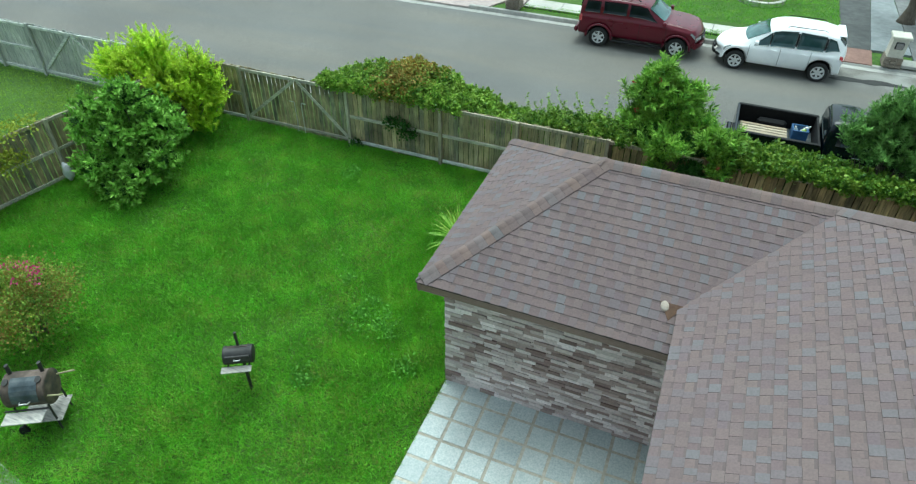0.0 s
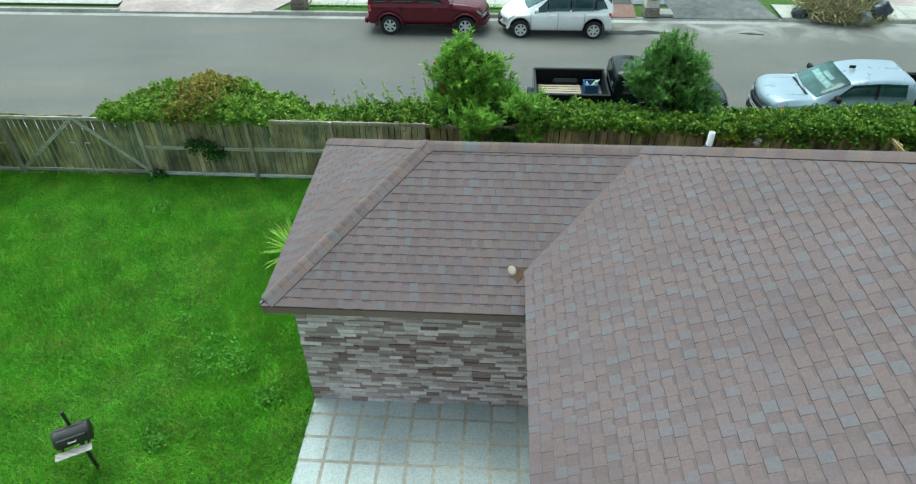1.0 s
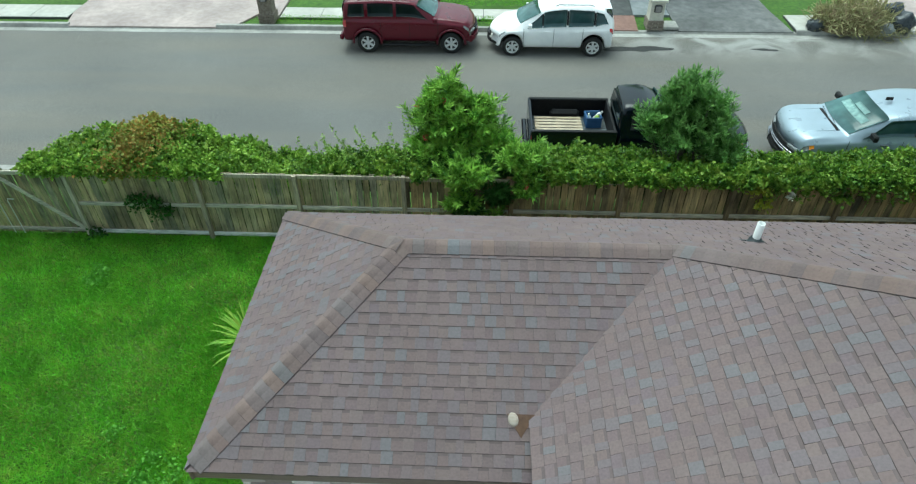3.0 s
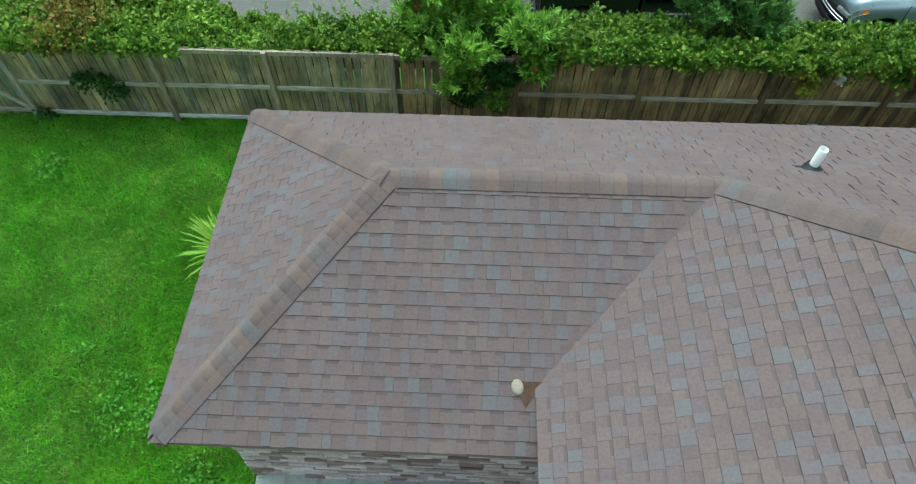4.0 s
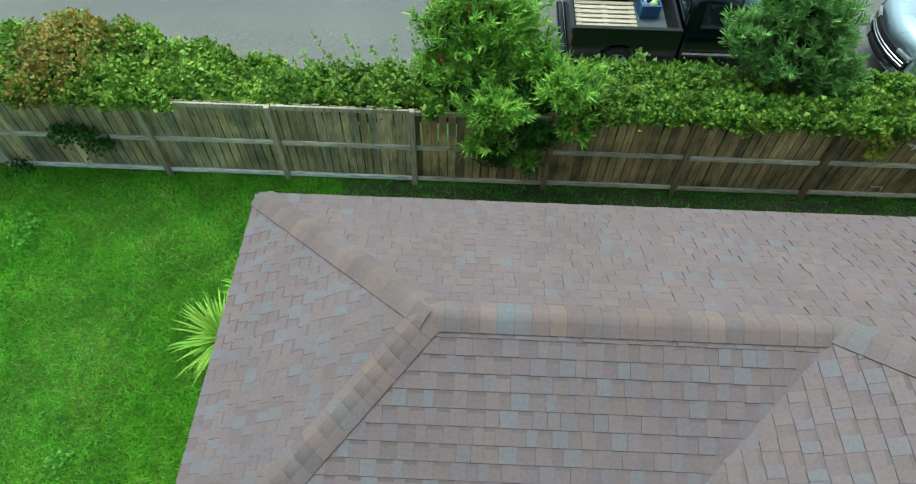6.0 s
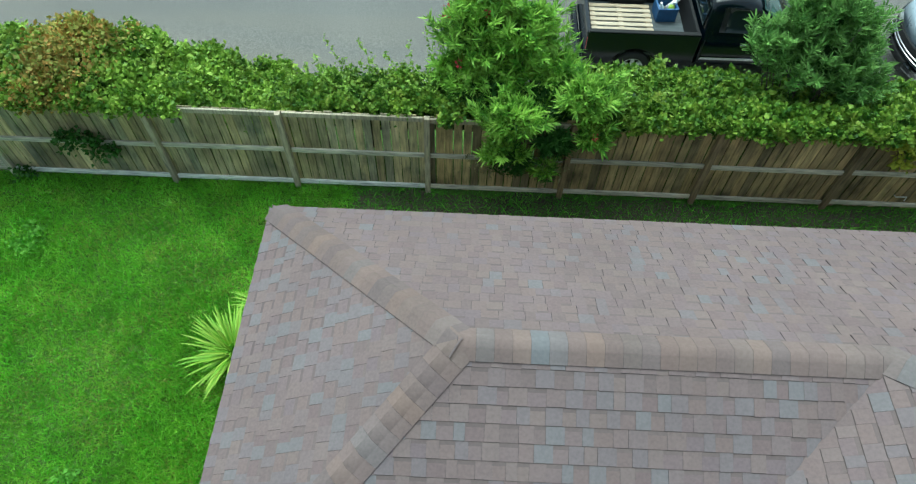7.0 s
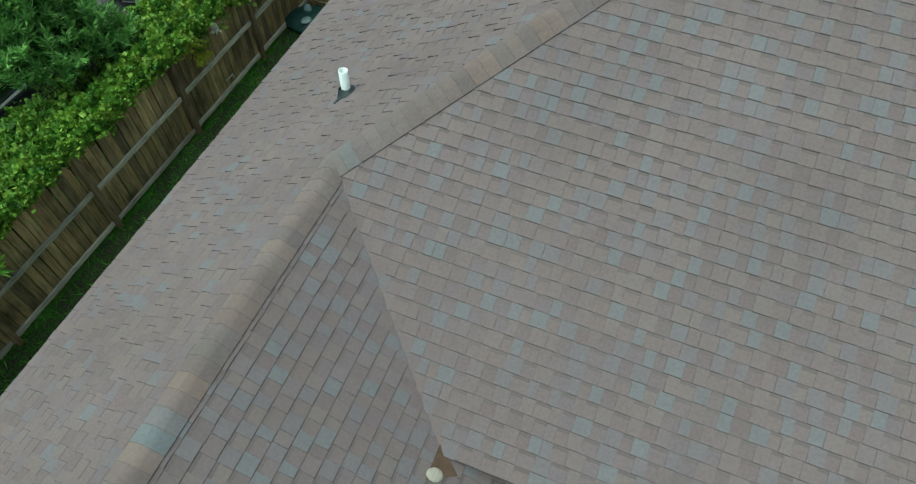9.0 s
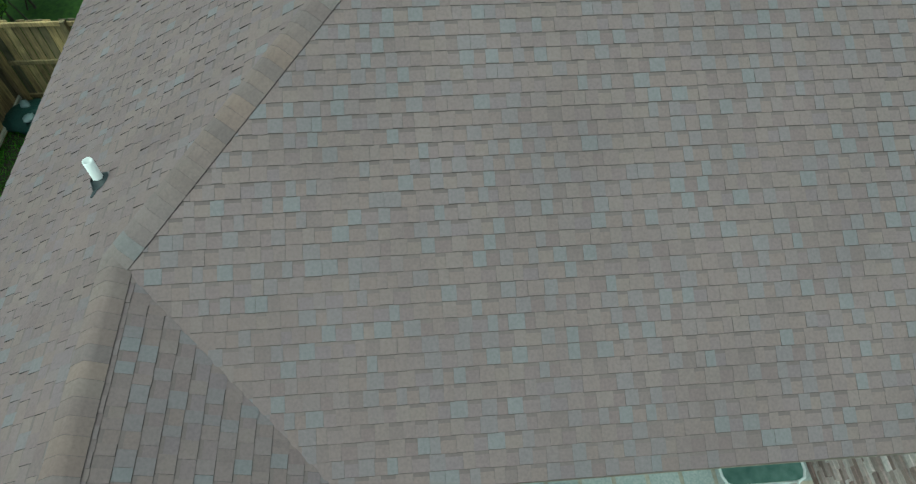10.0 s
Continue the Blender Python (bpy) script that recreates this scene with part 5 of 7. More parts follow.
plastic = surface("black_plastic", [(0.008, 0.008, 0.009), (0.018, 0.018, 0.019)], 20, 0.7, 0.1, spec=0.3)
chrome = surface("chrome", [(0.35, 0.36, 0.38), (0.5, 0.5, 0.52)], 5, 0.15, 0, metal=1.0, mottle=0.05)
alloy = surface("alloy_wheel", [(0.66, 0.66, 0.66), (0.8, 0.8, 0.8)], 8, 0.45, 0.02, metal=0.1, mottle=0.1)
tyre_mat = surface("tyre_rubber", [(0.014, 0.014, 0.014), (0.03, 0.03, 0.03)], 20, 0.8, 0.2)
lamp_clear = surface("headlamp", [(0.16, 0.17, 0.17), (0.3, 0.31, 0.31)], 14, 0.15, 0.05, coat=1.0)
lamp_red = surface("tail_lamp", [(0.35, 0.01, 0.012), (0.5, 0.02, 0.02)], 12, 0.2, 0, coat=1.0)
lamp_amber = surface("amber_lamp", [(0.7, 0.2, 0.02), (0.8, 0.3, 0.03)], 12, 0.2, 0, coat=1.0)


bed_steel = surface("scuffed_bed_floor", [(0.06, 0.072, 0.08), (0.12, 0.14, 0.15)], 6, 0.6, 0.1, stretch=(0.3, 3, 1), mottle=0.3)
liner = surface("bed_liner", [(0.006, 0.006, 0.007), (0.012, 0.012, 0.013)], 20, 0.85, 0.1, spec=0.2)
# Pale teal painted on as a reflection in the windscreen.
reflection_mat = surface("pale_reflection", [(0.12, 0.22, 0.21), (0.3, 0.46, 0.43)], 9, 0.6, 0.05)


def arch(cx, r, sill, seg=9):
    a0 = math.asin(max(-1, min(1, (sill - 0.36) / r)))
    return [(cx - r * math.cos(a), 0.36 + r * math.sin(a)) for a in (a0 + (math.pi - 2 * a0) * k / seg for k in range(seg + 1))]


class Skin:
    """A car's outer skin. keys, from tail to nose: x, half width, belt height, top height, top half width, bow of the section.
    pt(x, q, side) runs with q from the keel (0) over the sill, belt (5), glass (6 to 8) and roof edge to the middle of the top (11)."""

    def __init__(self, keys, sill, arches):
        self.cols = list(zip(*keys))
        self.sill, self.arches = sill, arches
        xs = set(self.cols[0])
        for cx, r, cz in arches:
            xs |= {self.unbowed(cx + r * 1.001 * math.cos(math.pi * k / 10)) for k in range(11)} | {self.unbowed(cx - r - 0.02), self.unbowed(cx + r + 0.02)}
        lo, hi = min(self.cols[0]), max(self.cols[0])
        self.xs = []
        for x in sorted(v for v in xs if lo <= v <= hi):
            if not self.xs or x - self.xs[-1] > 0.012:
                self.xs.append(x)

    def unbowed(self, at):
        """The x of the section whose side lies at the given place."""
        x = at
        for _ in range(8):
            x = at + float(np.interp(x, self.cols[0], self.cols[5]))
        return x

    def section(self, x):
        hw, zb, zt, tw, bow = (float(np.interp(x, self.cols[0], c)) for c in self.cols[1:])
        zs = self.sill
        for cx, r, cz in self.arches:
            if abs(x - bow - cx) < r:
                zs = max(zs, cz + math.sqrt(r * r - (x - bow - cx) ** 2))
        h = zt - zb
        zs = min(zs, zb - 0.1)
        m = hw * 0.945
        pts = [(0, zs), (hw * 0.82, zs), (hw * 0.97, zs + 0.05), (hw, zs + 0.5 * (zb - zs)), (hw * 0.99, zb - 0.14 * (zb - zs)), (m, zb),
               (m + (tw - m) * 0.1, zb + 0.06 * h), (m + (tw - m) * 0.5, zb + 0.5 * h), (tw + 0.012, zb + 0.87 * h), (tw * 0.92, zb + 0.965 * h), (tw * 0.55, zb + 0.996 * h), (0, zt)]
        return pts, hw, bow

    def pt(self, x, q, side):
        pts, hw, bow = self.section(x)
        i = min(int(q), 10)
        f = q - i
        y = pts[i][0] * (1 - f) + pts[i + 1][0] * f
        return Vector((x - bow * (y / hw) ** 2, side * y, pts[i][1] * (1 - f) + pts[i + 1][1] * f))

    def body(self, parent, mat, name="body"):
        bm = bmesh.new()
        rings = [[bm.verts.new(self.pt(x, q, 1)) for q in range(12)] + [bm.verts.new(self.pt(x, q, -1)) for q in range(10, 0, -1)] for x in self.xs]
        for r0, r1 in zip(rings, rings[1:]):
            for i in range(22):
                bm.faces.new((r0[i], r0[(i + 1) % 22], r1[(i + 1) % 22], r1[i]))
        bm.faces.new(rings[0]); bm.faces.new(rings[-1][::-1])
        bmesh.ops.recalc_face_normals(bm, faces=bm.faces[:])
        ob = part(name, bm, mat, parent, smooth=True)
        sub = ob.modifiers.new("rounding", "SUBSURF")
        sub.levels = sub.render_levels = 1
        return ob

    def pane(self, name, parent, f, mat, lift=0.012, n=(6, 4), label=""):
        """A curved pane: f(u, v) gives its points on the skin."""
        g = [[f(i / n[0], j / n[1]) for i in range(n[0] + 1)] for j in range(n[1] + 1)]
        c = Vector((sum(p.x for r in g for p in r) / (n[0] + 1) / (n[1] + 1), 0, 0.9))
        out = []
        for j in range(n[1] + 1):
            for i in range(n[0] + 1):
                du = g[j][min(i + 1, n[0])] - g[j][max(i - 1, 0)]
                dv = g[min(j + 1, n[1])][i] - g[max(j - 1, 0)][i]
                nv = du.cross(dv).normalized()
                if nv.dot(g[j][i] - c) < 0:
                    nv = -nv
                out.append((g[j][i], nv))
        w = n[0] + 1
        v = [p + nv * lift for p, nv in out] + [p - nv * 0.015 for p, nv in out]
        k = len(out)
        fs = [(j * w + i, j * w + i + 1, (j + 1) * w + i + 1, (j + 1) * w + i) for j in range(n[1]) for i in range(n[0])]
        rim_ = [i for i in range(w)] + [j * w + w - 1 for j in range(1, n[1] + 1)] + [n[1] * w + i for i in range(w - 2, -1, -1)] + [j * w for j in range(n[1] - 1, 0, -1)]
        fs += [(a_, b_, b_ + k, a_ + k) for a_, b_ in zip(rim_, rim_[1:] + rim_[:1])]
        return under(name, mesh_of(name, v, fs, [mat], smooth=True), parent, label=label)

    def side_pane(self, name, parent, corners, side, mat, lift=0.012, label=""):
        """corners: (x, q) of a four-sided pane, lower rear, lower front, upper front, upper rear."""
        a, b, c, d = corners

        def f(u, v):
            x = (a[0] * (1 - u) + b[0] * u) * (1 - v) + (d[0] * (1 - u) + c[0] * u) * v
            q = (a[1] * (1 - u) + b[1] * u) * (1 - v) + (d[1] * (1 - u) + c[1] * u) * v
            return self.pt(x, q, side)

        return self.pane(name, parent, f, mat, lift, label=label)

    def screen(self, name, parent, x0, x1, wide, mat, lift=0.014, u0=-1.0, u1=1.0, label=""):
        """A windscreen between x0 and x1, reaching wide sections from the middle."""

        def f(u, v):
            w = u0 + (u1 - u0) * u
            return self.pt(x0 + (x1 - x0) * v, 11 - abs(w) * wide, 1 if w > 0 else -1)

        return self.pane(name, parent, f, mat, lift, (10, 4), label)


def soften(ob, w=0.03, seg=2, angle=35):
    m = ob.modifiers.new("bevel", "BEVEL")
    m.width, m.segments, m.limit_method, m.angle_limit = w, seg, "ANGLE", radians(angle)
    m.harden_normals = False
    ob.data.polygons.foreach_set("use_smooth", [True] * len(ob.data.polygons))
    try_angle = ob.modifiers.new("weighted", "WEIGHTED_NORMAL")
    try_angle.keep_sharp = True
    return ob


def wheel(parent, x, y, r, w, out, spokes=6):
    wh = part("wheel", tube_bm([(x, y - w * 0.3 * out, r), (x, y + w * 0.2 * out, r)], r * 0.3, 12), plastic, parent)
    prof = [(0.62, -0.5), (0.9, -0.5), (0.98, -0.4), (1.0, -0.15), (1.0, 0.15), (0.98, 0.4), (0.9, 0.5), (0.68, 0.46), (0.64, 0.3)]
    bm = bmesh.new()
    seg = 28
    rings = [[bm.verts.new((x + r * p * math.cos(a), y + q * w, r + r * p * math.sin(a))) for p, q in prof] for a in (2 * math.pi * k / seg for k in range(seg))]
    for i in range(seg):
        for j in range(len(prof) - 1):
            bm.faces.new((rings[i][j], rings[i][j + 1], rings[(i + 1) % seg][j + 1], rings[(i + 1) % seg][j]))
    bmesh.ops.recalc_face_normals(bm, faces=bm.faces[:])
    part("tyre", bm, tyre_mat, wh, smooth=True)
    bm = bmesh.new()
    yo = y + out * w * 0.36
    for k in range(spokes):
        a = 2 * math.pi * k / spokes
        m = Matrix.Translation((x, yo, r)) @ Matrix.Rotation(a, 4, "Y")
        add_box(bm, (-0.035, -0.02, 0.02), (0.035, 0.02, r * 0.6), 0.0, m)
    for q in (0.6,):
        ring = [[bm.verts.new((x + r * p * math.cos(a), yo + dy, r + r * p * math.sin(a))) for p, dy in ((0.56, 0.02 * out), (0.66, 0.03 * out), (0.66, -0.05 * out), (0.56, -0.05 * out))] for a in (2 * math.pi * k / seg for k in range(seg))]
        for i in range(seg):
            for j in range(4):
                bm.faces.new((ring[i][j], ring[i][(j + 1) % 4], ring[(i + 1) % seg][(j + 1) % 4], ring[(i + 1) % seg][j]))
    add_tube(bm, [(x, yo - 0.03 * out, r), (x, yo + 0.03 * out, r)], r * 0.17, 10)
    bmesh.ops.recalc_face_normals(bm, faces=bm.faces[:])
    part("rim", bm, alloy, wh)
    part("hub_shadow", tube_bm([(x, yo - 0.09 * out, r), (x, yo - 0.07 * out, r)], r * 0.62, 20), plastic, wh)
    return wh


def arch_liner(parent, cx, cz, r, hw):
    """The dark inside of a pair of wheel arches."""
    ang = [math.pi * k / 12 for k in range(13)]
    v = [(cx + (r - 0.012) * math.cos(a), y, cz + (r - 0.012) * math.sin(a) - 0.004) for y in (-hw, hw) for a in ang]
    f = [(i, i + 1, i + 14, i + 13) for i in range(12)]
    for y in (-hw * 0.55, hw * 0.55):
        n0 = len(v)
        v += [(cx + (r - 0.02) * math.cos(a), y, cz + (r - 0.02) * math.sin(a)) for a in ang]
        f.append(tuple(range(n0, n0 + 13)))
    return under("arch_liner", mesh_of("arch_liner", v, f, [plastic]), parent)


def band(name, parent, nose, y0, y1, z0, z1, mat, out=0.02, deep=0.05, label=""):
    """A strip round a bowed car front. nose: x at the middle, half width, bow."""
    x, hw, bow = nose
    ys = [y0 + (y1 - y0) * k / 8 for k in range(9)]
    lip = 0.25 * (z1 - z0)
    prof = [(-deep, z0), (out - 0.012, z0), (out, z0 + lip), (out, z1 - lip), (out - 0.012, z1), (-deep, z1)]
    v = [(x - bow * (y / hw) ** 2 + o, y, z) for y in ys for o, z in prof]
    f = [(i * 6 + j, (i + 1) * 6 + j, (i + 1) * 6 + (j + 1) % 6, i * 6 + (j + 1) % 6) for i in range(8) for j in range(6)] + [(5, 4, 3, 2, 1, 0), (48, 49, 50, 51, 52, 53)]
    return under(name, mesh_of(name, v, f, [mat]), parent, label=label)


def boxed(name, parent, lo, hi, mat, bev=0.015, label=""):
    return part(name, box_bm(lo, hi, bev), mat, parent, label)


def seam(parent, x, y, z0, z1):
    return part("door_seam", box_bm((x - 0.005, y - 0.004, z0), (x + 0.005, y + 0.004, z1)), plastic, parent)


def suv():
    L, hw, r = 4.66, 0.92, 0.37
    th = thing("suv", "dark red boxy sport utility vehicle parked at the kerb", "car", (1.83, 12.86, -0.25))
    fx, rx = 1.42, -1.43
    nose = (2.28, 0.82, 0.22)
    skin = Skin([(-2.34, 0.8, 0.9, 0.95, 0.6, -0.1), (-2.29, 0.88, 1.1, 1.2, 0.72, -0.07), (-2.25, 0.9, 1.12, 1.6, 0.74, -0.06), (-2.12, 0.91, 1.13, 1.73, 0.74, -0.04),
                 (-1.0, 0.92, 1.14, 1.79, 0.76, 0.0), (-0.1, 0.92, 1.14, 1.77, 0.76, 0.03), (0.25, 0.92, 1.14, 1.7, 0.74, 0.06), (1.0, 0.92, 1.11, 1.2, 0.76, 0.12),
                 (1.6, 0.92, 1.04, 1.14, 0.78, 0.13), (2.02, 0.91, 0.98, 1.06, 0.76, 0.16), (2.2, 0.88, 0.87, 0.94, 0.72, 0.2), (2.28, 0.82, 0.7, 0.76, 0.7, 0.22)],
                0.38, [(fx, 0.46, 0.36), (rx, 0.46, 0.36)])
    skin.body(th, red_paint)
    for s in (-1, 1):
        for c in (((-2.1, 6.3), (-1.5, 6.3), (-1.5, 7.9), (-2.02, 7.9)), ((-1.38, 6.3), (-0.5, 6.3), (-0.5, 7.9), (-1.38, 7.9)), ((-0.4, 6.3), (0.72, 6.3), (0.22, 7.9), (-0.4, 7.9))):
            skin.side_pane("side_window", th, c, s, glass_dark)
    skin.screen("windscreen", th, 0.92, 0.32, 2.75, glass_teal)
    skin.screen("rear_window", th, -2.27, -2.2, 2.6, glass_dark)
    for s in (-1, 1):
        wheel(th, fx, s * 0.8, r, 0.23, s)
        wheel(th, rx, s * 0.8, r, 0.23, s)
        for cx in (fx, rx):
            pts = [(cx + 0.49 * math.cos(a), s * 0.92, 0.36 + 0.49 * math.sin(a)) for a in (math.pi * k / 10 for k in range(11))]
            part("wheel_flare", tube_bm(pts, 0.045, 6), red_paint, th, smooth=True)
        boxed("running_board", th, (-0.95, s * 0.9 - 0.07, 0.3), (0.95, s * 0.9 + 0.07, 0.35), plastic)
        boxed("mirror", th, (0.82, s * 0.98 - 0.1, 1.12), (0.96, s * 0.98 + 0.08, 1.28), red_paint, 0.03)
        band("headlamp", th, nose, *sorted((s * 0.5, s * 0.8)), 0.68, 0.8, lamp_clear, 0.006)
        skin.side_pane("headlamp", th, ((1.98, 4.1), (2.2, 3.9), (2.19, 5.0), (1.98, 5.0)), s, lamp_clear, 0.012)
        skin.side_pane("tail_lamp", th, ((-2.3, 3.6), (-2.16, 3.6), (-2.16, 5.6), (-2.28, 5.4)), s, lamp_red, 0.014)
        for sx in (-0.95, 0.02, 0.98):
            seam(th, sx, s * 0.915, 0.42, 1.08)
        for hx in (-0.75, 0.2):
            boxed("door_handle", th, (hx, s * 0.92 - 0.015, 0.98), (hx + 0.16, s * 0.92 + 0.015, 1.01), red_paint, 0.005)
        part("roof_rail", tube_bm([(-1.7, s * 0.62, 1.76), (-1.6, s * 0.62, 1.83), (-0.2, s * 0.62, 1.83), (-0.1, s * 0.62, 1.77)], 0.02, 6), plastic, th)
    band("grille", th, nose, -0.46, 0.46, 0.64, 0.8, plastic, 0.012)
    for k in (-0.24, 0.0, 0.24):
        band("grille_bar", th, nose, k - 0.1, k + 0.1, 0.7, 0.76, chrome, 0.022)
    band("bumper", th, nose, -0.8, 0.8, 0.4, 0.6, red_paint, 0.05)
    band("air_intake", th, nose, -0.4, 0.4, 0.44, 0.52, plastic, 0.056)
    boxed("bumper", th, (-2.4, -0.84, 0.42), (-2.26, 0.84, 0.62), red_paint, 0.05)
    for cx in (fx, rx):
        arch_liner(th, cx, 0.36, 0.46, 0.8)
    boxed("cross_bar", th, (-1.25, -0.64, 1.82), (-1.2, 0.64, 1.845), plastic, 0.005)
    boxed("cross_bar", th, (-0.5, -0.64, 1.82), (-0.45, 0.64, 1.845), plastic, 0.005)


def wagon():
    L, hw, r = 4.42, 0.9, 0.33
    th = thing("wagon", "white compact family wagon parked at the kerb", "car", (6.66, 12.7, -0.25), 180)
    fx, rx = 1.34, -1.36
    nose = (2.18, 0.74, 0.36)
    skin = Skin([(-2.15, 0.72, 0.72, 0.78, 0.55, -0.14), (-2.09, 0.83, 0.92, 1.03, 0.6, -0.12), (-2.0, 0.86, 0.95, 1.28, 0.62, -0.1), (-1.74, 0.88, 0.96, 1.53, 0.64, -0.08),
                 (-1.3, 0.89, 0.95, 1.62, 0.66, -0.03), (-0.4, 0.9, 0.94, 1.66, 0.68, 0.0), (0.12, 0.9, 0.93, 1.62, 0.68, 0.05), (0.42, 0.9, 0.92, 1.54, 0.66, 0.1),
                 (1.3, 0.89, 0.9, 1.03, 0.68, 0.2), (1.75, 0.87, 0.86, 0.94, 0.68, 0.25), (2.05, 0.83, 0.73, 0.79, 0.62, 0.32), (2.18, 0.74, 0.56, 0.61, 0.56, 0.36)],
                0.27, [(fx, 0.4, 0.33), (rx, 0.4, 0.33)])
    skin.body(th, white_paint)
    for s in (-1, 1):
        for c in (((-1.88, 6.6), (-1.42, 6.15), (-1.42, 7.85), (-1.66, 7.75)), ((-1.34, 6.15), (-0.5, 6.12), (-0.5, 7.95), (-1.34, 7.9)), ((-0.42, 6.12), (0.42, 6.1), (0.38, 7.9), (-0.42, 7.95)), ((0.46, 6.1), (1.0, 6.1), (0.88, 6.9), (0.44, 7.8))):
            skin.side_pane("side_window", th, c, s, glass_blue)
        for px_ in (-1.38, -0.46, 0.43):
            skin.side_pane("pillar_trim", th, ((px_ - 0.035, 6.3), (px_ + 0.035, 6.3), (px_ + 0.03, 7.75), (px_ - 0.03, 7.8)), s, plastic, 0.01)
    skin.screen("windscreen", th, 1.2, 0.5, 2.75, glass_teal)
    skin.screen("rear_window", th, -1.98, -1.76, 2.5, glass_dark)
    for s in (-1, 1):
        wheel(th, fx, s * 0.78, r, 0.2, s)
        wheel(th, rx, s * 0.78, r, 0.2, s)
        boxed("mirror", th, (0.72, s * 0.96 - 0.09, 1.03), (0.84, s * 0.96 + 0.08, 1.16), white_paint, 0.03)
        skin.side_pane("headlamp", th, ((1.84, 4.6), (2.1, 4.2), (2.08, 5.6), (1.8, 5.9)), s, lamp_clear, 0.012)
        skin.side_pane("tail_lamp", th, ((-2.1, 3.9), (-1.96, 4.2), (-1.93, 5.9), (-2.03, 5.9)), s, lamp_red, 0.014)
        band("fog_lamp", th, nose, *sorted((s * 0.45, s * 0.62)), 0.33, 0.41, plastic, 0.012)
        part("roof_rail", tube_bm([(-1.3, s * 0.56, 1.62), (-1.2, s * 0.56, 1.66), (-0.15, s * 0.56, 1.66), (-0.05, s * 0.56, 1.62)], 0.013, 6), plastic, th)
        for sx in (-0.98, -0.02, 0.98):
            seam(th, sx, s * 0.895, 0.35, 0.98)
        for hx in (-0.85, 0.1):
            boxed("door_handle", th, (hx, s * 0.9 - 0.015, 0.86), (hx + 0.16, s * 0.9 + 0.015, 0.89), white_paint, 0.005)
    band("grille", th, nose, -0.3, 0.3, 0.5, 0.57, plastic, 0.012)
    band("air_intake", th, nose, -0.36, 0.36, 0.31, 0.41, plastic, 0.012)
    boxed("spoiler", th, (-1.9, -0.56, 1.53), (-1.66, 0.56, 1.57), white_paint, 0.02)
    for cx in (fx, rx):
        arch_liner(th, cx, 0.33, 0.4, 0.76)


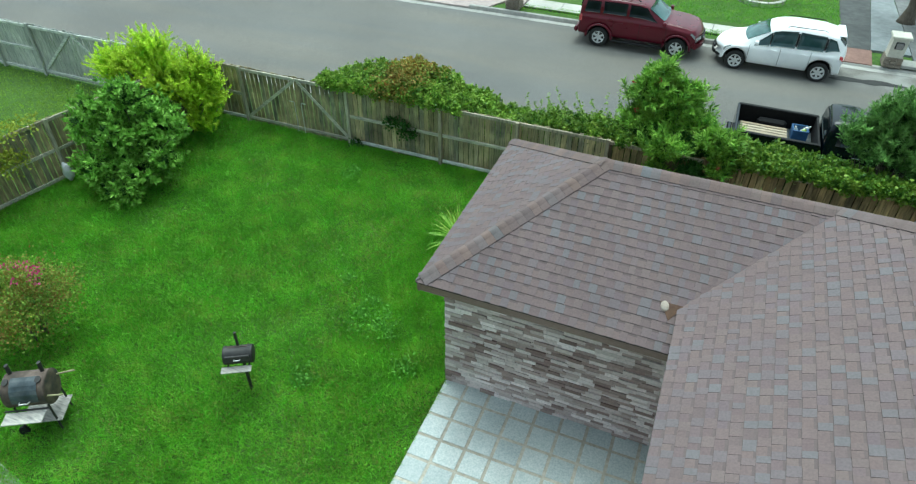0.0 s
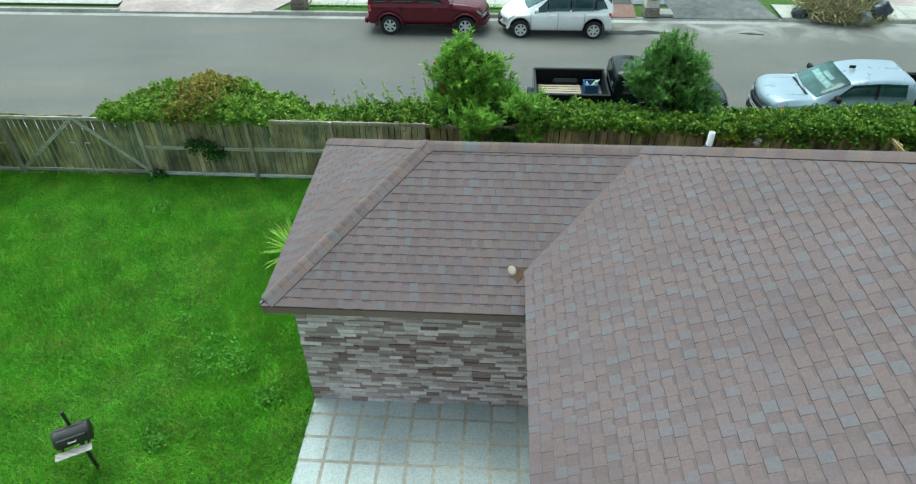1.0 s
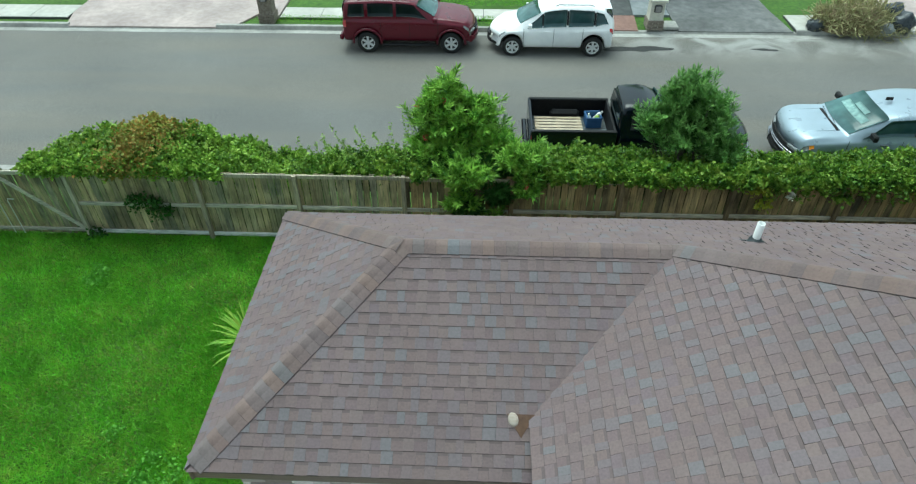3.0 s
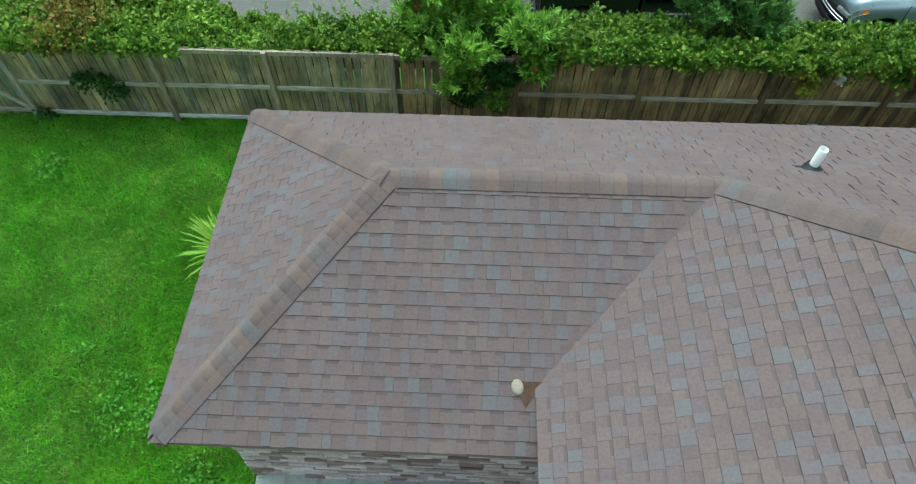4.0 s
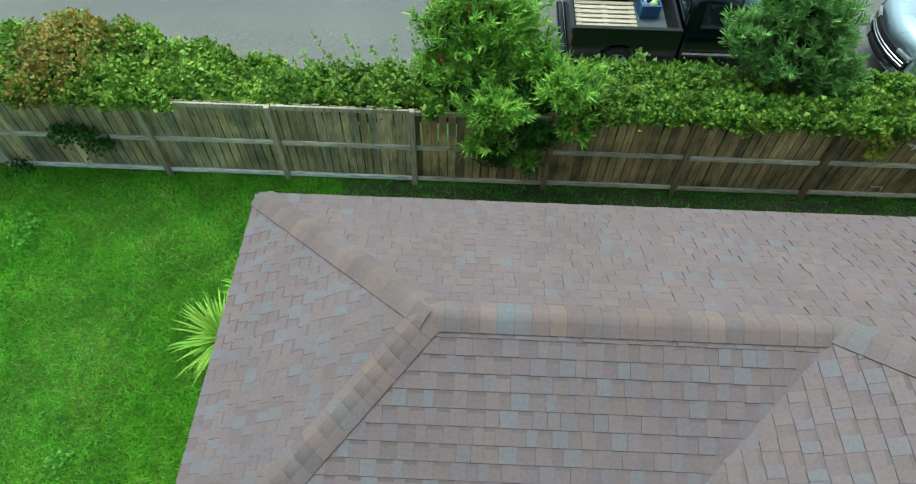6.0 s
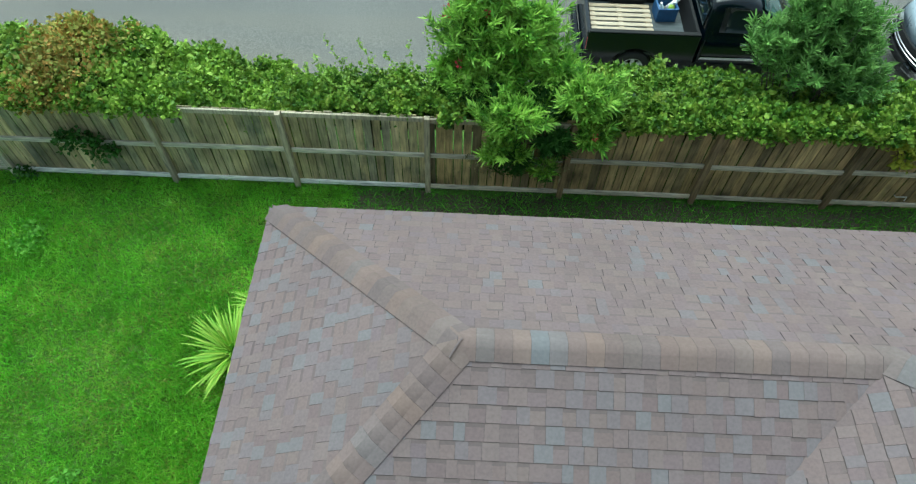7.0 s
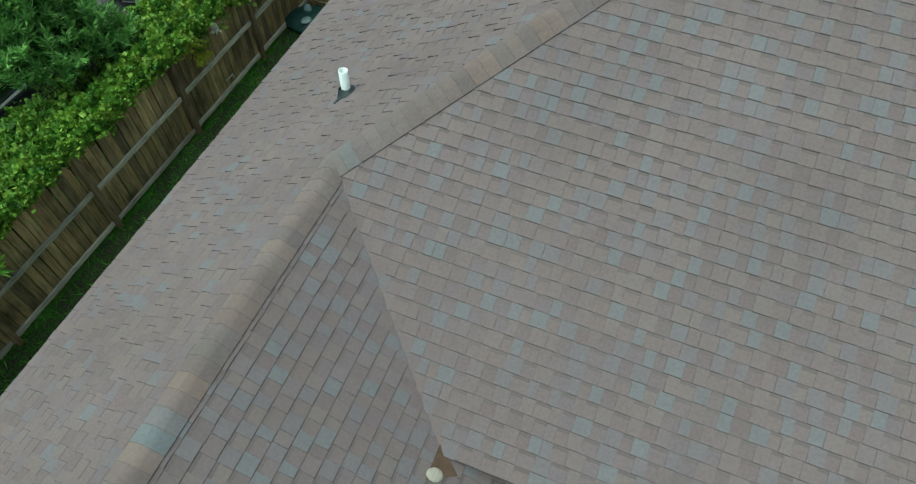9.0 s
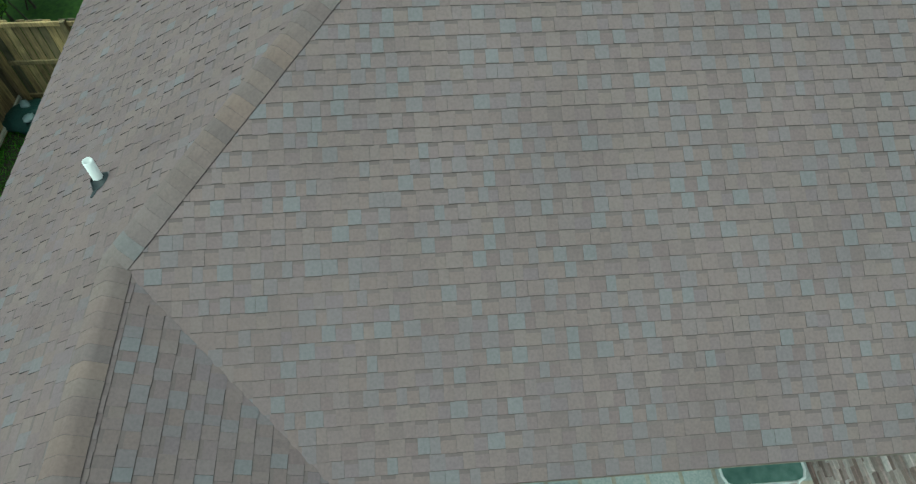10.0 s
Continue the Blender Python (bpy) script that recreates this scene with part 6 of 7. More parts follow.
def pickup(name, label, at, mat, dims, turn=0.0, crew=True):
    """A pickup: front body, cab, open bed with its own walls, tailgate and wheel housings."""
    bed0, bed1, cab1, nose, hw, rail_z, hood_z, roof_z, r, rx, fx, sill = dims
    th = thing(name, label, "pickup truck", at, turn)
    rake = 0.98 if crew else 0.78
    belt, tw, mid = hood_z - 0.03, hw - 0.24, (bed1 + cab1 - rake + 0.2) / 2
    front = (nose, hw * 0.92, 0.22)
    skin = Skin([(bed1 + 0.01, hw * 0.985, belt, belt + 0.08, hw - 0.18, 0.0), (bed1 + 0.07, hw * 0.99, belt, roof_z - 0.09, tw, 0.0), (bed1 + 0.13, hw, belt, roof_z - 0.03, tw, 0.0), (bed1 + 0.3, hw, belt, roof_z - 0.01, tw, 0.0),
                 (mid, hw, belt, roof_z + 0.02, tw + 0.01, 0.02), (cab1 - rake, hw, belt, roof_z - 0.05, tw - 0.01, 0.08), (cab1, hw, belt - 0.02, hood_z + 0.05, tw + 0.04, 0.16),
                 ((cab1 + nose) / 2, hw, belt - 0.06, hood_z + 0.03, tw + 0.08, 0.14), (nose - 0.36, hw, belt - 0.1, hood_z, tw + 0.09, 0.14), (nose - 0.12, hw * 0.98, belt - 0.18, hood_z - 0.07, tw + 0.07, 0.18), (nose, hw * 0.92, hood_z - 0.4, hood_z - 0.3, tw + 0.03, 0.22)],
                sill, [(fx, r + 0.1, r)])
    skin.body(th, mat)
    glass = glass_blue if crew else glass_dark
    split = mid + (0.12 if crew else -0.25)
    for s in (-1, 1):
        skin.side_pane("side_window", th, ((bed1 + 0.3, 6.3), (split - 0.05, 6.3), (split - 0.05, 7.85), (bed1 + 0.34, 7.85)), s, glass)
        skin.side_pane("side_window", th, ((split + 0.05, 6.3), (cab1 - 0.34, 6.3), (cab1 - rake, 7.8), (split + 0.05, 7.85)), s, glass)
        skin.side_pane("pillar_trim", th, ((split - 0.05, 6.3), (split + 0.05, 6.3), (split + 0.05, 7.85), (split - 0.05, 7.85)), s, plastic, 0.01)
    skin.screen("windscreen", th, cab1 - 0.07, cab1 - rake + 0.06, 2.75, glass_teal)
    skin.screen("rear_window", th, bed1 + 0.022, bed1 + 0.064, 2.5, glass_dark)
    if crew:
        # Two pale bars painted over the glass as a reflection on it.
        reflection = skin.screen("sunshade", th, cab1 - 0.4, cab1 - 0.58, 2.75, reflection_mat, 0.02, -0.5, 0.6, "pale bars painted as a reflection on the windscreen")
        skin.screen("fold", reflection, cab1 - 0.6, cab1 - 0.72, 2.75, reflection_mat, 0.02, -0.2, 0.3)
        for y in (-1, 1):
            part("hood_crease", tube_bm([skin.pt(cab1 + 0.1, 9.6, y) - Vector((0, 0, 0.02)), skin.pt((cab1 + nose) / 2, 9.7, y) - Vector((0, 0, 0.02)), skin.pt(nose - 0.3, 9.8, y) - Vector((0, 0, 0.025))], 0.03, 8), mat, th, smooth=True)
    boxed("cowl", th, (cab1 - 0.05, -hw + 0.42, hood_z + 0.01), (cab1 + 0.045, hw - 0.42, hood_z + 0.054), plastic, 0.01)
    for s in (-1, 1):
        y0, y1 = (hw - 0.09, hw) if s > 0 else (-hw, -hw + 0.09)
        side_poly = [(bed0, sill + 0.05), (rx - r - 0.25, sill)] + [(x, z + r - 0.36) for x, z in arch(rx, r + 0.1, sill - r + 0.36)] + [(bed1 - 0.01, sill), (bed1 - 0.01, rail_z), (bed0, rail_z)]
        bm = bmesh.new()
        rings = [[bm.verts.new((x, y, z)) for x, z in side_poly] for y in (y0, y1)]
        n = len(side_poly)
        for i in range(n):
            bm.faces.new((rings[0][i], rings[1][i], rings[1][(i + 1) % n], rings[0][(i + 1) % n]))
        bm.faces.new(rings[0]); bm.faces.new(rings[1][::-1])
        bmesh.ops.recalc_face_normals(bm, faces=bm.faces[:])
        soften(part("bed_side", bm, mat, th), 0.02, 2)
        boxed("bed_rail_cap", th, (bed0 + 0.02, y0 - 0.005, rail_z - 0.005), (bed1 - 0.02, y1 + 0.005, rail_z + 0.015), plastic, 0.006)
        boxed("wheel_housing", th, (rx - 0.4, min(s * (hw - 0.28), s * (hw - 0.09)), rail_z - 0.5), (rx + 0.4, max(s * (hw - 0.28), s * (hw - 0.09)), rail_z - 0.24), plastic, 0.08)
        wheel(th, fx, s * (hw - 0.13), r, 0.25, s)
        wheel(th, rx, s * (hw - 0.13), r, 0.25, s)
        boxed("mirror", th, (cab1 - rake + 0.3, s * (hw + 0.06) - 0.14, hood_z + 0.06), (cab1 - rake + 0.42, s * (hw + 0.06) + 0.12, hood_z + 0.22), plastic, 0.03)
        band("headlamp", th, front, *sorted((s * 0.52, s * hw * 0.87)), hood_z - 0.44, hood_z - 0.35, lamp_clear, 0.012)
        skin.side_pane("headlamp", th, ((nose - 0.24, 4.0), (nose - 0.05, 3.9), (nose - 0.06, 5.0), (nose - 0.24, 5.0)), s, lamp_clear, 0.012)
        skin.side_pane("indicator", th, ((nose - 0.36, 4.1), (nose - 0.24, 4.0), (nose - 0.24, 4.9), (nose - 0.36, 4.8)), s, lamp_amber, 0.014)
        boxed("bed_liner", th, (bed0 + 0.07, s * (hw - 0.1) - 0.008, rail_z - 0.5), (bed1 - 0.085, s * (hw - 0.1) + 0.008, rail_z - 0.012), liner, 0.003)
        boxed("tail_lamp", th, (bed0 - 0.01, s * (hw - 0.06) - 0.05, rail_z - 0.42), (bed0 + 0.05, s * (hw - 0.06) + 0.05, rail_z - 0.12), lamp_red)
        for sx in ((bed1 + 0.08, (bed1 + cab1) / 2, cab1 - 0.12) if crew else (bed1 + 0.08, cab1 - 0.12)):
            seam(th, sx, s * (hw - 0.003), sill + 0.1, hood_z)
        boxed("door_handle", th, (cab1 - 1.05, s * hw - 0.02, hood_z - 0.12), (cab1 - 0.88, s * hw + 0.02, hood_z - 0.08), chrome, 0.005)
        boxed("side_moulding", th, (bed1 + 0.1, s * hw - 0.008, sill + 0.22), (fx - r - 0.2, s * hw + 0.012, sill + 0.28), chrome, 0.004)
        part("wiper", tube_bm([(cab1 + 0.01, s * 0.3 + 0.25, hood_z + 0.065), (cab1 - 0.05, s * 0.3 - 0.28, hood_z + 0.1)], 0.007, 5), plastic, th)
    boxed("bed_floor", th, (bed0 + 0.03, -hw + 0.09, rail_z - 0.56), (bed1 - 0.02, hw - 0.09, rail_z - 0.5), bed_steel, 0)
    boxed("bed_bulkhead", th, (bed1 - 0.08, -hw + 0.09, rail_z - 0.52), (bed1 - 0.02, hw - 0.09, rail_z), plastic, 0.01)
    boxed("tailgate", th, (bed0 - 0.02, -hw + 0.02, sill + 0.12), (bed0 + 0.06, hw - 0.02, rail_z), mat, 0.015)
    boxed("bumper", th, (bed0 - 0.16, -hw + 0.05, sill - 0.02), (bed0 - 0.03, hw - 0.05, sill + 0.16), chrome if crew else mat, 0.03)
    band("grille", th, front, -hw * 0.84, hw * 0.84, sill + 0.2, hood_z - 0.38, plastic, 0.01)
    for z in (sill + 0.22, hood_z - 0.53):
        band("grille_bar", th, front, -hw * 0.8, hw * 0.8, z, z + 0.035, chrome, 0.022)
    for y0, y1 in ((-hw * 0.86, -0.4), (0.4, hw * 0.86)):
        band("bumper", th, front, y0, y1, sill + 0.02, sill + 0.17, chrome, 0.07)
    band("bumper", th, front, -0.4, 0.4, sill + 0.02, sill + 0.15, plastic, 0.05)
    arch_liner(th, fx, r, r + 0.1, hw * 0.95)
    boxed("underbody", th, (bed0 + 0.3, -hw + 0.3, sill - 0.12), (nose - 0.5, hw - 0.3, sill + 0.12), plastic, 0)
    return th


suv()
wagon()
pickup("pickup_truck", "black pickup truck with an open cargo bed", (8.3, 5.79, -0.25), black_paint, (-2.7, -0.56, 1.25, 2.95, 0.89, 1.18, 1.1, 1.8, 0.36, -1.72, 1.9, 0.42), crew=False)
silver_truck = pickup("pickup_truck", "pale silver-blue crew cab pickup truck", (14.65, 5.45, -0.25), silver_paint, (-2.95, -1.15, 1.62, 2.76, 0.98, 1.35, 1.3, 1.9, 0.4, -1.75, 1.78, 0.48), 180)
part("antenna_fin", box_bm((0.3, -0.02, 1.89), (0.47, 0.02, 1.97), 0.008), plastic, silver_truck)
# pallet and crate lying in the black truck's bed
pine = surface("pallet_pine", [(0.7, 0.7, 0.7), (1.0, 1.0, 1.0), (1.15, 1.1, 1.05)], 12, 0.8, 0.3, 40, "object", [(0.46, 0.38, 0.27), (0.54, 0.46, 0.34), (0.4, 0.32, 0.22)], stretch=(0.3, 3, 3), mottle=0.15)
pallet = thing("pallet", "pale pine wooden pallet lying in the truck bed", "pallet", (6.38, 5.83, 0.435))
for k in range(7):
    part("slat", box_bm((-0.62, -0.5 + k * 0.15, 0.1), (0.62, -0.4 + k * 0.15, 0.12), 0.003), pine, pallet)
for k in (-0.55, 0.0, 0.55):
    part("stringer", box_bm((k - 0.05, -0.5, 0.0), (k + 0.05, 0.5, 0.1), 0.003), pine, pallet)
blue_plastic = surface("blue_plastic", [(0.03, 0.1, 0.25), (0.05, 0.14, 0.32)], 6, 0.45, 0.05)
crate = thing("milk_crate", "blue plastic crate holding bottles in the truck bed", "crate", (7.3, 6.15, 0.435), 4)
for a, b in (((-0.18, -0.2), (0.18, -0.18)), ((-0.18, 0.18), (0.18, 0.2)), ((-0.2, -0.2), (-0.18, 0.2)), ((0.18, -0.2), (0.2, 0.2))):
    part("crate_wall", box_bm((*a, 0.0), (*b, 0.28), 0.004), blue_plastic, crate)
    part("crate_rim", box_bm((a[0] - 0.01, a[1] - 0.01, 0.26), (b[0] + 0.01, b[1] + 0.01, 0.3), 0.004), blue_plastic, crate)
part("crate_floor", box_bm((-0.18, -0.18, 0.0), (0.18, 0.18, 0.02)), blue_plastic, crate)


def bottle(x, y, z, mat, lean, label, h=0.3, r=0.055):
    th = thing("bottle", label, "bottle", (x, y, z), group="bottles in the crate")
    th.matrix_basis = pose(x, y, z, lean[0], lean[1], 0)
    part("bottle_body", tube_bm([(0, 0, 0), (0, 0, h * 0.7), (0, 0, h * 0.85)], [r, r, r * 0.45], 12), mat, th, smooth=True)
    part("cap", tube_bm([(0, 0, h * 0.85), (0, 0, h)], r * 0.4, 10), white_pvc, th)


lime_plastic = surface("lime_plastic", [(0.35, 0.55, 0.05), (0.45, 0.65, 0.08)], 8, 0.4, 0)
clear_plastic = surface("pale_blue_plastic", [(0.5, 0.62, 0.68), (0.6, 0.7, 0.75)], 8, 0.3, 0)
bottle(7.22, 6.1, 0.46, clear_plastic, (8, -10), "pale blue plastic bottle in the crate", 0.36, 0.06)
bottle(7.36, 6.08, 0.46, lime_plastic, (-8, 12), "lime green plastic bottle in the crate", 0.33, 0.065)
bottle(7.33, 6.24, 0.52, white_pvc, (10, 35), "white plastic jug leaning in the crate", 0.36, 0.06)

# ---- across the street ----
pink_conc = surface("pinkish_concrete", [(0.36, 0.29, 0.27), (0.46, 0.38, 0.36)], 5, 0.85, 0.2, 50, mottle=0.2)
dark_conc = surface("stained_dark_concrete", [(0.045, 0.047, 0.046), (0.09, 0.092, 0.09)], 4, 0.8, 0.2, 50, mottle=0.3)
grey_conc = surface("grey_stained_concrete", [(0.11, 0.112, 0.11), (0.19, 0.19, 0.186)], 4, 0.85, 0.2, 50, mottle=0.3)
red_paver = surface("red_brown_paving", [(0.2, 0.11, 0.09), (0.27, 0.16, 0.13)], 8, 0.85, 0.3, 40, mottle=0.2)
pale_conc = surface("pale_concrete", [(0.43, 0.415, 0.37), (0.53, 0.515, 0.465)], 5, 0.85, 0.2, 60, mottle=0.12)


def slab(name, label, pts, z, mat, category="paving"):
    bm = bmesh.new()
    top = [bm.verts.new((x, y, zz)) for x, y, zz in ((p[0], p[1], p[2] if len(p) > 2 else z) for p in pts)]
    low = [bm.verts.new((v.co.x, v.co.y, -0.42)) for v in top]
    n = len(pts)
    bm.faces.new(top)
    for i in range(n):
        bm.faces.new((low[i], low[(i + 1) % n], top[(i + 1) % n], top[i]))
    bmesh.ops.recalc_face_normals(bm, faces=bm.faces[:])
    me = bpy.data.meshes.new(name)
    bm.to_mesh(me)
    me.materials.append(mat)
    return tagged(new(name, me), label, category, kind="structure")


def flagged(label, x0, x1, y0, y1, step):
    """A footpath of separate concrete flags."""
    pv = slab("pavement", label, [(x0, y0), (x1, y0), (x1, y1), (x0, y1)], -0.12, dark_conc, "pavement")
    k = max(1, round((x1 - x0) / step))
    w = (x1 - x0) / k
    me = bpy.data.meshes.new("flag")
    bm = box_bm((0.012, 0.01, 0), (w - 0.012, y1 - y0 - 0.01, 0.035), 0.006)
    bm.to_mesh(me)
    bm.free()
    me.materials.append(pale_conc)
    for i in range(k):
        under("flag", me, pv, Matrix.Translation((x0 + i * w, y0, -0.13)))


flagged("pale concrete footpath across the street", -40.0, -11.5, 14.5, 15.75, 1.5)
flagged("pale concrete footpath across the street", -3.4, 8.95, 14.7, 15.7, 1.5)
flagged("pale concrete footpath beside a driveway", 15.6, 40.0, 13.98, 15.4, 1.6)
slab("driveway", "pinkish concrete driveway across the street", [(-11.3, 13.9, -0.185), (-5.0, 13.9, -0.185), (-4.3, 15.0, -0.1), (-3.9, 30, -0.02), (-11.6, 30, -0.02), (-11.5, 15.0, -0.1)], -0.1, pink_conc, "driveway")
slab("driveway", "pinkish concrete approach beside the footpath", [(-4.25, 14.75), (-3.45, 14.75), (-3.4, 30), (-3.85, 30)], -0.09, pink_conc, "driveway")
slab("path", "red-brown paved path across the street", [(8.9, 13.95, -0.165), (9.95, 13.95, -0.165), (10.0, 15.2, -0.1), (8.95, 15.2, -0.1)], -0.1, red_paver, "path")
slab("driveway", "dark stained paved driveway across the street", [(8.95, 15.2), (9.95, 15.2), (10.5, 23), (11.55, 30), (9.4, 30), (9.2, 23)], -0.095, dark_conc, "driveway")
bluish_conc = surface("bluish_grey_concrete", [(0.17, 0.185, 0.19), (0.25, 0.265, 0.27)], 4, 0.85, 0.2, 50, mottle=0.25)
slab("pavement", "bluish grey concrete between two driveways", [(9.97, 15.25), (11.32, 15.25), (11.32, 28.0), (10.52, 23)], -0.09, bluish_conc, "pavement")
slab("driveway", "dark grey concrete driveway across the street", [(11.4, 13.93, -0.17), (15.5, 13.93, -0.17), (15.2, 16.0, -0.1), (14.6, 30, -0.03), (11.35, 30, -0.03), (11.35, 15.0, -0.1)], -0.1, grey_conc, "driveway")
slab("driveway", "pale pinkish driveway behind the palm clippings", [(19.8, 13.93, -0.16), (26, 13.93, -0.16), (26, 30, -0.02), (18.9, 30, -0.02), (18.9, 16.0, -0.1)], -0.09, pink_conc, "driveway")
block = surface("split_face_block", [(0.16, 0.13, 0.1), (0.3, 0.26, 0.21)], 14, 0.9, 0.6, 40, mottle=0.2)
cream = surface("cream_stucco", [(0.6, 0.57, 0.48), (0.72, 0.69, 0.6)], 12, 0.85, 0.3, 50, mottle=0.15)


def letterbox(x, y, h, label, body_mat, cap_mat_):
    th = thing("mailbox_pillar", label, "mailbox", (x, y, -0.14))
    for r in range(3):
        for k in range(3):
            part("stone", box_bm((-0.3 + k * 0.2 + 0.006, -0.31, r * 0.12), (-0.3 + (k + 1) * 0.2 - 0.006, 0.31, r * 0.12 + 0.11), 0.012), block, th)
    part("pillar", box_bm((-0.25, -0.26, 0.0), (0.25, 0.26, h), 0.015), body_mat, th)
    part("cap", box_bm((-0.31, -0.32, h), (0.31, 0.32, h + 0.1), 0.02), cap_mat_, th)
    part("mailbox", box_bm((-0.13, -0.33, h - 0.34), (0.13, -0.2, h - 0.1), 0.02), plastic, th)
    part("mailbox_door", box_bm((-0.11, -0.345, h - 0.32), (0.11, -0.325, h - 0.12), 0.006), chrome, th)


letterbox(10.52, 14.2, 1.0, "cream mailbox pillar on a dark stone base", cream, cream)
letterbox(-3.72, 14.45, 1.15, "grey brick mailbox pillar beside a driveway", block, concrete)
part("step", box_bm((10.85, 13.98, -0.15), (11.4, 14.6, -0.04), 0.015), concrete, thing("concrete_block", "low concrete block beside the mailbox pillar", "block", (0, 0, 0)))
# ring bed and palm trunk on the far lawn
ring = thing("planter_ring", "round bed edged with pale concrete blocks", "planter", (5.9, 19.6, -0.1))
for k in range(18):
    m = pose(0, 0, 0, 0, 0, k * 20) @ pose(0.95, 0, 0)
    part("edging_block", box_bm((-0.09, -0.15, -0.05), (0.09, 0.15, 0.16), 0.02, m), pale_conc, ring)
part("soil", tube_bm([(0, 0, -0.05), (0, 0, 0.08)], 0.88, 24), surface("mulch", [(0.05, 0.035, 0.025), (0.12, 0.09, 0.06)], 30, 0.95, 0.7), ring)
palm = thing("tree", "rough grey tree trunk beside a driveway", "tree", (11.5, 18.9, -0.1))
part("trunk", tube_bm([(0, 0, -0.1), (0.0, 0, 0.15), (0.05, 0, 0.6), (0.02, 0.05, 2.0), (0.1, 0.1, 3.6)], [0.42, 0.3, 0.22, 0.2, 0.18], 12), bark, palm, smooth=True)
for k in range(5):
    part("limb", tube_bm([(0.08, 0.08, 3.3), (0.6 * math.cos(k * 1.3), 0.6 * math.sin(k * 1.3), 4.2), (1.4 * math.cos(k * 1.3), 1.4 * math.sin(k * 1.3), 5.0)], [0.12, 0.08, 0.03], 7), bark, palm, smooth=True)
under("crown", leaf_mesh("crown", *blob_leaves(gen, [(0, 0, 5.2, 2.0, 2.0, 1.2), (0.9, 0.4, 4.8, 1.2, 1.2, 0.8), (-0.8, -0.3, 4.9, 1.2, 1.2, 0.8)], 500, 12, 0.12, 0.35, spread=0.2), [leaf_dark]), palm, kind="stuff")
# pile of palm clippings with rubbish bags
frond_mat = leafy("dry_palm_frond", [(0.38, 0.33, 0.18), (0.46, 0.41, 0.24), (0.3, 0.31, 0.14), (0.2, 0.17, 0.09), (0.36, 0.38, 0.18)], 0.7)
pile = thing("clippings_pile", "heap of dry palm fronds and grass clippings", "yard waste", (17.6, 14.35, -0.12))
hv, hf = [], []
for j in range(7):
    for i in range(20):
        a = 2 * math.pi * i / 20
        q = 1 - j / 6
        hv.append((1.35 * q * math.cos(a) * (1 + 0.12 * math.sin(3 * a)), 0.85 * q * math.sin(a) * (1 + 0.1 * math.cos(2 * a)), 0.85 * math.sqrt(max(0, 1 - q * q))))
hf = [(j * 20 + i, j * 20 + (i + 1) % 20, (j + 1) * 20 + (i + 1) % 20, (j + 1) * 20 + i) for j in range(6) for i in range(20)]
under("litter_core", mesh_of("heap", hv, hf, [surface("dry_clippings", [(0.12, 0.09, 0.05), (0.3, 0.24, 0.13)], 25, 0.95, 0.8, 40)]), pile)
fb, fa, fw = blob_leaves(gen, [(0, 0, 0.15, 1.35, 0.85, 0.8)], 650, 3, 0.42, 0.055, spread=0.1, inner=0.5, zmin=0.02)
under("frond_litter", leaf_mesh("frond_litter", fb, fa, fw, [frond_mat]), pile, kind="stuff")
scat = blob_leaves(gen, [(0.9, -0.75, 0.0, 1.3, 0.4, 0.08)], 160, 3, 0.3, 0.05, spread=0.12, inner=1.0, zmin=-0.02)
under("loose_litter", leaf_mesh("loose_litter", *scat, [frond_mat]), pile, kind="stuff")
bag_mat = surface("rubbish_bag", [(0.02, 0.026, 0.032), (0.05, 0.06, 0.07)], 8, 0.3, 0.8, 12, dist=0.03)


def sack(name, label, at, s, mat, seed, category="bag"):
    """A lumpy tied bag."""
    g = random.Random(seed)
    bm = bmesh.new()
    bmesh.ops.create_icosphere(bm, subdivisions=3, radius=1.0)
    off = Vector((seed * 3.1, seed, 0))
    for v in bm.verts:
        k = 1 + 0.28 * noise.noise(v.co * 1.9 + off) + 0.1 * noise.noise(v.co * 5 + off)
        v.co = Vector((v.co.x * s[0] * k, v.co.y * s[1] * k, max(-0.75, v.co.z) * s[2] * k + s[2] * 0.7))
    me = bpy.data.meshes.new(name)
    bm.to_mesh(me)
    bm.free()
    me.materials.append(mat)
    me.polygons.foreach_set("use_smooth", [True] * len(me.polygons))
    ob = new(name, me)
    ob.matrix_basis = pose(*at, 0, 0, g.uniform(0, 360))
    return tagged(ob, label, category, "rubbish bags by the clippings" if name == "rubbish_bag" else "")


sack("rubbish_bag", "full black plastic rubbish bag by the clippings", (19.2, 14.0, -0.12), (0.4, 0.36, 0.42), bag_mat, 2)
sack("rubbish_bag", "knotted black plastic rubbish bag on the heap", (19.0, 14.45, 0.05), (0.4, 0.34, 0.4), bag_mat, 3)
sack("rubbish_bag", "slack black plastic rubbish bag behind the clippings", (16.25, 14.1, -0.12), (0.3, 0.3, 0.22), bag_mat, 5)
sack("rubbish_bag", "grey plastic rubbish bag half buried in clippings", (18.6, 13.75, -0.12), (0.3, 0.26, 0.22), surface("grey_bag", [(0.2, 0.22, 0.23), (0.3, 0.32, 0.33)], 8, 0.4, 0.6, 12, dist=0.02), 7)


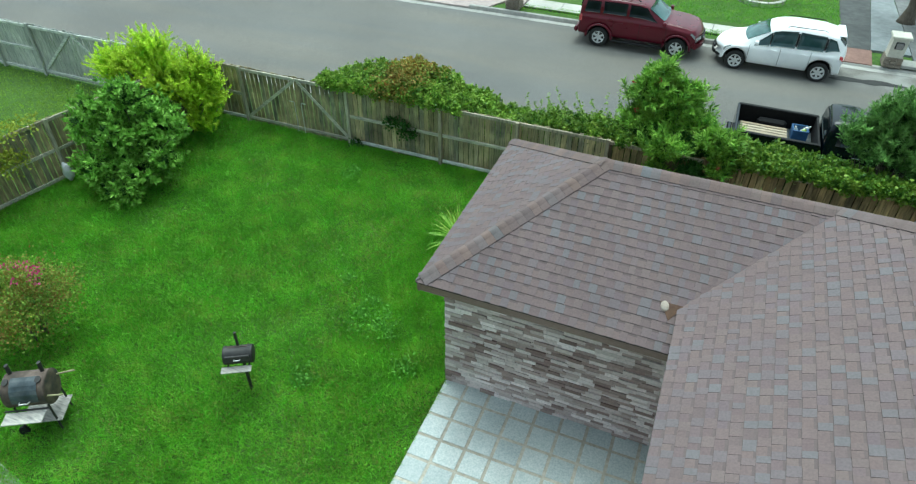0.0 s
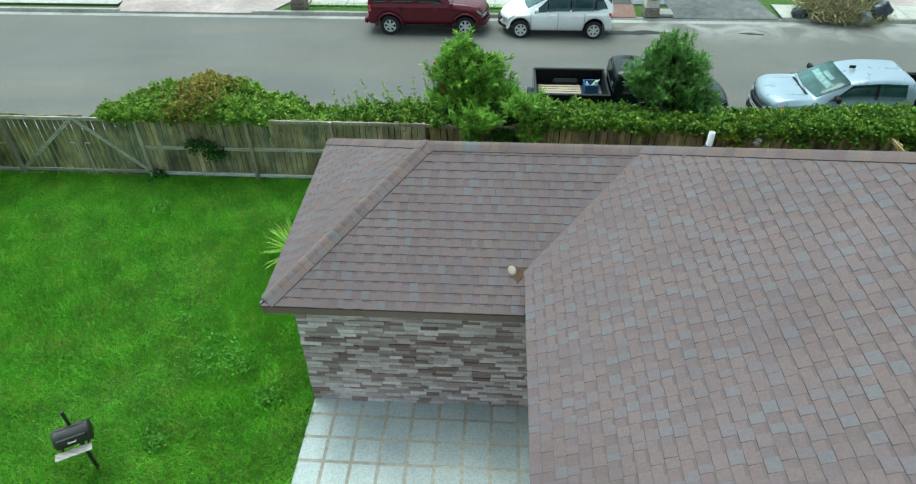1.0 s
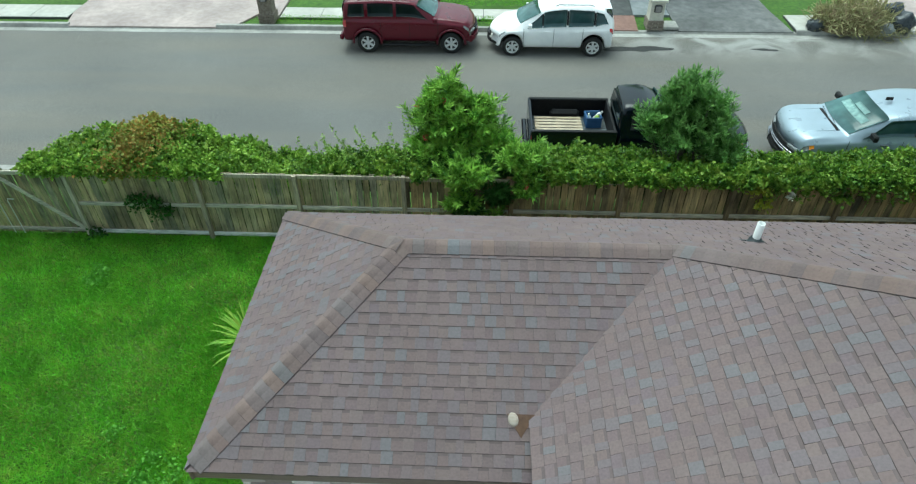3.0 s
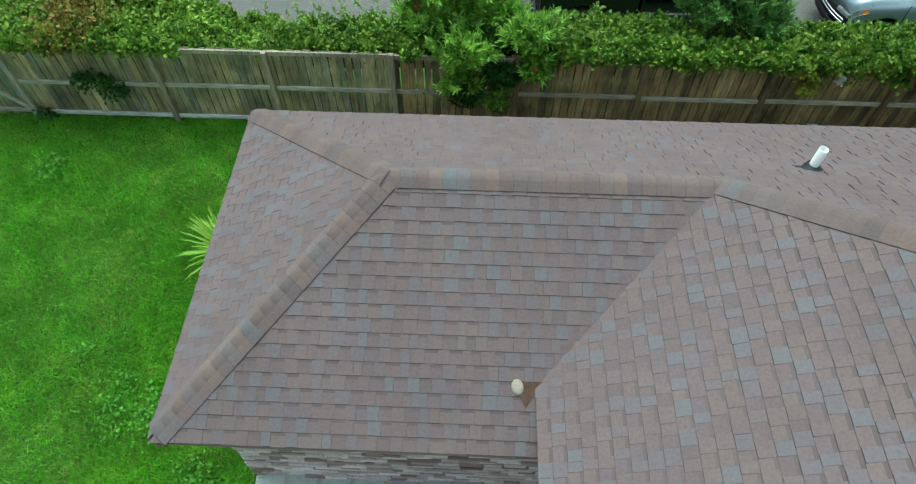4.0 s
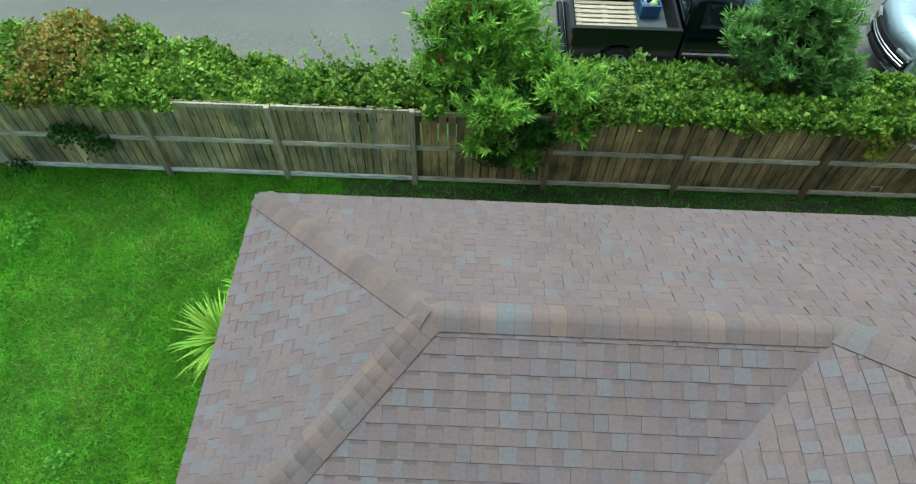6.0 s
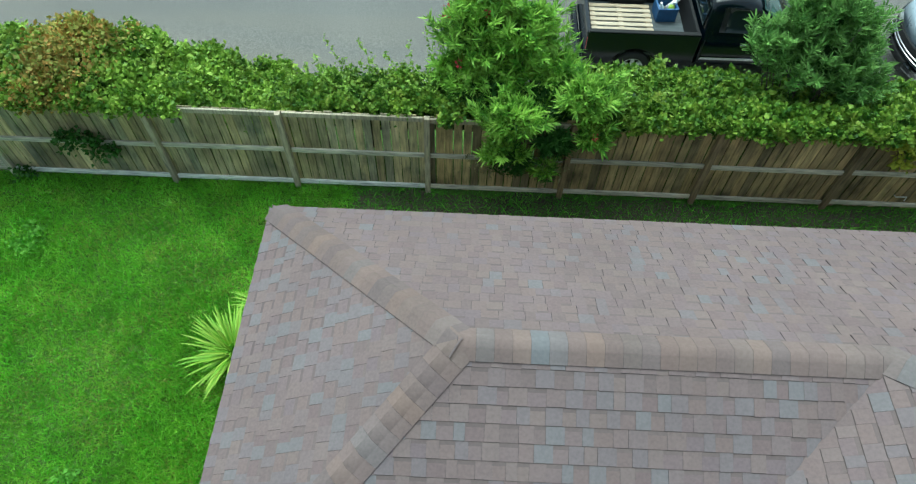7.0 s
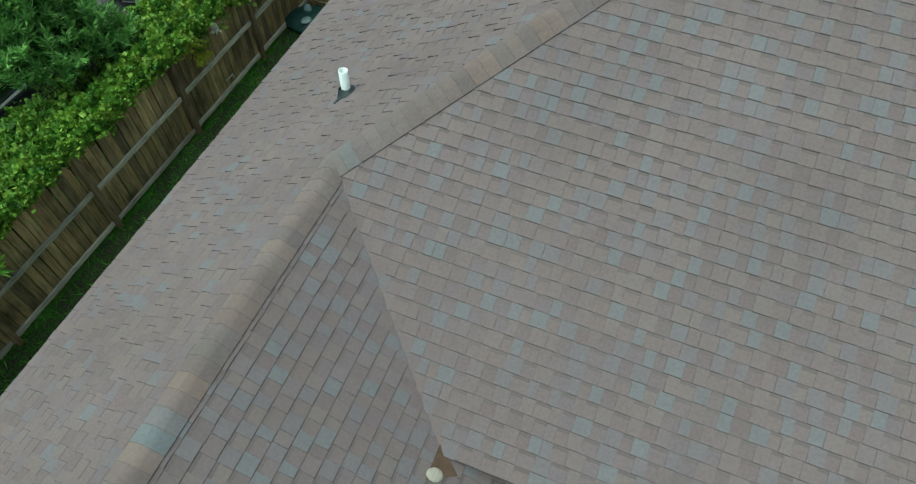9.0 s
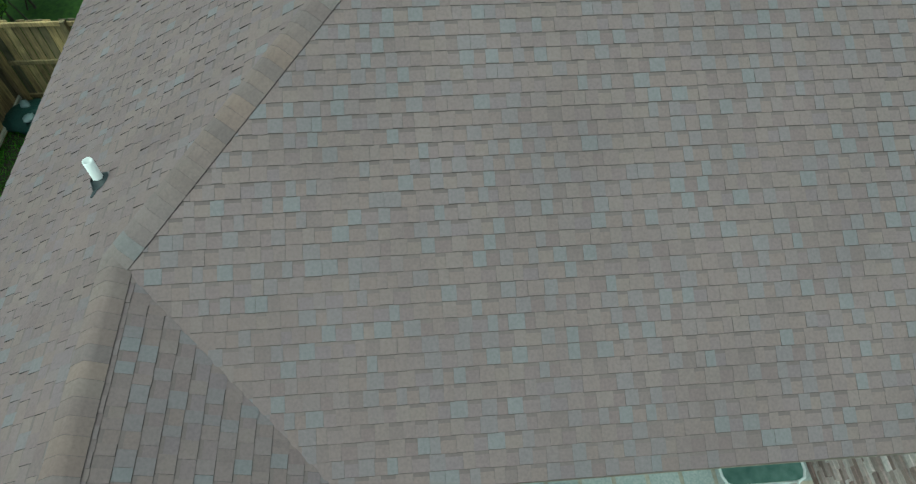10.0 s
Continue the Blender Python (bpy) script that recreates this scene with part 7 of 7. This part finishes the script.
def puddle(name, label, at, rx, ry, mat, seed, z):
    g = random.Random(seed)
    n = 28
    pts = []
    for i in range(n):
        a = 2 * math.pi * i / n
        k = 1 + 0.3 * math.sin(2 * a + seed) + 0.15 * math.sin(5 * a + seed * 2) + g.uniform(-0.06, 0.06)
        pts.append((rx * k * math.cos(a), ry * k * math.sin(a), 0))
    ob = new(name, mesh_of(name, pts, [tuple(range(n))], [mat]))
    ob.matrix_basis = pose(*at[:2], z)
    return tagged(ob, label, "stain", kind="structure")


wet = surface("wet_asphalt", [(0.022, 0.022, 0.022), (0.045, 0.045, 0.044)], 20, 0.7, 0.1, spec=0.3)
puddle("stain", "dark damp patch on the asphalt", (9.7, 12.5), 0.95, 0.26, wet, 1, -0.228)
puddle("stain", "dark damp patch on the asphalt", (14.1, 12.55), 0.4, 0.1, wet, 3, -0.231)

# ---- back yard things ----
rust_black = surface("sooty_steel", [(0.012, 0.012, 0.012), (0.035, 0.033, 0.031)], 9, 0.55, 0.2, 60, mottle=0.3)
rusty = surface("rusty_steel", [(0.03, 0.03, 0.03), (0.09, 0.065, 0.05), (0.16, 0.12, 0.1)], 5, 0.75, 0.3, 60, mottle=0.35, big=2.5)
grey_board = surface("grey_weathered_board", WOODG, 14, 0.85, 0.35, 40, "object", [(0.4, 0.38, 0.35), (0.5, 0.48, 0.45)], stretch=(0.4, 2.5, 2.5), mottle=0.2)


blue_black = surface("heat_blued_steel", [(0.02, 0.03, 0.036), (0.045, 0.06, 0.07), (0.09, 0.1, 0.105)], 7, 0.5, 0.2, 60, mottle=0.35, big=3)
pole_wood = surface("pale_pole_wood", [(0.3, 0.27, 0.15), (0.42, 0.38, 0.22)], 14, 0.8, 0.2, stretch=(0.4, 3, 3))


def barrel(parent, name, ln, r, z, mat, seg=24):
    """A horizontal drum along x with domed ends and rims."""
    bm = bmesh.new()
    st = [(-ln / 2 - 0.015, 0.3), (-ln / 2 - 0.01, 0.85), (-ln / 2, 1.0), (-ln / 2 + 0.02, 1.03), (-ln / 2 + 0.04, 1.0), (0, 1.0), (ln / 2 - 0.04, 1.0), (ln / 2 - 0.02, 1.03), (ln / 2, 1.0), (ln / 2 + 0.01, 0.85), (ln / 2 + 0.015, 0.3)]
    rings = [[bm.verts.new((x, r * k * math.cos(a), z + r * k * math.sin(a))) for a in (2 * math.pi * i / seg for i in range(seg))] for x, k in st]
    for r0, r1 in zip(rings, rings[1:]):
        for i in range(seg):
            bm.faces.new((r0[i], r1[i], r1[(i + 1) % seg], r0[(i + 1) % seg]))
    bm.faces.new(rings[0]); bm.faces.new(rings[-1][::-1])
    bmesh.ops.recalc_face_normals(bm, faces=bm.faces[:])
    return part(name, bm, mat, parent, smooth=True)


def small_grill():
    th = thing("barbecue_grill", "small black drum grill on one post with a board shelf", "grill", (-1.76, -6.66, 0), 30)
    th.matrix_basis = th.matrix_basis @ Matrix.Scale(0.84, 4)
    part("post", tube_bm([(0.05, 0, -0.05), (0.05, 0, 0.98)], 0.036, 8), rust_black, th)
    d = barrel(th, "drum", 0.58, 0.19, 1.14, rust_black)
    part("lid", box_bm((-0.24, -0.2, 1.18), (0.24, -0.155, 1.28), 0.01), rust_black, th)
    part("lid_handle", tube_bm([(-0.06, -0.19, 1.2), (-0.06, -0.24, 1.21), (0.06, -0.24, 1.21), (0.06, -0.19, 1.2)], 0.01, 6), steel, th)
    part("chimney", tube_bm([(0.0, 0.1, 1.28), (0.0, 0.12, 1.66)], 0.03, 10), rust_black, th)
    part("hinge_bar", box_bm((-0.2, 0.02, 1.32), (0.2, 0.05, 1.34), 0.004), rusty, th)
    part("shelf", box_bm((-0.34, -0.38, 1.0), (0.26, -0.21, 1.022), 0.005), grey_board, th, "grey weathered board shelf")
    for x in (-0.22, 0.2):
        part("bracket", box_bm((x - 0.015, -0.36, 0.978), (x + 0.015, -0.1, 1.0), 0.003), rust_black, th)


def big_smoker():
    th = thing("barrel_smoker", "large rusty barrel smoker with grey board shelves", "grill", (-4.58, -8.6, 0), 30)
    th.matrix_basis = th.matrix_basis @ Matrix.Translation((0.07, 0.06, 0)) @ Matrix.Diagonal((0.66, 0.88, 0.88, 1))
    barrel(th, "drum", 1.0, 0.33, 0.98, rusty)
    pts = []
    bm = bmesh.new()
    for x in (-0.3, 0.34):
        pts.append([bm.verts.new((x, -0.342 * math.cos(a), 0.98 + 0.342 * math.sin(a))) for a in (radians(-5 + 15 * k) for k in range(7))])
    for i in range(6):
        bm.faces.new((pts[0][i], pts[1][i], pts[1][i + 1], pts[0][i + 1]))
    part("hatch", bm, blue_black, th, "sooty blue-black hatch")
    part("hatch_handle", tube_bm([(-0.12, -0.34, 0.98), (-0.1, -0.4, 0.99), (0.1, -0.4, 0.99), (0.12, -0.34, 0.98)], 0.014, 6), steel, th)
    for x in (-0.4, 0.36):
        part("chimney", tube_bm([(x, 0.12, 1.26), (x, 0.14, 1.5)], 0.045, 10), rust_black, th)
        part("damper", tube_bm([(x, -0.1, 1.29), (x, -0.11, 1.32)], 0.07, 12), rust_black, th)
    for x in (-0.42, 0.42):
        for y in (-0.28, 0.28):
            part("leg", tube_bm([(x, y, 0.0), (x * 0.95, y * 0.9, 0.75)], 0.025, 6), rust_black, th)
        part("leg_brace", box_bm((x - 0.02, -0.28, 0.28), (x + 0.02, 0.28, 0.32), 0.003), rust_black, th)
    part("handle_bar", tube_bm([(0.4, -0.25, 1.0), (0.92, -0.3, 1.05)], 0.018, 6), pole_wood, th, "pale wooden handle")
    part("handle_bar", tube_bm([(0.4, 0.25, 1.0), (0.95, 0.28, 1.05)], 0.018, 6), pole_wood, th, "pale wooden handle")
    part("shelf", box_bm((-0.52, -0.66, 0.74), (0.42, -0.38, 0.765), 0.005), grey_board, th, "grey weathered board shelf")
    part("shelf_rail", tube_bm([(-0.55, -0.36, 0.78), (0.5, -0.36, 0.78)], 0.02, 6), rust_black, th)
    part("lower_shelf", box_bm((-0.45, -0.3, 0.3), (0.55, 0.3, 0.33), 0.005), grey_board, th, "grey weathered board shelf")
    for y in (-0.3,):
        part("wheel", tube_bm([(-0.46, y - 0.03, 0.12), (-0.46, y + 0.03, 0.12)], 0.12, 14), plastic, th)


small_grill()
big_smoker()
slab("path", "grey concrete paving at the lawn's edge", [(-7.5, -14, 0.015), (-3.2, -14, 0.015), (-3.4, -10.2, 0.015), (-3.9, -9.6, 0.015), (-4.7, -9.45, 0.015), (-7.5, -9.6, 0.015)], 0.015, concrete, "paving")
sack("plastic_bag", "crumpled white plastic bag hanging at the fence foot", (-10.12, -2.85, 0.15), (0.17, 0.13, 0.26), surface("white_plastic", [(0.65, 0.66, 0.68), (0.78, 0.79, 0.8)], 9, 0.4, 0.5, 15, dist=0.02), 11)
tarp = surface("dark_green_tarp", [(0.012, 0.05, 0.045), (0.03, 0.09, 0.08)], 6, 0.5, 0.7, 9, dist=0.03)
dull_plastic = surface("dull_blue_grey_plastic", [(0.2, 0.28, 0.29), (0.3, 0.38, 0.39)], 8, 0.5, 0.4, 14, dist=0.02)
sack("tarpaulin", "heap of dark green tarpaulin in the fence corner", (12.95, 1.15, 0.0), (0.75, 0.4, 0.18), tarp, 13, "tarp")
sack("plastic_bag", "pale plastic bag lying on the tarpaulin", (12.75, 1.2, 0.27), (0.12, 0.09, 0.05), dull_plastic, 15)
sack("plastic_bag", "dull blue-grey plastic bag lying on the tarpaulin", (13.15, 1.4, 0.26), (0.08, 0.13, 0.04), dull_plastic, 16)

# bent rod hooked on the fence
hook = thing("fence_hook", "pale bent metal hook fixed low on the fence", "hook", (10.66, 1.64, 0.36))
part("rod", tube_bm([(-0.09, 0.05, 0.0), (-0.09, 0.0, 0.01), (0.09, 0.0, 0.02), (0.1, 0.0, -0.08)], 0.01, 6), steel, hook)

# vent pipe on the street slope
vx, vy = 7.98, -2.63
vz = ZE + MS * (YF - vy)
vent = thing("vent_pipe", "white plastic vent pipe with a black rubber boot on the roof", "vent pipe", (vx, vy, vz))
bm = bmesh.new()
seg = 20
prof = [(0.05, -0.1), (0.05, 0.31), (0.042, 0.312), (0.042, 0.1)]
rings = [[bm.verts.new((p * math.cos(a), p * math.sin(a), q)) for p, q in prof] for a in (2 * math.pi * k / seg for k in range(seg))]
for i in range(seg):
    for j in range(3):
        bm.faces.new((rings[i][j], rings[(i + 1) % seg][j], rings[(i + 1) % seg][j + 1], rings[i][j + 1]))
part("pipe", bm, white_pvc, vent, smooth=True)
tilt = Matrix.Rotation(-math.atan(MS), 4, "X")
bm = bmesh.new()
rings = []
for p, q in ((0.115, 0.012), (0.108, 0.02), (0.09, 0.03), (0.075, 0.07), (0.053, 0.1)):
    rings.append([bm.verts.new((tilt @ Vector((p * math.cos(a), p * math.sin(a) * (1.0 if p < 0.15 else 0.75), q if p > 0.1 else q * 0.8)))) for a in (2 * math.pi * k / seg for k in range(seg))])
for r0, r1 in zip(rings, rings[1:]):
    for i in range(seg):
        bm.faces.new((r0[i], r0[(i + 1) % seg], r1[(i + 1) % seg], r1[i]))
part("boot", bm, black_rubber, vent, "black rubber roof boot", smooth=True)
bm = box_bm((-0.19, -0.02, 0.008), (-0.07, 0.035, 0.02), 0.005, tilt @ Matrix.Rotation(radians(-14), 4, "Z"))
part("flashing_tongue", bm, black_rubber, vent, "thin black tongue beside the boot")
# broken corner where the two roofs meet: an exposed pale rafter end in a gap
gap_at = S["near"].at(XE - 0.2 - X0, (YV - (YF - WD)) * math.sqrt(1 + M * M) + 0.03, 0.012)
gap = thing("roof_gap", "open gap in the shingles with a pale exposed rafter end", "roof damage", tuple(gap_at))
nm = Matrix((S["near"].u, S["near"].v, S["near"].n)).transposed().to_4x4()
raw_wood = surface("raw_timber", [(0.4, 0.33, 0.27), (0.52, 0.45, 0.385)], 14, 0.8, 0.3, stretch=(0.4, 3, 3))
# Brown patch on the tabs with the gap's shading put in its colour.
dark_hole = surface("shaded_sheathing", [(0.07, 0.038, 0.024), (0.15, 0.084, 0.052)], 12, 0.9, 0.3)
v = [nm @ Vector(p) for p in ((-0.06, 0.02, 0.004), (0.26, 0.02, 0.004), (0.1, -0.24, 0.004))]
under("gap_lining", mesh_of("gap_lining", v + [p - nm @ Vector((0, 0, 0.05)) for p in v], [(0, 2, 1), (3, 4, 5), (0, 1, 4, 3), (1, 2, 5, 4), (2, 0, 3, 5)], [dark_hole]), gap)
bm = bmesh.new()
bmesh.ops.create_uvsphere(bm, u_segments=20, v_segments=12, radius=1.0, matrix=nm @ pose(0.012, -0.04, 0.002, 0, 0, 14) @ Matrix.Diagonal((0.06, 0.08, 0.028, 1)))
part("rafter_end", bm, raw_wood, gap, "pale cream rounded rafter end", smooth=True)

# white metal table on the patio
table = thing("patio_table", "white tubular metal patio table with a greenish glass top", "table", (5.72, -9.78, 0.02))
tube_w = surface("white_enamel", [(0.62, 0.66, 0.66), (0.72, 0.75, 0.75)], 10, 0.35, 0.05, mottle=0.08)
top_glass = surface("green_table_glass", [(0.07, 0.13, 0.11), (0.12, 0.19, 0.17)], 9, 0.12, 0, mottle=0.2)
HX, HY, CUT = 0.38, 0.52, 0.13
rim = [(-HX, -HY + CUT), (-HX + CUT * 0.3, -HY + CUT * 0.3), (-HX + CUT, -HY), (HX - CUT, -HY), (HX, -HY + CUT), (HX, HY - CUT), (HX - CUT, HY), (-HX + CUT, HY), (-HX + CUT * 0.3, HY - CUT * 0.3), (-HX, HY - CUT), (-HX, 0)]
part("rim", tube_bm([(x, y, 0.72) for x, y in rim] + [(-HX, -HY + CUT, 0.72)], 0.018, 8), tube_w, table, smooth=True)
k = len(rim) - 1
under("tabletop", mesh_of("tabletop", [(x, y, 0.722) for x, y in rim[:-1]] + [(x, y, 0.71) for x, y in rim[:-1]], [tuple(range(k)), tuple(range(2 * k - 1, k - 1, -1))] + [(i, i + k, (i + 1) % k + k, (i + 1) % k) for i in range(k)], [top_glass]), table, label="greenish glass top")
part("cross_bar", tube_bm([(-HX, 0.0, 0.7), (HX, 0.0, 0.7)], 0.012, 6), tube_w, table)
for sx in (-1, 1):
    for sy in (-1, 1):
        part("leg", tube_bm([(sx * (HX - 0.05), sy * (HY - 0.06), 0.71), (sx * (HX - 0.02), sy * (HY + 0.02), 0.35), (sx * (HX + 0.02), sy * (HY + 0.06), 0.0)], 0.016, 8), tube_w, table, smooth=True)


# ---- bricks of the walls ----
brick_face(wall_near, WX, 6.0, WY1 + 0.09, 0.02, ZE - 0.18, -1, 300)
brick_face(wall_stub, 4.56, 6.3, -10.87, 0.02, ZB - 0.22, 1, 120)
